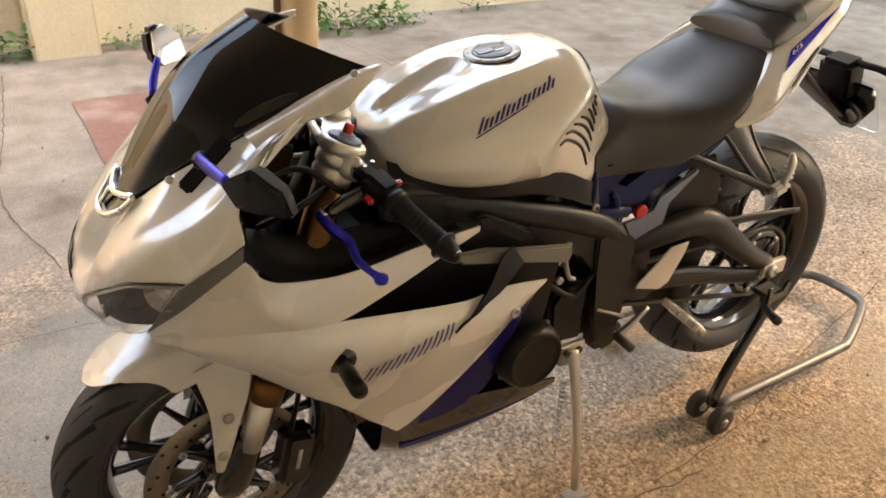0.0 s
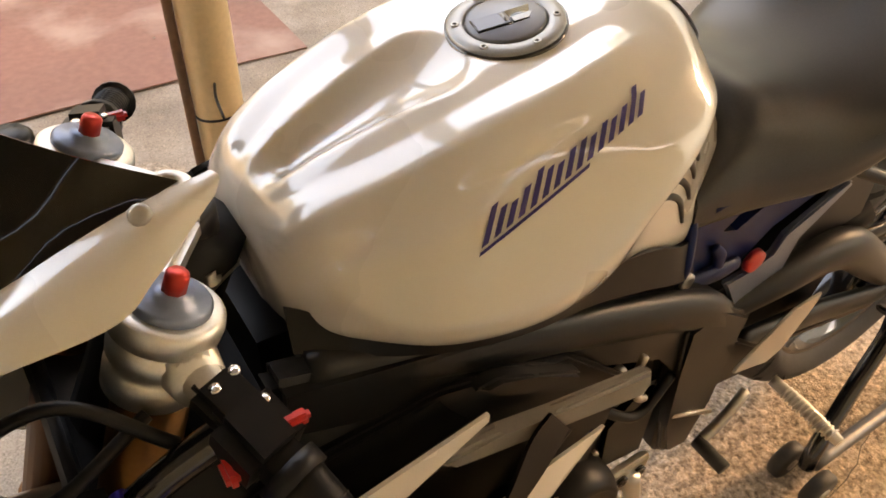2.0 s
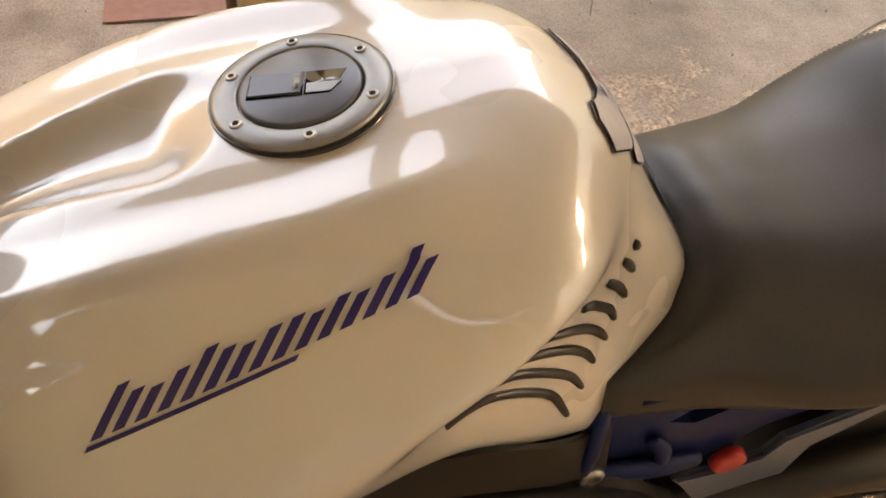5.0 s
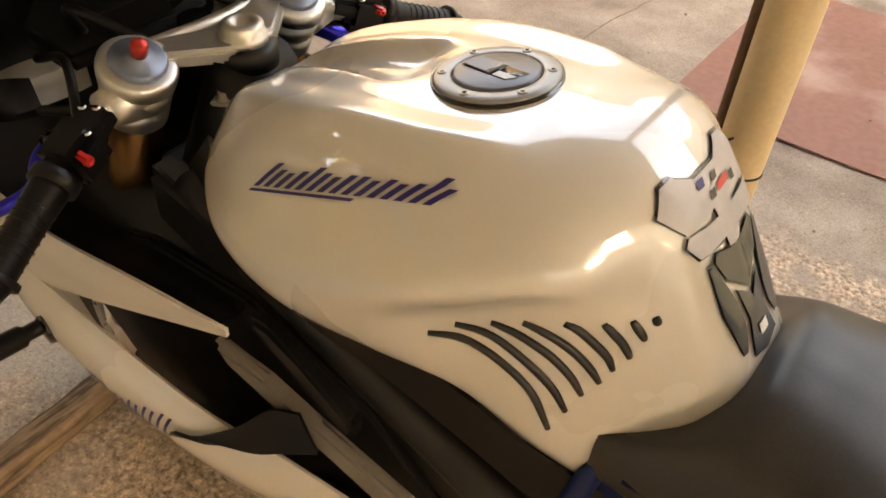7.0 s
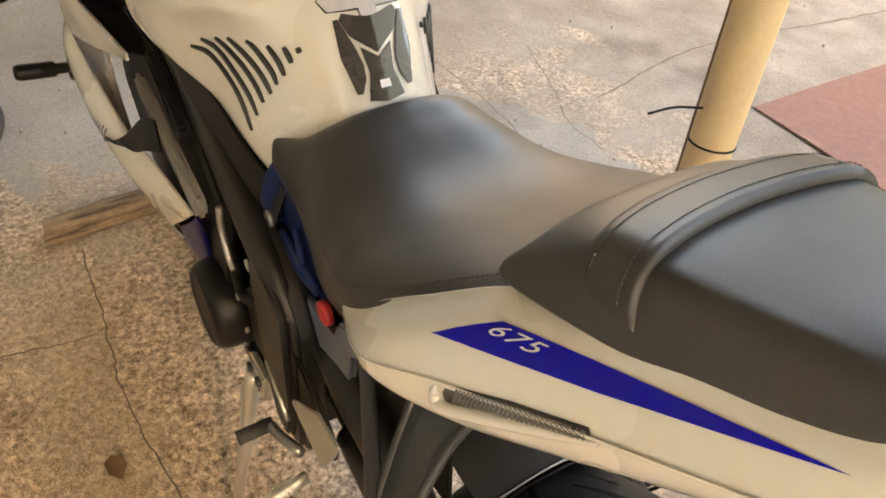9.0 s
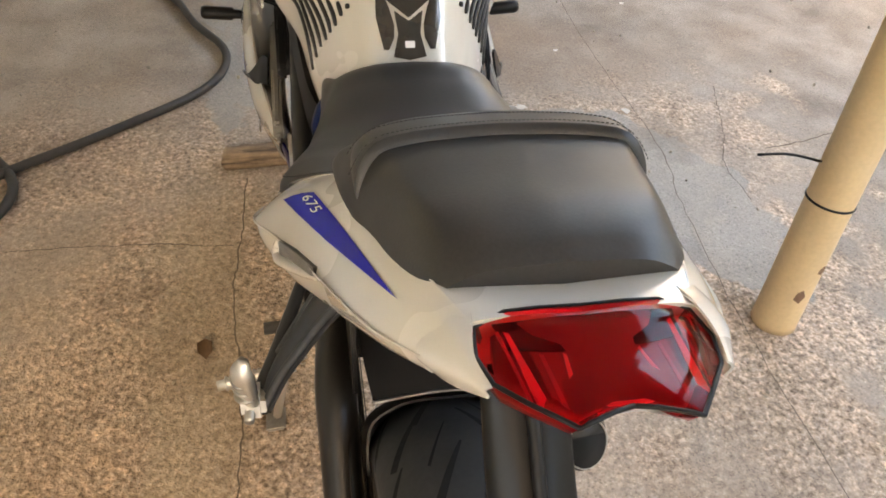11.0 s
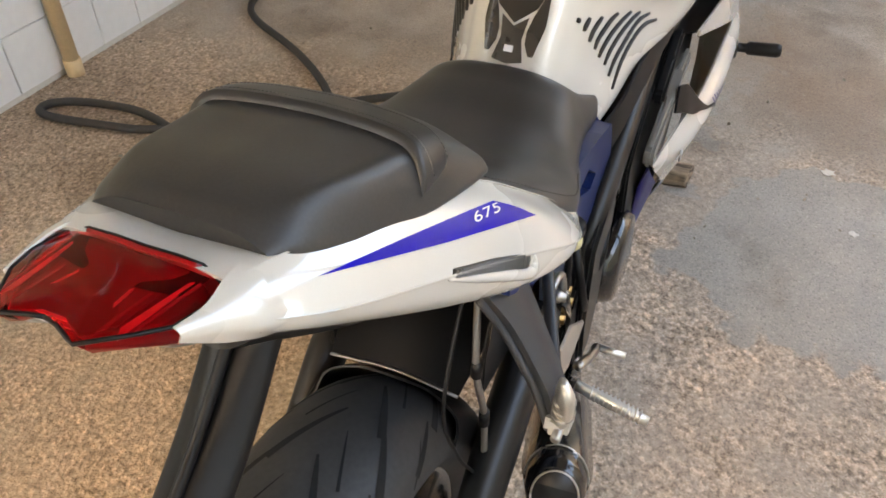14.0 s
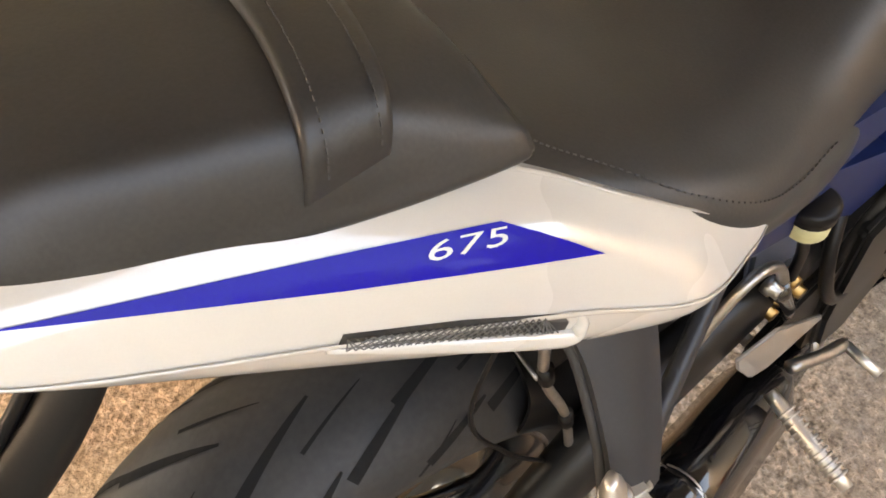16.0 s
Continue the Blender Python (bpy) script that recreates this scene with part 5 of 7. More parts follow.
for k in range(count):
    s0, s1 = d[-1] * k / count, d[-1] * (k + 0.86) / count
    p0, p1 = [Vector((np.interp(s, d, loop[:, 0]), .092, np.interp(s, d, loop[:, 1]))) for s in (s0, s1)]
    if link_me is None:
        lb = bmesh.new()
        for yy in (-.0062, .0046):
            slab(lb, [(-.0075, -.0035), (-.003, -.0045), (0, -.003), (.003, -.0045), (.0075, -.0035), (.009, 0), (.0075, .0035), (.003, .0045), (0, .003), (-.003, .0045), (-.0075, .0035), (-.009, 0)], 0.0016, at_side(yy), 0)
        lk = part("link", lb, greasy, chain, smooth=0)
        link_me = lk.data
    else:
        lk = new("link", link_me)
        lk.parent = chain
    v = p1 - p0
    lk.matrix_local = Matrix.Translation((p0 + p1) / 2) @ pose(0, 0, 0, 0, -math.degrees(math.atan2(v.z, v.x)), 0)

# hugger over the rear tyre
rows = []
for a in np.linspace(radians(-8), radians(50), 9):
    rows.append([(REAR[0] + r * math.cos(a), y, REAR[1] + r * math.sin(a)) for y, r in ((.097, .240), (.096, .275), (.086, .303), (.048, .320), (0, .3225), (-.048, .320), (-.086, .303), (-.096, .285), (-.097, .265))])
part("hugger", skin(rows, 24, 30), plastic, bike, "black plastic hugger over the rear tyre", solid=0.003)
part("hugger_top", skin([[(.345, .098, .700), (.345, 0, .715), (.345, -.098, .700)], [(.235, .094, .655), (.235, 0, .668), (.235, -.094, .655)], [(.172, .085, .624), (.176, 0, .629), (.172, -.085, .624)]], 10, 14), plastic, bike, "black flat guard ahead of the rear tyre", solid=0.004)
for bm, s in both(lambda: slab(bmesh.new(), [(.395, .588), (.365, .655), (.305, .725), (.245, .738), (.205, .665), (.200, .605), (.300, .592)], 0.006, at_side(.100), 0.002)):
    part("inner_fender", bm, plastic, bike, "black inner fender panel")
part("guard_edge", tube(bmesh.new(), [(.172, .085, .625), (.176, 0, .630), (.172, -.085, .625)], .0022, 6, 12), steel, bike)
part("seat_tray", skin([[(.40, .10, .74), (.20, .095, .80), (.06, .085, .885), (-.08, .06, .985)], [(.38, 0, .70), (.20, 0, .755), (.06, 0, .83), (-.08, 0, .94)], [(.40, -.10, .74), (.20, -.095, .80), (.06, -.085, .885), (-.08, -.06, .985)]], 14, 16), plastic, bike, "black tray under the seat", solid=0.004)
part("shock_spring", tube(bmesh.new(), [(.40 + .028 * math.cos(a) + .0022 * a, .028 * math.sin(a), .47 + .0045 * a) for a in np.linspace(0, 44, 200)], 0.005, 6), red_plastic, bike, "red shock absorber spring")
part("shock_body", tube(bmesh.new(), [(.40, 0, .45), (.50, 0, .70)], 0.02, 12), steel, bike)

# number plate carrier
HANGER = [(-.030, [(0, .950), (.020, .948), (.030, .940), (.030, .925), (.02, .920)]), (-.120, [(0, .868), (.012, .866), (.030, .850), (.031, .838), (.02, .834)]),
          (-.240, [(0, .790), (.008, .787), (.027, .770), (.028, .759), (.016, .755)]), (-.350, [(0, .722), (.008, .720), (.026, .708), (.026, .696), (.014, .692)])]
carrier = part("plate_carrier", body(HANGER, 24, 16), plastic, bike, "black number plate carrier")
part("carrier_rib", tube(bmesh.new(), [(-.05, 0, .938), (-.14, 0, .858), (-.25, 0, .787), (-.34, 0, .734)], 0.005, 8, 14), plastic, carrier)
part("carrier_bracket", box(bmesh.new(), (.075, .09, .105), pose(-.305, 0, .810, 0, 12, 0), 0.012), plastic, carrier)
PLATE = Matrix(((0, .5, -.866, -.350), (1, 0, 0, 0), (0, .866, .5, .742), (0, 0, 0, 1)))
part("plate_holder", slab(bmesh.new(), [(-.10, -.07), (-.09, -.08), (.09, -.08), (.10, -.07), (.10, .07), (.09, .08), (-.09, .08), (-.10, .07)], 0.003, PLATE, 0.001), clear, carrier, "clear plate holder")
part("plate_bracket", slab(bmesh.new(), [(-.102, .082), (-.102, .045), (-.035, -.055), (.0, -.082), (.035, -.078), (.102, .02), (.102, .07), (.092, .082)], 0.012, PLATE @ Matrix.Translation((0, 0, -.016)), 0.003), gloss_black, carrier, "black shield-shaped plate bracket")
part("carrier_bolt", lathe(bmesh.new(), [(.011, 0), (.011, .004), (.007, .007), (.001, .007)], PLATE @ Matrix.Translation((.03, -.03, -.024)) @ pose(0, 0, 0, 180, 0, 0), 12), frame_grey, carrier)
part("plate_lamp", lathe(bmesh.new(), [(.040, 0), (.040, .010), (.034, .016), (.030, .012), (.001, .012)], PLATE @ Matrix.Translation((.035, -.005, -.020)) @ pose(0, 0, 0, 180, 0, 0), 20), gloss_black, carrier)
for s in (1, -1):
    part("turn_signal_stalk", tube(bmesh.new(), [(-.310, s * .02, .852), (-.312, s * .085, .854), (-.315, s * .13, .850)], [.010, .009, .011], 8, 8), plastic, carrier)
    part("turn_signal", lathe(bmesh.new(), [(.006, -.03), (.014, -.02), (.018, 0), (.013, .02), (.004, .026)], Matrix.Translation((-.316, s * .148, .850)) @ pose(0, 0, 0, 0, 90, 0), 14), gloss_black, carrier, "small black turn signal")

# footrests
for s in (1, -1):
    side = Matrix.Identity(4) if s > 0 else Matrix.Diagonal((1, -1, 1, 1))
    q = lambda *p: side @ Vector(p)
    bm = skin([[q(.248, .112, .790), q(.208, .119, .796), q(.168, .112, .800)], [q(.230, .138, .758), q(.200, .143, .764), q(.169, .138, .768)], [q(.214, .162, .727), q(.187, .168, .732), q(.162, .162, .737)],
               [q(.196, .186, .697), q(.172, .191, .702), q(.152, .186, .706)], [q(.178, .206, .666), q(.158, .210, .668), q(.140, .206, .670)]], 18, 10)
    hang = part("footrest_hanger", bm, trim_black, bike, "black folded passenger footrest hanger", solid=0.012 * s)
    for pts in ([q(.248, .110, .790), q(.230, .136, .758), q(.214, .160, .727), q(.196, .184, .697), q(.178, .204, .666)], [q(.168, .110, .800), q(.169, .136, .768), q(.162, .160, .737), q(.152, .184, .706), q(.140, .204, .670)]):
        part("hanger_flange", tube(bmesh.new(), pts, .0055, 6, 16), trim_black, hang)
    part("hanger_bar", tube(bmesh.new(), [q(.385, .110, .772), q(.330, .132, .748), q(.265, .160, .720), q(.205, .186, .694), q(.165, .205, .674)], [.010, .0095, .0095, .0105, .012], 6, 16, 0.8), trim_black, hang)
    peg = part("folded_peg", tube(bmesh.new(), [q(.140, .214, .690), q(.136, .217, .715), q(.133, .217, .742), q(.134, .213, .760)], [.011, .014, .014, .006], 12, 14, 0.65), silver, hang, "bright folded passenger peg")
    part("peg_knuckle", box(bmesh.new(), (.040, .026, .026), side @ pose(.150, .212, .678, 0, 18, 0), 0.006), silver, hang)
    part("peg_pin", tube(bmesh.new(), [q(.172, .214, .676), q(.120, .216, .682)], .0055, 8), steel, hang)
    for k in range(3):
        part("peg_rib", lathe(bmesh.new(), [(.0110, 0), (.0125, .002), (.0110, .004)], side @ Matrix.Translation((.1355, .217, .704 + .011 * k)), 12), steel, peg)
    plate = part("footrest_plate", slab(bmesh.new(), [(.540, .505), (.500, .545), (.455, .520), (.400, .475), (.395, .445), (.430, .430), (.490, .445), (.540, .450)], 0.012, side @ at_side(.135), 0.004), frame_grey, bike, "dark grey rider's footrest plate")
    part("heel_guard", slab(bmesh.new(), [(.338, .568), (.345, .540), (.378, .474), (.405, .462), (.480, .485), (.474, .497), (.420, .540), (.392, .566)], 0.004, side @ at_side(.160), 0.0015), silver, plate, "bright aluminium heel guard")
    part("foot_peg", tube(bmesh.new(), [q(.398, .180, .438), q(.392, .235, .430), q(.388, .293, .420)], [.010, .0115, .009], 12, 10, 0.75), silver, plate, "ribbed aluminium foot peg")
    for k in range(12):
        f0 = k / 12
        c = q(.396 - .007 * f0, .205 + .082 * f0, .4345 - .013 * f0)
        part("peg_rib", lathe(bmesh.new(), [(.0105, -.0015), (.0117, 0), (.0105, .0015)], Matrix.Translation(c) @ pose(0, 0, 0, s * 82, 0, 0), 12), silver, plate)
    part("foot_lever", tube(bmesh.new(), [q(.440, .172, .430), q(.490, .180, .405), q(.528, .182, .388)], .008, 8, 10), steel, plate)
    part("toe_peg", tube(bmesh.new(), [q(.529, .178, .388), q(.529, .230, .386)], .0105 if s > 0 else .0065, 10), rubber if s > 0 else silver, plate)
part("shift_rod", tube(bmesh.new(), [(.50, .165, .42), (.58, .160, .46)], .004, 6), steel, bike)

# exhaust
can = part("silencer", tube(bmesh.new(), [(.52, -.140, .320), (.46, -.152, .340), (.42, -.160, .354), (.265, -.195, .422), (.225, -.204, .440)], [.030, .034, .056, .060, .052], 6, 24, 0.82), gloss_black, bike, "black angular silencer with a polished outlet", smooth=25)
part("outlet_cap", tube(bmesh.new(), [(.232, -.2025, .437), (.212, -.2065, .446), (.200, -.2095, .452)], [.052, .049, .041], 16, 8, 0.82), gloss_black, can, "black outlet cap with polished edges")
part("outlet_edge", tube(bmesh.new(), [(.2030, -.2088, .4507), (.1990, -.2097, .4525)], [.0405, .0385], 16, 0, 0.82), frame_grey, can, "thin dark outlet edge")
part("outlet_mouth", tube(bmesh.new(), [(.2020, -.209, .451), (.1982, -.2099, .4531)], [.0375, .0365], 16, 0, 0.82), hollow_shade, can)
part("silencer_band", tube(bmesh.new(), [(.236, -.2017, .4352), (.231, -.2028, .4375)], .0540, 6, 0, 0.82), steel, can)
axis = Vector((-.025, -.0055, .0125)).normalized()
for centre, radius, thick in (((.1985, -.2098, .4530), .0375, .0014), ((.2335, -.2022, .4363), .0525, .0012)):
    across = axis.cross(Vector((0, 0, 1))).normalized()
    upward = across.cross(axis).normalized()
    part("outlet_ring", tube(bmesh.new(), [Vector(centre) + across * (radius * .82 * math.cos(q)) + upward * (radius * math.sin(q)) for q in np.linspace(0, 2 * math.pi, 33)], thick, 6), steel, can, "thin polished ring")
part("down_pipe", tube(bmesh.new(), [(.95, -.05, .35), (.80, -.08, .24), (.62, -.11, .27), (.52, -.140, .320)], .026, 12, 20), steel, bike)
# brake line by the rear wheel
line = part("brake_line", tube(bmesh.new(), [(.180, -.105, .800), (.160, -.112, .700), (.175, -.118, .60), (.170, -.121, .46), (.12, -.13, .38), (.0, -.13, .36)], .0045, 8, 30), steel, bike, "steel brake line with clips")
for k, p in enumerate(((.162, -.112, .70), (.175, -.118, .60), (.171, -.1205, .50))):
    part("line_clip", tube(bmesh.new(), [(p[0], p[1], p[2] - .012), (p[0], p[1], p[2] + .012)], .0068, 10), plastic, line)
part("sensor_wire", tube(bmesh.new(), [(.190, -.09, .820), (.10, -.10, .70), (.115, -.11, .60), (.15, -.115, .52)], .0022, 6, 24), plastic, bike)

# rear brake parts behind the right footrest plate
cup_mat = grained(material("yellowed_plastic", (0.62, 0.58, 0.30), 0.4), (0.62, 0.57, 0.30), 0.08, 200, (0.35, 0.45), 0)
brass = grained(material("brass_fitting", (0.5, 0.33, 0.13), 0.35, 1.0), (0.48, 0.31, 0.13), 0.15, 200, (0.3, 0.45), 0)
cup = part("brake_reservoir", lathe(bmesh.new(), [(.015, 0), (.018, .004), (.018, .026), (.001, .026)], Matrix.Translation((.410, -.140, .690)), 20), cup_mat, bike, "yellowed brake fluid reservoir with a black cap")
part("reservoir_cap", lathe(bmesh.new(), [(.020, .024), (.020, .036), (.016, .040), (.001, .040)], Matrix.Translation((.410, -.140, .690)), 20), plastic, cup)
part("reservoir_hose", tube(bmesh.new(), [(.410, -.140, .692), (.420, -.142, .64), (.415, -.142, .58)], .0055, 8, 12), plastic, cup)
part("brake_hose", tube(bmesh.new(), [(.300, -.138, .600), (.322, -.140, .640), (.354, -.142, .672), (.388, -.142, .655), (.412, -.142, .600)], .0055, 8, 24), steel, bike, "grey braided brake hose")
for x, z, m0 in ((.402, .560, brass), (.420, .600, brass), (.372, .545, steel), (.440, .560, brass), (.395, .610, steel)):
    part("banjo_bolt", lathe(bmesh.new(), [(.010, 0), (.010, .008), (.007, .010), (.007, .016), (.001, .016)], Matrix.Translation((x, -.134, z)) @ pose(0, 0, 0, 90, 0, 0), 8), m0, bike)
part("master_cylinder", tube(bmesh.new(), [(.400, -.142, .610), (.430, -.142, .540), (.442, -.142, .505)], [.011, .012, .008], 12, 8), gloss_black, bike)

# side stand
stand = part("side_stand", tube(bmesh.new(), [(.636, .165, .375), (.634, .178, .33), (.628, .205, .20), (.630, .238, .022)], [.013, .012, .0105, .009], 10, 16), silver, bike, "bright side stand")
part("stand_plate", slab(bmesh.new(), [(.605, .335), (.665, .335), (.668, .390), (.600, .392)], 0.014, at_side(.150), 0.004), silver, stand)
for p in ((.620, .372), (.652, .372), (.634, .345)):
    part("stand_bolt", lathe(bmesh.new(), [(.009, 0), (.009, .006), (.004, .007), (.001, .004)], Matrix.Translation((p[0], .164, p[1])) @ pose(0, 0, 0, -90, 0, 0), 12), gloss_black, stand)
part("stand_spring", tube(bmesh.new(), [(.660 + .006 * math.cos(a), .180 + .006 * math.sin(a), .31 - .0021 * a) for a in np.linspace(0, 80, 240)], .0016, 5), steel, stand)
part("stand_foot", slab(bmesh.new(), [(.605, .222), (.665, .222), (.668, .262), (.602, .262)], 0.010, Matrix.Translation((0, 0, .001)), 0.004), steel, stand)

# -- front end --
for bm, s in both(lambda: tube(bmesh.new(), [(1.142, .103, .898), (1.293, .108, .472)], .0275, 20)):
    leg = part("fork_leg", bm, gold, bike, "bronze upside-down fork leg")
    S = Matrix.Diagonal((1, s, 1, 1))
    part("fork_ring", tube(bmesh.new(), [S @ Vector((1.279, .1076, .512)), S @ Vector((1.2945, .108, .467))], .0305, 20), gold, leg)
    part("fork_slider", tube(bmesh.new(), [S @ Vector((1.290, .108, .480)), S @ Vector((1.331, .108, .368))], .0215, 18), silver, leg)
    part("fork_foot", tube(bmesh.new(), [S @ Vector((1.325, .106, .388)), S @ Vector((1.347, .104, .335)), S @ Vector((1.366, .100, .285)), S @ Vector((1.366, .100, .262))], [.026, .032, .034, .020], 14, 12, 0.7), gloss_black, leg)
    axis = look((1.137, s * .103, .910), (1.137 + .39, s * .103, .910 - .92))
    clampm = Matrix.Translation((1.138, s * .103, .908)) @ pose(0, 0, 0, 0, -23, 0)
    part("fork_clamp", lathe(bmesh.new(), [(.029, -.056), (.033, -.055), (.034, -.036), (.0315, -.034), (.0305, -.028), (.0345, -.026), (.0355, -.012), (.0325, -.010), (.0325, -.006), (.0375, -.004), (.0385, .006), (.0375, .012), (.0345, .0145), (.027, .0145)], clampm, 32), silver, leg, "cast aluminium fork clamp")
    part("fork_cap", lathe(bmesh.new(), [(.0275, .012), (.0275, .019), (.0250, .0215), (.0150, .0215), (.0140, .0260), (.001, .0260)], clampm, 24), cover_blue, leg, "blue-grey fork cap")
    part("damping_knob", lathe(bmesh.new(), [(.0085, .024), (.0085, .038), (.0065, .041), (.001, .041)], clampm, 8), red_metal, leg, "red damping knob")
    # handlebar
    h = lambda *p: Vector((p[0], s * p[1], p[2]))
    bar = part("handlebar", tube(bmesh.new(), [h(1.135, .135, .892), h(1.128, .160, .885), h(1.112, .210, .868), h(1.066, .338, .818)], [.017, .014, .011, .011], 14, 18), silver, bike, "clip-on handlebar")
    part("bar_clamp", tube(bmesh.new(), [h(1.138, .105, .886), h(1.134, .150, .888)], [.026, .018], 16), silver, bar)
    part("grip", tube(bmesh.new(), [h(1.106, .228, .862), h(1.0735, .318, .8265)], [.0185, .0165, .0165, .0175], 16, 12), plastic, bar, "black rubber grip")
    for k in range(9):
        f0 = 0.1 + 0.09 * k
        c = h(1.106 - .0325 * f0, .228 + .09 * f0, .862 - .0355 * f0)
        part("grip_rib", lathe(bmesh.new(), [(.0165, -.001), (.0180, 0), (.0165, .001)], look(c, c + Vector((-.0325, s * .09, -.0355))), 14), plastic, bar)
    part("grip_collar", tube(bmesh.new(), [h(1.109, .220, .865), h(1.1045, .232, .860)], .0225, 16), plastic, bar)
    part("bar_flange", tube(bmesh.new(), [h(1.0755, .312, .8285), h(1.0738, .3170, .8265)], .0225, 16), plastic, bar)
    part("bar_end", tube(bmesh.new(), [h(1.074, .316, .827), h(1.071, .326, .8225), h(1.065, .343, .816)], [.0175, .0165, .0145, .008], 16, 10), plastic, bar, "rounded black bar end")
    sw = part("switchgear", box(bmesh.new(), (.046, .056, .046), look(h(1.117, .195, .873), h(1.105, .230, .860)) @ pose(0, 0, 0, 90, 0, 0), 0.010), plastic, bar, "black switch housing with red and blue buttons")
    part("switch_button", box(bmesh.new(), (.020, .010, .010), Matrix.Translation(h(1.092, .200, .880)), 0.003), red_plastic, sw)
    part("switch_button", box(bmesh.new(), (.010, .020, .012), Matrix.Translation(h(1.140, .205, .865)), 0.003), red_plastic, sw)
    part("switch_bracket", box(bmesh.new(), (.034, .024, .040), look(h(1.125, .168, .886), h(1.112, .20, .872)), 0.006), plastic, bar)
    for p in ((1.115, .165, .905), (1.130, .170, .902), (1.105, .185, .892)):
        part("switch_screw", lathe(bmesh.new(), [(.004, 0), (.004, .003), (.001, .003)], Matrix.Translation(h(*p)), 8), chrome, bar)
    part("lever_perch", tube(bmesh.new(), [h(1.120, .178, .872), h(1.165, .178, .856), h(1.196, .180, .842)], [.013, .012, .011], 10, 8), gloss_black, bar)
    lever = part("lever", tube(bmesh.new(), [h(1.205, .165, .838), h(1.198, .195, .826), h(1.180, .220, .810), h(1.186, .262, .803), h(1.178, .290, .796), h(1.172, .305, .793)], [.010, .012, .011, .008, .0065, .009], 10, 24, 0.6), blue_metal, bar, "blue anodised lever")
    part("lever_knob", lathe(bmesh.new(), [(.002, -.007), (.010, -.005), (.011, 0), (.010, .005), (.002, .007)], Matrix.Translation(h(1.171, .307, .7925)), 14), blue_metal, lever)
    part("lever_pivot", lathe(bmesh.new(), [(.006, 0), (.006, .004), (.003, .005), (.001, .004)], Matrix.Translation(h(1.200, .180, .842)), 10), chrome, lever)
    # brake disc and caliper
    Md = Matrix.Translation((FRONT[0], s * .066, FRONT[1])) @ pose(0, 0, 0, -90 * s, 0, 0)
    disc = part("brake_disc", lathe(bmesh.new(), [(.152, 0), (.153, .002), (.152, .005), (.110, .005), (.109, .002), (.110, 0)], Md, 64, True), disc_steel, front_wheel, "drilled steel brake disc")
    for k in range(36):
        a, rr = 2 * math.pi * k / 36, (.120, .132, .143)[k % 3]
        part("disc_hole", lathe(bmesh.new(), [(.0038, .0045), (.0038, .0056), (.0005, .0056)], Md @ pose(rr * math.cos(a), rr * math.sin(a), 0), 8), hollow_shade, disc, smooth=0)
    for k in range(8):
        a = 2 * math.pi * k / 8
        part("disc_carrier_arm", tube(bmesh.new(), [Md @ Vector((.045 * math.cos(a - .25), .045 * math.sin(a - .25), .002)), Md @ Vector((.108 * math.cos(a), .108 * math.sin(a), .002))], [.009, .006], 8, 4), gloss_black, disc)
        part("disc_button", lathe(bmesh.new(), [(.008, 0), (.008, .008), (.005, .009), (.001, .007)], Md @ pose(.108 * math.cos(a), .108 * math.sin(a), 0), 12), steel, disc)
    part("caliper", box(bmesh.new(), (.062, .056, .125), Matrix.Translation((1.245, s * .092, .300)) @ pose(0, 0, 0, 0, -12, 0), 0.012), gloss_black, bike, "black radial brake caliper")
    part("caliper_mark", box(bmesh.new(), (.008, .002, .045), Matrix.Translation((1.243, s * .1206, .305)) @ pose(0, 0, 0, 0, -12, 0), 0), steel, bike)
    part("brake_hose", tube(bmesh.new(), [h(1.25, .10, .36), h(1.235, .115, .46), h(1.215, .11, .60), h(1.18, .09, .76)], .005, 8, 20), plastic, bike)
    # mirror
    if s > 0:
        mirror = part("mirror", lathe(bmesh.new(), [(.013, 0), (.013, .008), (.004, .010)], Matrix.Translation((1.362, .142, .944)) @ pose(0, 0, 0, -35, 20, 0), 14), plastic, bike, "black mirror folded back on a blue arm")
        part("mirror_foot", slab(bmesh.new(), [(-.045, -.012), (.045, -.012), (.045, .012), (-.045, .012)], .007, look((1.358, .143, .936), (1.22, -.06, .72)) @ pose(0, 0, 0, 0, 0, 55), .004), plastic, mirror)
        part("mirror_arm", tube(bmesh.new(), [(1.368, .150, .952), (1.366, .200, .956), (1.362, .262, .962)], [.010, .011, .009], 8, 10, 0.6), blue_metal, mirror, "blue anodised arm")
        bm = bmesh.new()
        for p in ((1.374, .255, .962), (1.350, .312, 1.000), (1.322, .345, .975), (1.316, .358, .946), (1.362, .285, .934), (1.345, .245, .965), (1.325, .295, .996), (1.302, .325, .972), (1.298, .335, .940), (1.335, .272, .930), (1.352, .305, .950)):
            bm.verts.new(p)
        bmesh.ops.convex_hull(bm, input=bm.verts)
        bmesh.ops.bevel(bm, geom=bm.edges[:], offset=0.004, segments=2, affect="EDGES", clamp_overlap=True)
        part("mirror_shell", bm, plastic, mirror)
    else:
        mirror = part("mirror", lathe(bmesh.new(), [(.013, 0), (.013, .008), (.004, .010)], Matrix.Translation((1.356, -.158, .930)) @ pose(0, 0, 0, 35, 20, 0), 14), plastic, bike, "raised mirror on a blue arm")
        part("mirror_arm", tube(bmesh.new(), [(1.356, -.165, .935), (1.348, -.190, .950), (1.329, -.222, .978)], [.011, .012, .009], 8, 10, 0.6), blue_metal, mirror, "blue anodised arm")
        m4 = look((1.302, -.250, .992), (1.302 - .366, -.250 + .91, .992 + .195)) @ pose(0, 0, 0, 0, 0, 0)
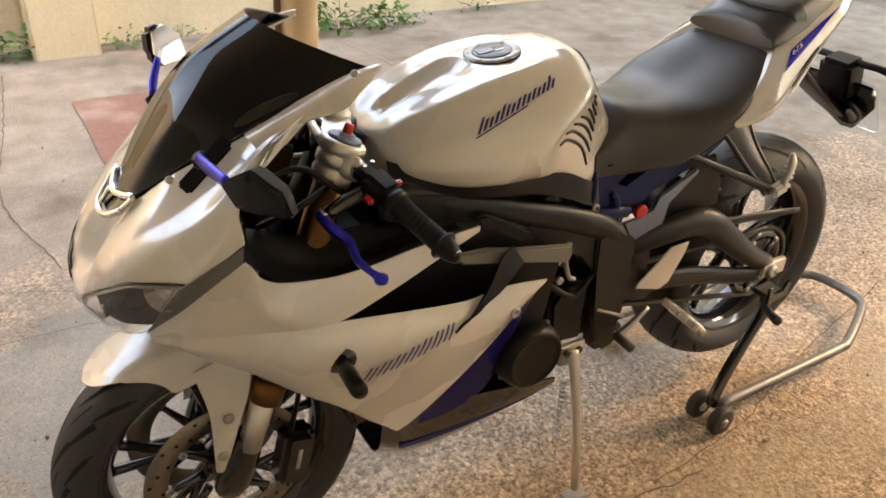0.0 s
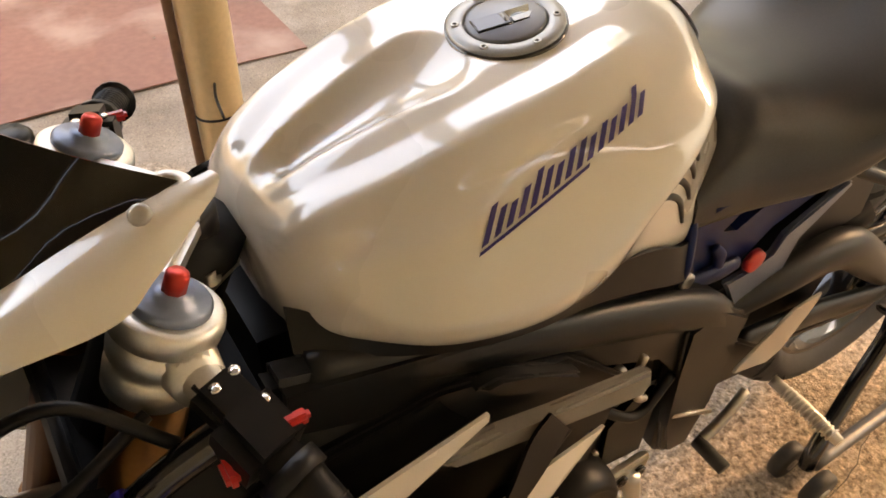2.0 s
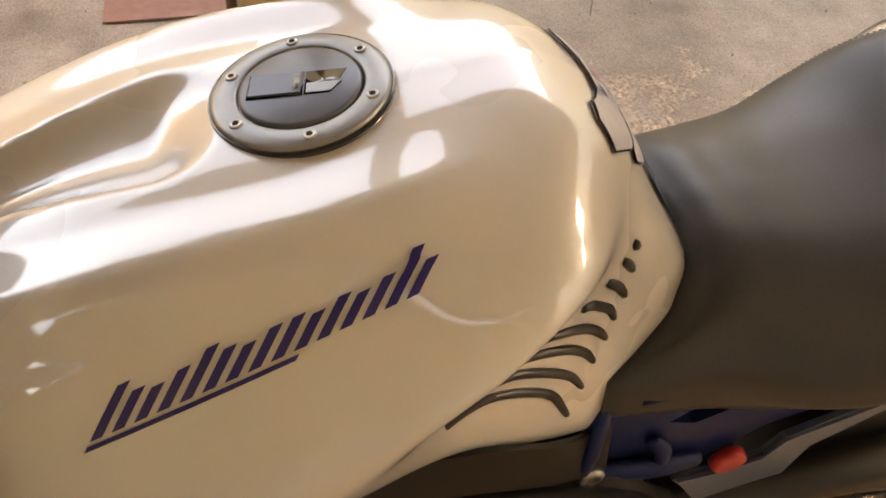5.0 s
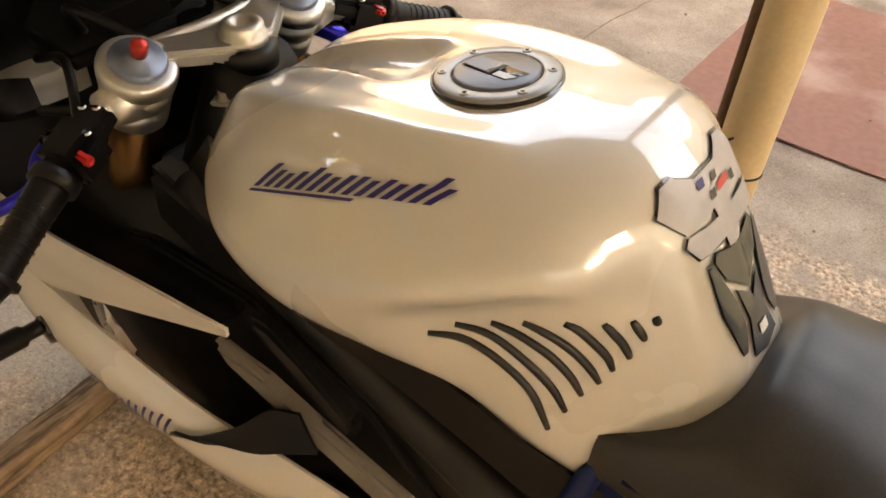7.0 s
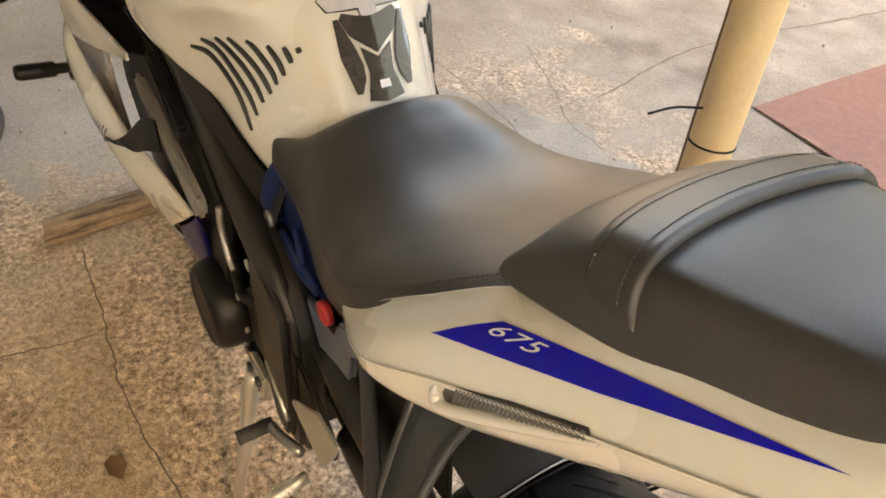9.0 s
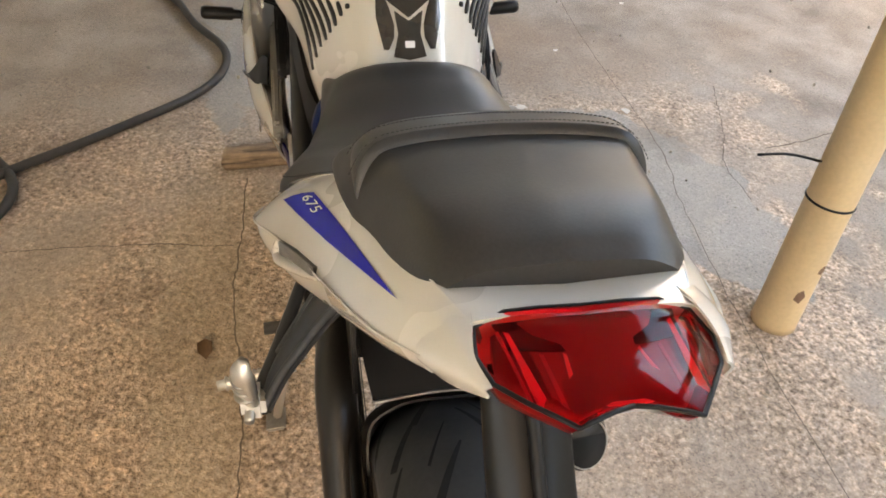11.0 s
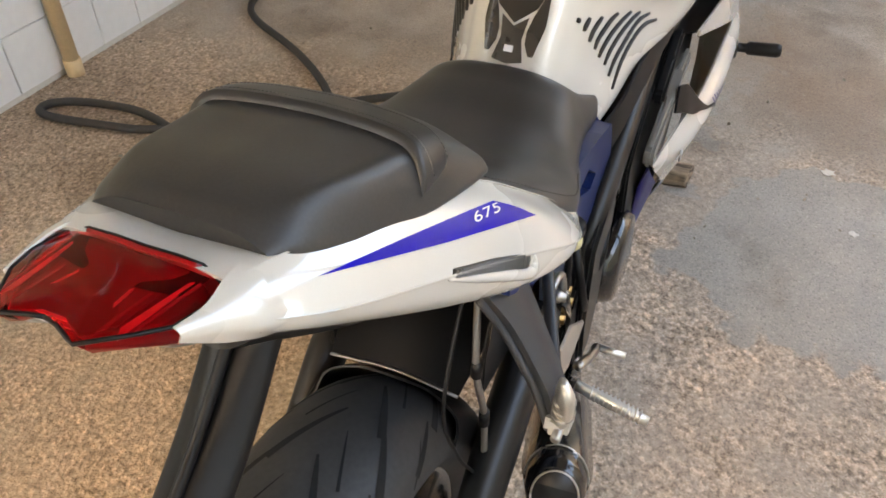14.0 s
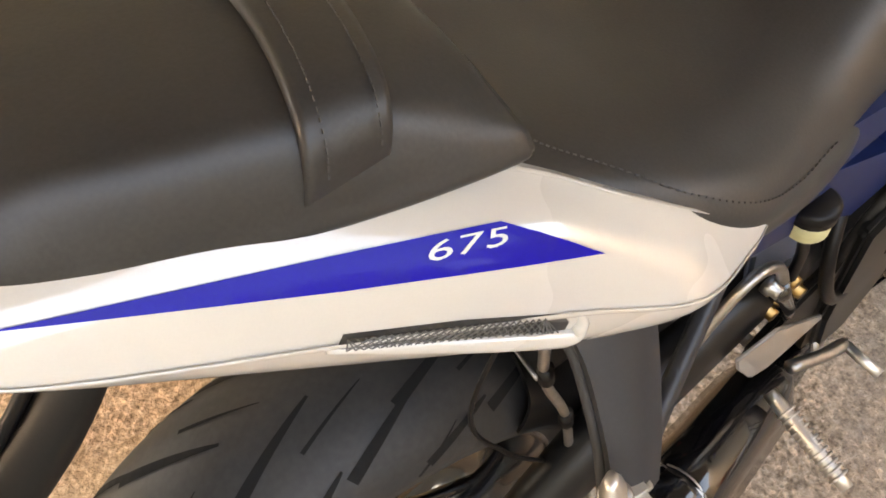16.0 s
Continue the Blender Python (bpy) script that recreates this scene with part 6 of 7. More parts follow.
        outline = [(-.034, -.030), (.020, -.034), (.036, -.010), (.030, .032), (.002, .040), (-.026, .018)]
        part("mirror_shell", slab(bmesh.new(), outline, .030, m4 @ pose(0, 0, .003), .008), plastic, mirror)
        part("mirror_glass", slab(bmesh.new(), [(a * .9, b * .9) for a, b in outline], .002, m4 @ pose(0, 0, -.001), 0), chrome, mirror, "mirror glass", smooth=0)

yoke = bmesh.new()
slab(yoke, [(1.165, .085), (1.130, .088), (1.085, .030), (1.085, -.030), (1.130, -.088), (1.165, -.085), (1.150, -.055), (1.128, -.020), (1.128, .020), (1.150, .055)], .018, Matrix.Translation((0, 0, .905)), .005)
top_yoke = part("top_yoke", yoke, silver, bike, "cast aluminium top yoke")
part("yoke_brace", tube(bmesh.new(), [(1.160, .080, .916), (1.150, .0, .918), (1.160, -.080, .916)], .008, 8, 12), silver, top_yoke)
part("stem_nut", lathe(bmesh.new(), [(.025, .0), (.025, .012), (.022, .014), (.022, .022), (.019, .025), (.011, .025), (.010, .016), (.001, .016)], Matrix.Translation((1.100, 0, .912)), 28), silver, top_yoke)
part("stem_collar", lathe(bmesh.new(), [(.034, -.02), (.034, 0), (.028, .004)], Matrix.Translation((1.100, 0, .912)), 28), frame_grey, top_yoke)
part("ignition_lock", lathe(bmesh.new(), [(.022, -.03), (.022, .012), (.014, .016), (.001, .014)], Matrix.Translation((1.172, 0, .905)), 20), gloss_black, top_yoke)
part("lower_yoke", box(bmesh.new(), (.06, .26, .035), pose(1.215, 0, .71, 0, -23, 0), .01), frame_grey, bike)
part("steering_head", tube(bmesh.new(), [(1.085, 0, .90), (1.20, 0, .68)], .045, 16), plastic, bike)
dash = part("instrument_panel", slab(bmesh.new(), [(-.095, -.045), (.095, -.045), (.115, .01), (.07, .05), (-.07, .05), (-.115, .01)], .03, Matrix.Translation((1.330, 0, .865)) @ pose(0, 0, 0, 0, 0, -90) @ pose(0, 0, 0, 35, 0, 0), .008), plastic, bike, "black instrument panel with a bright bezel")
part("dash_bezel", slab(bmesh.new(), [(-.050, -.032), (.050, -.032), (.062, .010), (.040, .034), (-.040, .034), (-.062, .010)], .004, Matrix.Translation((1.330, 0, .865)) @ pose(0, 0, 0, 0, 0, -90) @ pose(0, 0, .030, 35, 0, 0), .002), silver, dash)
part("dash_glass", slab(bmesh.new(), [(-.040, -.025), (.040, -.025), (.050, .008), (.034, .028), (-.034, .028), (-.050, .008)], .002, Matrix.Translation((1.330, 0, .866)) @ pose(0, 0, 0, 0, 0, -90) @ pose(0, 0, .0345, 35, 0, 0), .001), gloss_black, dash)
part("cowl_lining", skin([[(1.350, .215, .835), (1.345, .195, .90), (1.27, .16, .97)], [(1.44, .10, .80), (1.40, .09, .86), (1.33, .09, .96)], [(1.47, 0, .78), (1.43, 0, .83), (1.36, 0, .93)], [(1.44, -.10, .80), (1.40, -.09, .86), (1.33, -.09, .96)], [(1.350, -.215, .835), (1.345, -.195, .90), (1.27, -.16, .97)]], 20, 10), plastic, bike, "black lining of the cowl", solid=0.003)
part("cowl_floor", skin([[(1.35, .22, .80), (1.25, .15, .72)], [(1.48, .10, .71), (1.30, .08, .66)], [(1.50, 0, .69), (1.30, 0, .65)], [(1.48, -.10, .71), (1.30, -.08, .66)], [(1.35, -.22, .80), (1.25, -.15, .72)]], 14, 6), plastic, bike, solid=0.003)
for pts in ([(1.20, .05, .90), (1.26, .09, .93), (1.30, .06, .88)], [(1.17, .14, .87), (1.24, .16, .85), (1.28, .10, .80)], [(1.18, -.1, .88), (1.25, -.06, .90), (1.31, -.05, .86)], [(1.16, .165, .86), (1.22, .13, .90), (1.30, .12, .87)]):
    part("cable", tube(bmesh.new(), pts, .005, 8, 18), plastic, bike)
part("reservoir", lathe(bmesh.new(), [(.018, 0), (.020, .004), (.020, .034), (.016, .038), (.001, .038)], Matrix.Translation((1.185, -.165, .875)), 18), plastic, bike)

# front mudguard
rows = []
for deg0 in np.linspace(50, 128, 12):
    f0 = min(1.0, (deg0 - 50) / 22)
    k0 = 1 - f0
    half = []
    for y, r in ((0, .315), (.030, .314), (.056, .309), (.074 - .011 * k0, .288 + .016 * k0), (.084 - .019 * k0, .238 + .062 * k0)):
        a = radians(deg0 + 13 * k0 * (y / .07) ** 2)
        half.append((FRONT[0] + r * math.cos(a), y, FRONT[1] + r * math.sin(a)))
    rows.append(half)
guard_bm = skin(rows, 30, 20, True)
guard = part("front_mudguard", guard_bm, white, bike, "white front mudguard", solid=0.004)
for bm, s in both(lambda: skin([
        [(1.405, .083, .545), (1.390, .097, .465), (1.391, .107, .400), (1.393, .108, .335)],
        [(1.360, .090, .560), (1.352, .104, .480), (1.376, .112, .400), (1.385, .112, .333)],
        [(1.312, .086, .560), (1.316, .104, .505), (1.348, .110, .415), (1.374, .110, .335)]], 10, 20)):
    leg = part("mudguard_leg", bm, white, guard, solid=0.004)
    for p in ((1.361, .110, .449), (1.378, .113, .372)):
        part("mudguard_bolt", lathe(bmesh.new(), [(.010, 0), (.010, .003), (.005, .004), (.001, .003)], Matrix.Translation((p[0], s * p[1], p[2])) @ pose(0, 0, 0, -90 * s, 0, 0), 14), steel, leg)


# ---- things in the yard ----
post_mat = grained(material("cream_post_paint", (0.62, 0.48, 0.28), 0.55), (0.64, 0.47, 0.27), 0.10, 90, (0.45, 0.65), 0.1, 0.001, 5)
rust_mat = grained(material("rusty_brown_pipe", (0.2, 0.11, 0.06), 0.8), (0.20, 0.11, 0.065), 0.3, 80, (0.65, 0.9), 0.2, 0.001, 8)
post = thing("post", (.785, -.955, 0), "cream painted round post with rust scars", "post")
part("shaft", lathe(bmesh.new(), [(.054, 0), (.053, .02), (.051, .30), (.051, 2.86)], Matrix.Translation((.785, -.955, 0)), 40), post_mat, post)
part("tie_wire", lathe(bmesh.new(), [(.0505, -.003), (.054, -.002), (.054, .002), (.0505, .003)], Matrix.Translation((.785, -.955, .37)) @ pose(0, 0, 0, 6, 4, 0), 40, True), plastic, post, "black wire tied round the post")
part("wire_end", tube(bmesh.new(), [(.80, -.905, .462), (.82, -.84, .470), (.83, -.775, .466)], .003, 6, 10), plastic, post)
for a, z, w in ((200, .20, .02), (170, .12, .03), (230, .16, .014), (300, .24, .016)):
    bm = bmesh.new()
    vs = [bm.verts.new((.785 + .0535 * math.cos(radians(a + da)), -.955 + .0535 * math.sin(radians(a + da)), z + dz)) for da, dz in ((-12, 0), (6, -w * .4), (16, w * .3), (4, w), (-8, w * .7))]
    bm.faces.new(vs)
    part("rust_scar", bm, rust_mat, post, smooth=0)
pipe = tagged(part("thin_pipe", tube(bmesh.new(), [(.847, -.960, 0), (.847, -.960, 2.86)], .010, 12), rust_mat), "thin rusty pipe standing beside the post", "pipe")

sheet_mat = grained(material("faded_red_sheet", (0.26, 0.13, 0.10), 0.7), (0.24, 0.12, 0.095), 0.22, 40, (0.55, 0.8), 0.15, 0.001, 3)
pale = tex(sheet_mat, "Noise", 2.4, 5)
bsdf = sheet_mat.node_tree.nodes["Principled BSDF"]
old = bsdf.inputs["Base Color"].links[0].from_socket
plug(sheet_mat, "Base Color", mix(sheet_mat, ramp(sheet_mat, pale.outputs["Fac"], [(0.52, (0, 0, 0)), (0.66, (0.7, 0.7, 0.7))]), old, (0.42, 0.31, 0.26)))
bm = bmesh.new()
g = np.zeros((24, 24, 3))
for i, u in enumerate(np.linspace(0, 1, 24)):
    for j, v in enumerate(np.linspace(0, 1, 24)):
        x, y = .24 + .985 * u, -1.745 - 1.12 * v
        g[i, j] = x + .012 * noise.noise((y * 3, 1, 0)), y + .012 * noise.noise((x * 3, 4, 0)), .006 + .004 * noise.noise((x * 2, y * 2, 5))
add_grid(bm, g)
tagged(part("floor_sheet", bm, sheet_mat, solid=0.005), "faded reddish-brown sheet lying on the concrete", "sheet")

wood_mat = grained(material("weathered_wood", (0.2, 0.14, 0.09), 0.85), (0.27, 0.20, 0.14), 0.3, 60, (0.75, 0.95), 0.4, 0.002, 10)
streak = tex(wood_mat, "Noise", 60, 6)
stretch = wood_mat.node_tree.nodes.new("ShaderNodeMapping")
stretch.inputs["Scale"].default_value = (1.0, 0.06, 1.0)
wood_mat.node_tree.links.new(streak.inputs["Vector"].links[0].from_socket, stretch.inputs["Vector"])
wood_mat.node_tree.links.new(stretch.outputs["Vector"], streak.inputs["Vector"])
grain_base = wood_mat.node_tree.nodes["Principled BSDF"].inputs["Base Color"].links[0].from_socket
plug(wood_mat, "Base Color", mix(wood_mat, 0.9, grain_base, ramp(wood_mat, streak.outputs["Fac"], [(0.36, (0.18, 0.16, 0.15)), (0.47, (0.85, 0.82, 0.78)), (0.66, (1.35, 1.3, 1.22))]), "MULTIPLY"))
plug(wood_mat, "Normal", bump(wood_mat, streak.outputs["Fac"], 0.8, 0.004))
bm = bmesh.new()
sections = np.zeros((60, 12, 3))
for i, u in enumerate(np.linspace(-.29, .29, 60)):
    for k, (x, z) in enumerate(((-.031, 0), (-.031, .015), (-.031, .032), (-.027, .044), (-.010, .046), (.010, .045), (.027, .044), (.031, .034), (.031, .016), (.031, 0), (.012, 0), (-.012, 0))):
        q = Vector((x * 30, u * 14, z * 30))
        worn = 0.005 * noise.noise(q) + 0.003 * noise.noise(q * 2.7)
        sections[i, k] = 1.585 + x * (1 + worn * 14) - u * 0.07, .09 + u + (0.012 * noise.noise((x * 60, z * 60, 1.5)) if i in (0, 59) else 0), max(0.0005, z + (worn if z > .01 else 0))
ends = add_grid(bm, sections, ring=True)
bm.faces.new(ends[0][::-1]), bm.faces.new(ends[-1])
tagged(part("plank", bm, wood_mat), "weathered wooden batten lying before the front wheel", "plank")

# paddock stand
bench = thing("paddock_stand", (-.1, 0, 0), "grey tubular paddock stand under the rear wheel", "paddock stand")
stand_mat = grained(material("worn_grey_tube", (0.12, 0.12, 0.12), 0.35, 0.8), (0.16, 0.155, 0.15), 0.3, 60, (0.28, 0.45), 0.05, 0.0005)
part("frame_tube", tube(bmesh.new(), [(.14, .215, .052), (-.10, .213, .052), (-.36, .210, .052), (-.43, .200, .052), (-.62, .115, .052), (-.665, .07, .052), (-.675, 0, .052), (-.665, -.07, .052), (-.62, -.115, .052), (-.43, -.200, .052), (-.36, -.210, .052), (-.10, -.213, .052), (.14, -.215, .052)], .0145, 12, 70), stand_mat, bench)
for s in (1, -1):
    up = part("upright", tube(bmesh.new(), [(.162, s * .213, .060), (.145, s * .205, .105), (.05, s * .178, .195), (-.020, s * .160, .255), (-.035, s * .150, .300)], .0155, 12, 20), gloss_black, bench)
    part("support_pad", box(bmesh.new(), (.07, .05, .014), pose(-.035, s * .148, .318), .004), rubber, bench)
    part("hook", slab(bmesh.new(), [(-.075, .31), (.0, .30), (.005, .35), (-.012, .35), (-.015, .325), (-.055, .33), (-.06, .355), (-.075, .355)], .008, (at_side(.172) if s > 0 else Matrix.Diagonal((1, -1, 1, 1)) @ at_side(.172)), .002), gloss_black, bench)
    part("handle_peg", tube(bmesh.new(), [(-.012, s * .165, .288), (.035, s * .215, .310), (.075, s * .262, .330)], [.010, .011, .012], 10, 8), rubber, bench)
    for y in (.178, .250):
        wm = Matrix.Translation((.165, s * y, .040)) @ pose(0, 0, 0, 90, 0, 0)
        w = part("castor", lathe(bmesh.new(), [(.012, -.014), (.034, -.014), (.0395, -.009), (.0395, .009), (.034, .014), (.012, .014), (.010, .010), (.003, .010)], wm, 24), rubber, bench, "black rubber castor")
        part("hub", lathe(bmesh.new(), [(.013, -.017), (.013, .017), (.006, .018), (.001, .017)], wm, 14), steel, w)

drain = thing("drain_pipe", (1.41, 1.925, 0), "cream plastic drain pipe down the tiled wall", "pipe")
part("pipe_run", tube(bmesh.new(), [(1.41, 1.925, .0), (1.41, 1.925, 2.86)], .027, 20), post_mat, drain)
part("pipe_socket", tube(bmesh.new(), [(1.41, 1.925, .0), (1.41, 1.925, .06)], .031, 20), post_mat, drain)

# hoses
hose_mat = grained(material("black_hose", (0.03, 0.03, 0.03), 0.6), (0.030, 0.028, 0.026), 0.3, 60, (0.5, 0.7), 0)
teal_mat = grained(material("teal_hose", (0.08, 0.28, 0.30), 0.5), (0.08, 0.27, 0.30), 0.15, 60, (0.4, 0.6), 0)


def laid(pts, r):
    p = spline(pts, 140)
    return [(x, y, r + 0.001 + (0.006 * max(0, noise.noise((x * 3, y * 3, 2))))) for x, y in p]


tagged(part("hose", tube(bmesh.new(), laid([(2.28, 1.70), (2.12, 1.66), (2.0, 1.55), (1.83, 1.26), (1.62, 1.01), (1.45, .93), (1.29, .99), (1.215, 1.14), (1.212, 1.26), (1.235, 1.37), (1.262, 1.457), (1.276, 1.563), (1.251, 1.734), (1.201, 1.830), (1.148, 1.828), (1.138, 1.747), (1.165, 1.569), (1.20, 1.42), (1.315, 1.25), (1.54, .990), (1.745, .720), (1.985, .457), (2.22, .40), (2.468, .524), (2.66, .60), (2.83, .70), (3.0, .69), (3.3, .62), (3.6, .55)], .014), .014, 10), hose_mat), "long black rubber hose looped on the concrete past the front wheel", "hose")
tagged(part("hose", tube(bmesh.new(), laid([(3.35, 1.92), (3.15, 1.72), (2.95, 1.52), (2.98, 1.30), (3.10, 1.12), (3.27, .90), (3.5, .72), (3.8, .6)], .012), .012, 10), hose_mat), "black hose lying behind the containers", "hose")
tagged(part("thin_hose", tube(bmesh.new(), laid([(2.32, 1.53), (2.36, 1.46), (2.48, 1.42), (2.75, 1.46), (2.99, 1.57), (3.2, 1.72), (3.4, 1.85)], .009), .009, 8), teal_mat), "thin teal hose on the concrete", "hose")

# bucket
bucket_mat = grained(material("black_bucket", (0.03, 0.03, 0.032), 0.5), (0.030, 0.030, 0.032), 0.25, 50, (0.4, 0.6), 0)
bucket = thing("bucket", (2.44, 1.70, 0), "black plastic builder's bucket", "bucket")
bkm = Matrix.Translation((2.44, 1.70, 0))
part("pail", lathe(bmesh.new(), [(.001, .002), (.118, .002), (.122, .008), (.148, .29), (.154, .29), (.156, .305), (.148, .308), (.144, .30), (.118, .012), (.001, .010)], bkm, 40), bucket_mat, bucket)
for z in (.245, .268):
    part("rim_band", lathe(bmesh.new(), [(.143, z - .004), (.151, z - .003), (.151, z + .003), (.144, z + .004)], bkm, 40, True), bucket_mat, bucket)
part("handle", tube(bmesh.new(), [(2.44, 1.70 + .153, .262), (2.36, 1.70 + .12, .18), (2.31, 1.70, .145), (2.36, 1.70 - .12, .18), (2.44, 1.70 - .153, .262)], .004, 8, 30), steel, bucket)

# containers
jug_mat = grained(material("white_jug", (0.75, 0.77, 0.78), 0.45), (0.70, 0.74, 0.76), 0.05, 40, (0.35, 0.5), 0)
yellow_mat = grained(material("yellow_jug", (0.68, 0.62, 0.22), 0.5), (0.66, 0.60, 0.24), 0.08, 40, (0.4, 0.55), 0)


def jug(name, x, y, w, d, h, mat, label, turn):
    t = thing(name, (x, y, 0), label, "container")
    m = Matrix.Translation((x, y, 0)) @ pose(0, 0, 0, 0, 0, turn)
    part("tank_body", box(bmesh.new(), (w, d, h), m @ pose(0, 0, h / 2 + .001), .035), mat, t)
    part("neck", lathe(bmesh.new(), [(.028, 0), (.028, .035), (.022, .040)], m @ pose(w * .28, 0, h - .004), 20), mat, t)
    part("cap", lathe(bmesh.new(), [(.030, .02), (.030, .045), (.026, .050), (.001, .050)], m @ pose(w * .28, 0, h - .004), 20), red_plastic, t, "red screw cap")
    part("handle", tube(bmesh.new(), [m @ Vector((w * .15, 0, h - .01)), m @ Vector((w * .08, 0, h + .05)), m @ Vector((-w * .25, 0, h + .05)), m @ Vector((-w * .34, 0, h - .01))], .014, 10, 16), mat, t)
    return t


jug("jug", 3.17, 1.72, .20, .30, .26, jug_mat, "white plastic jug with a red cap", 12)
jug("jug", 3.62, 1.60, .20, .30, .28, yellow_mat, "yellow plastic jug by the wall", -6)

navy = grained(material("paint_splashed_pail", (0.05, 0.06, 0.12), 0.55), (0.045, 0.055, 0.12), 0.3, 30, (0.45, 0.65), 0)
spl = tex(navy, "Noise", 14, 6)
plug(navy, "Base Color", mix(navy, ramp(navy, spl.outputs["Fac"], [(0.56, (0, 0, 0)), (0.60, (1, 1, 1))]), navy.node_tree.nodes["Principled BSDF"].inputs["Base Color"].links[0].from_socket, (0.5, 0.52, 0.55)))
pail = thing("paint_pail", (4.0, -1.79, 0), "navy pail splashed with pale paint", "pail")
part("drum", lathe(bmesh.new(), [(.001, .002), (.130, .002), (.134, .008), (.150, .34), (.156, .345), (.156, .36), (.146, .36), (.142, .33), (.001, .33)], Matrix.Translation((4.0, -1.79, .031)), 36), navy, pail)
part("handle", tube(bmesh.new(), [(4.0, -1.79 - .152, .345), (3.90, -1.79 - .11, .27), (3.85, -1.79, .24), (3.90, -1.79 + .11, .27), (4.0, -1.79 + .152, .345)], .004, 8, 24), steel, pail)

crate_mat = grained(material("red_crate", (0.30, 0.05, 0.03), 0.5), (0.30, 0.055, 0.035), 0.2, 40, (0.4, 0.6), 0)
crate = thing("crate", (3.38, -2.42, 0), "red plastic crate with open slats", "crate")
for sx in (-1, 1):
    for sy in (-1, 1):
        part("corner_post", box(bmesh.new(), (.035, .035, .42), pose(3.37 + sx * .26, -2.38 + sy * .19, .211), .006), crate_mat, crate)
for k in range(7):
    z = .03 + .06 * k
    for sy in (-1, 1):
        part("slat", box(bmesh.new(), (.50, .012, .034), pose(3.37, -2.38 + sy * .19, z), .003), crate_mat, crate)
    for sx in (-1, 1):
        part("slat", box(bmesh.new(), (.012, .36, .034), pose(3.37 + sx * .26, -2.38, z), .003), crate_mat, crate)
part("base", box(bmesh.new(), (.50, .36, .012), pose(3.37, -2.38, .008), .002), crate_mat, crate)

# drain grate
drain = thing("drain_grate", (2.96, .60, 0), "rusty slotted drain grate set in the concrete", "grate")
gm = Matrix.Translation((2.96, .61, 0)) @ pose(0, 0, 0, 0, 0, -8)
part("frame", slab(bmesh.new(), [(-.23, -.15), (.23, -.15), (.23, .15), (-.23, .15)], .003, gm @ pose(0, 0, .001), .001), steel, drain)
part("pit", slab(bmesh.new(), [(-.19, -.12), (.19, -.12), (.19, .12), (-.19, .12)], .0012, gm @ pose(0, 0, .0045), 0), hollow_shade, drain)
for k in range(8):
    part("bar", box(bmesh.new(), (.38, .011, .006), gm @ pose(0, -.105 + .03 * k, .009), .002), steel, drain)

# strip of pale cement before the north wall
bm = box(bmesh.new(), (.62, 2.6, .04), pose(4.11, -1.35, .010), .008)
tagged(part("cement_step", bm, cement), "pale cement step along the wall", "step", kind="structure")

# weeds at the wall foot
leaf_mat = grained(material("weed_leaf", (0.07, 0.16, 0.03), 0.6), (0.075, 0.17, 0.035), 0.4, 40, (0.5, 0.7), 0)


def weed(x, y, size, n, seed, label):
    rnd = random.Random(seed)
    t = thing("weed", (x, y, 0), label, "weed", "weeds along the wall")
    bm, st = bmesh.new(), bmesh.new()
    for k in range(n):
        a, r = rnd.uniform(0, 2 * math.pi), size * math.sqrt(rnd.random())
        tip = Vector((x + r * math.cos(a) * 1.5, y + abs(r * math.sin(a)) * .7, size * rnd.uniform(.12, .95) * (1 - .5 * r / size)))
        if k % 4 == 0:
            tube(st, [(x + .3 * (tip.x - x), y + .3 * (tip.y - y), 0), ((x + tip.x) / 2, (y + tip.y) / 2, tip.z * .7), tip], .002, 4)
        q = Euler((rnd.uniform(-.9, .9), rnd.uniform(-.9, .9), rnd.uniform(0, 6.3))).to_matrix()
        s = size * rnd.uniform(.10, .24)
        pts = [(0, 0, 0), (.35, .32, .05), (.8, .26, .02), (1.1, 0, -.12), (.8, -.26, .02), (.35, -.32, .05)]
        vs = [bm.verts.new(tip + q @ (Vector(p) * s)) for p in pts]
        mid = bm.verts.new(tip + q @ (Vector((.55, 0, -.06)) * s))
        for i in range(6):
            bm.faces.new((vs[i], vs[(i + 1) % 6], mid))
    part("leafy_stem", st, leaf_mat, t)
    part("foliage", bm, leaf_mat, t, smooth=0)


weed(-.55, -3.62, .30, 170, 1, "leafy green weed growing at the wall foot")
weed(-.95, -3.58, .16, 40, 2, "small upright green weed by the wall")
weed(1.62, -3.72, .26, 140, 3, "leafy green weed beside the wall pillar")
weed(.78, -3.74, .14, 60, 4, "low green weed by the wall pillar")
weed(.45, -3.80, .10, 30, 5, "low green weed by the wall pillar")
weed(-1.7, -3.76, .12, 40, 6, "small green weed at the wall foot")

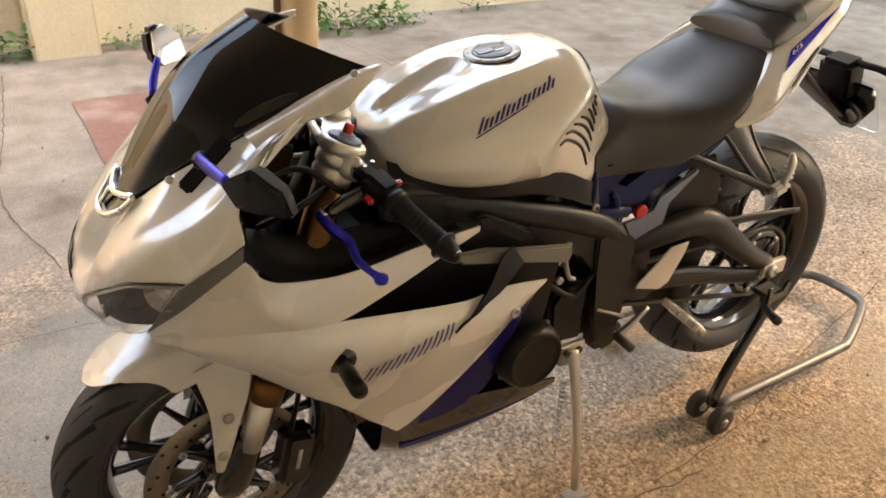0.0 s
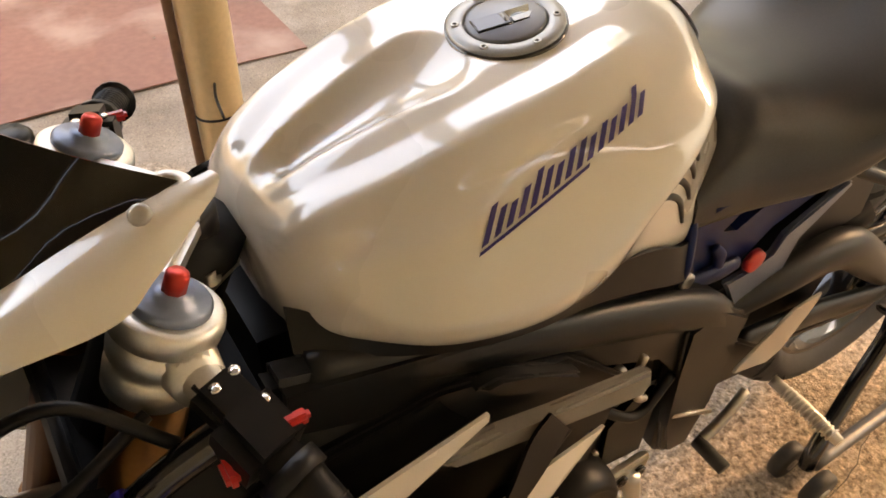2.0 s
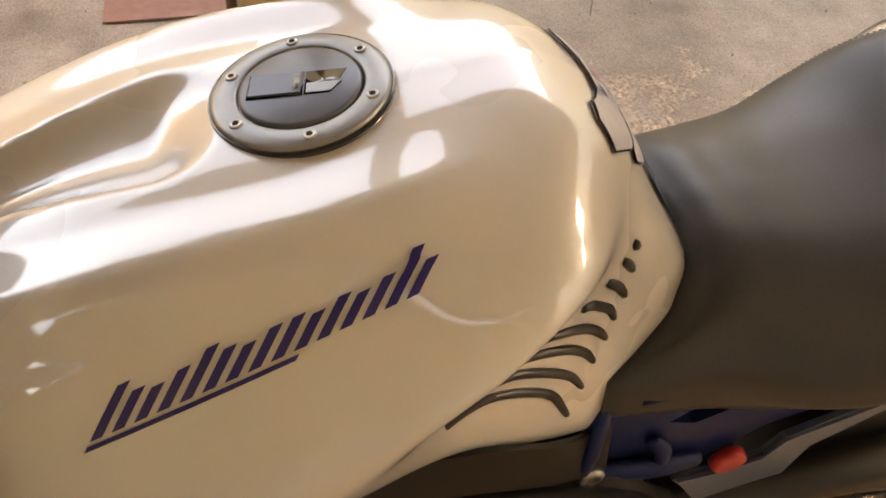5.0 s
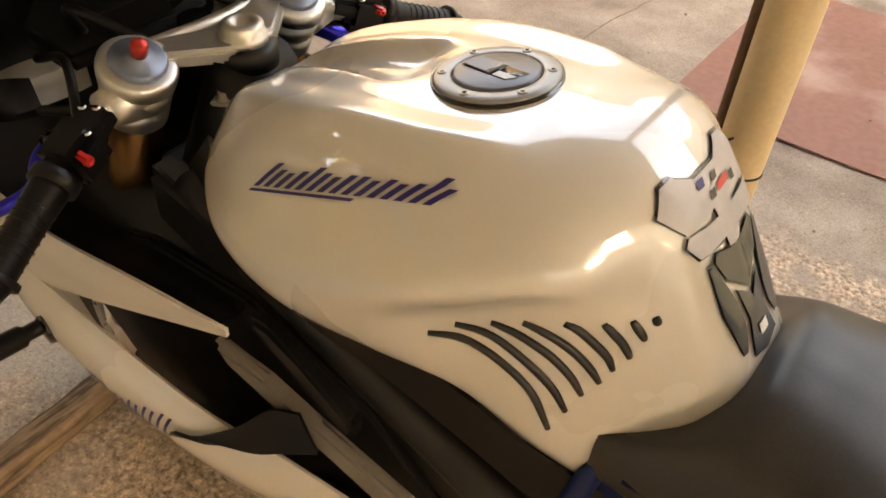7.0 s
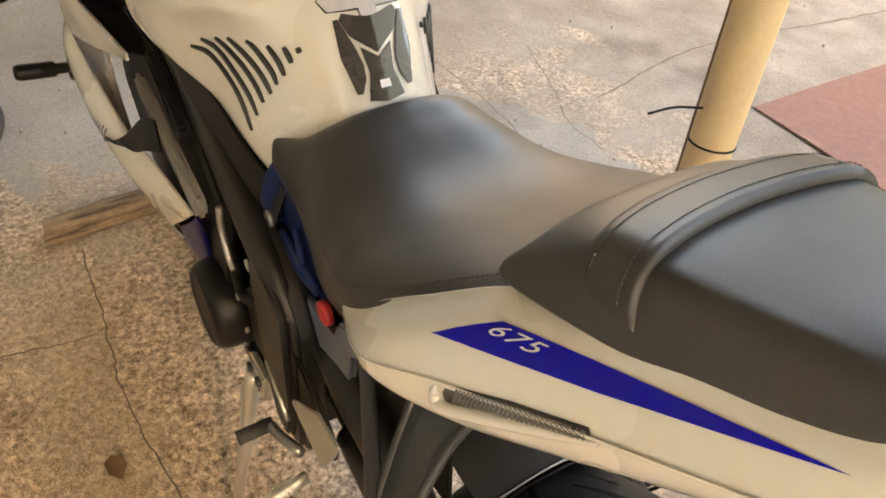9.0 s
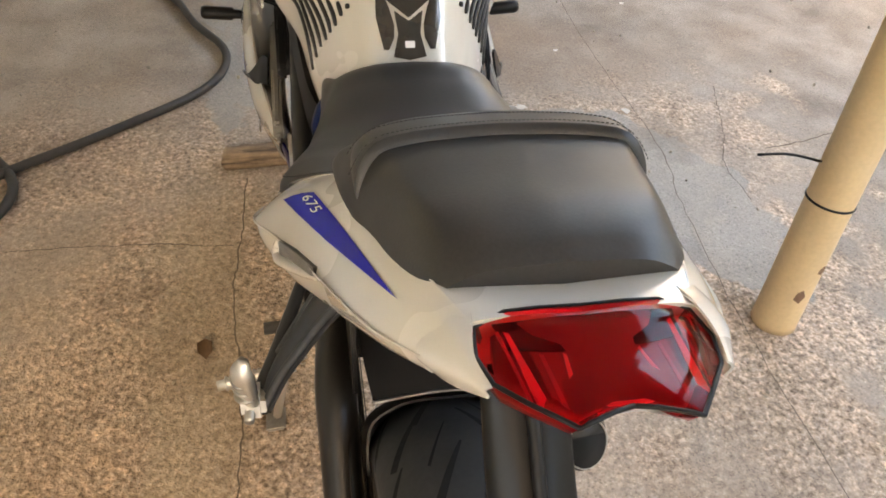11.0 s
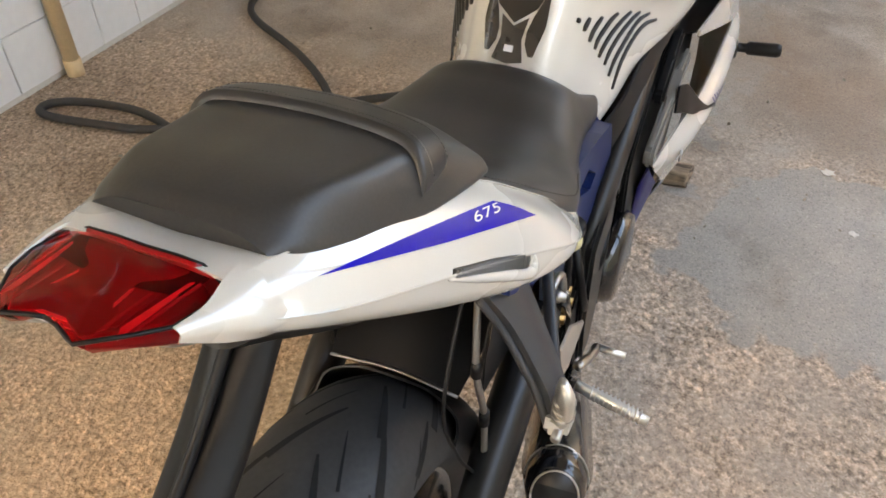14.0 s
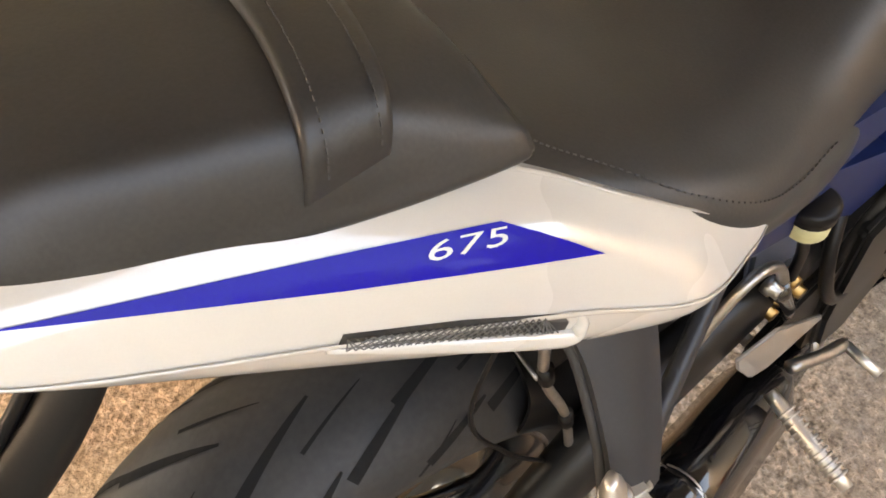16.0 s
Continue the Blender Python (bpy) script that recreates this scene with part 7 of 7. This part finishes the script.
# white paint drops on the yard
rnd = random.Random(21)
bm = bmesh.new()
for x, y, r in ((3.40, -1.43, .030), (3.40, -1.94, .034), (1.81, -.57, .020), (1.54, -.65, .012), (1.76, -.92, .016), (2.6, -1.2, .012), (2.9, -1.75, .018), (2.2, -.8, .010)):
    turn = [rnd.uniform(.55, 1.2) for k in range(14)]
    slab(bm, [(x + r * turn[k] * math.cos(2 * math.pi * k / 14), y + r * turn[k] * math.sin(2 * math.pi * k / 14)) for k in range(14)], .0012, Matrix.Translation((0, 0, .0015)), 0)
drop_mat = grained(material("dried_white_paint", (0.6, 0.57, 0.52), 0.7), (0.58, 0.55, 0.50), 0.2, 90, (0.6, 0.8), 0.1)
tagged(part("paint_drops", bm, drop_mat, smooth=0), "dried white paint drops on the concrete", "paint", kind="stuff")

# a dry leaf on the bare aggregate
leaf = bmesh.new()
vs = [leaf.verts.new((.843 + a, .395 + b, c)) for a, b, c in ((-.030, -.004, .004), (-.012, -.017, .012), (.014, -.015, .014), (.032, .002, .005), (.012, .018, .013), (-.014, .015, .011), (0, .001, .004))]
for i in range(6):
    leaf.faces.new((vs[i], vs[(i + 1) % 6], vs[6]))
dry_mat = grained(material("dry_leaf", (0.10, 0.055, 0.025), 0.8), (0.10, 0.055, 0.025), 0.4, 60, (0.7, 0.9), 0.2)
tagged(part("dry_leaf", leaf, dry_mat, solid=0.0012), "curled brown dry leaf on the concrete", "leaf")

# pebbles and litter
rnd = random.Random(8)
bm = bmesh.new()
for k in range(700):
    x, y = rnd.uniform(-1.2, 4.0), rnd.uniform(-2.6, 1.9)
    r = rnd.choice((.002, .003, .003, .004, .006))
    m = Matrix.Translation((x, y, r * .35)) @ Euler((rnd.random() * 3, rnd.random() * 3, rnd.random() * 3)).to_matrix().to_4x4() @ Matrix.Diagonal((r * rnd.uniform(.8, 1.6), r, r * .6, 1))
    bmesh.ops.create_icosphere(bm, subdivisions=1, radius=1, matrix=m)
pebble_mat = grained(material("loose_pebbles", (0.3, 0.26, 0.2), 0.9), (0.34, 0.29, 0.23), 0.4, 30, (0.8, 0.95), 0)
tagged(part("pebbles", bm, pebble_mat), "loose grit on the concrete", "grit", kind="stuff")
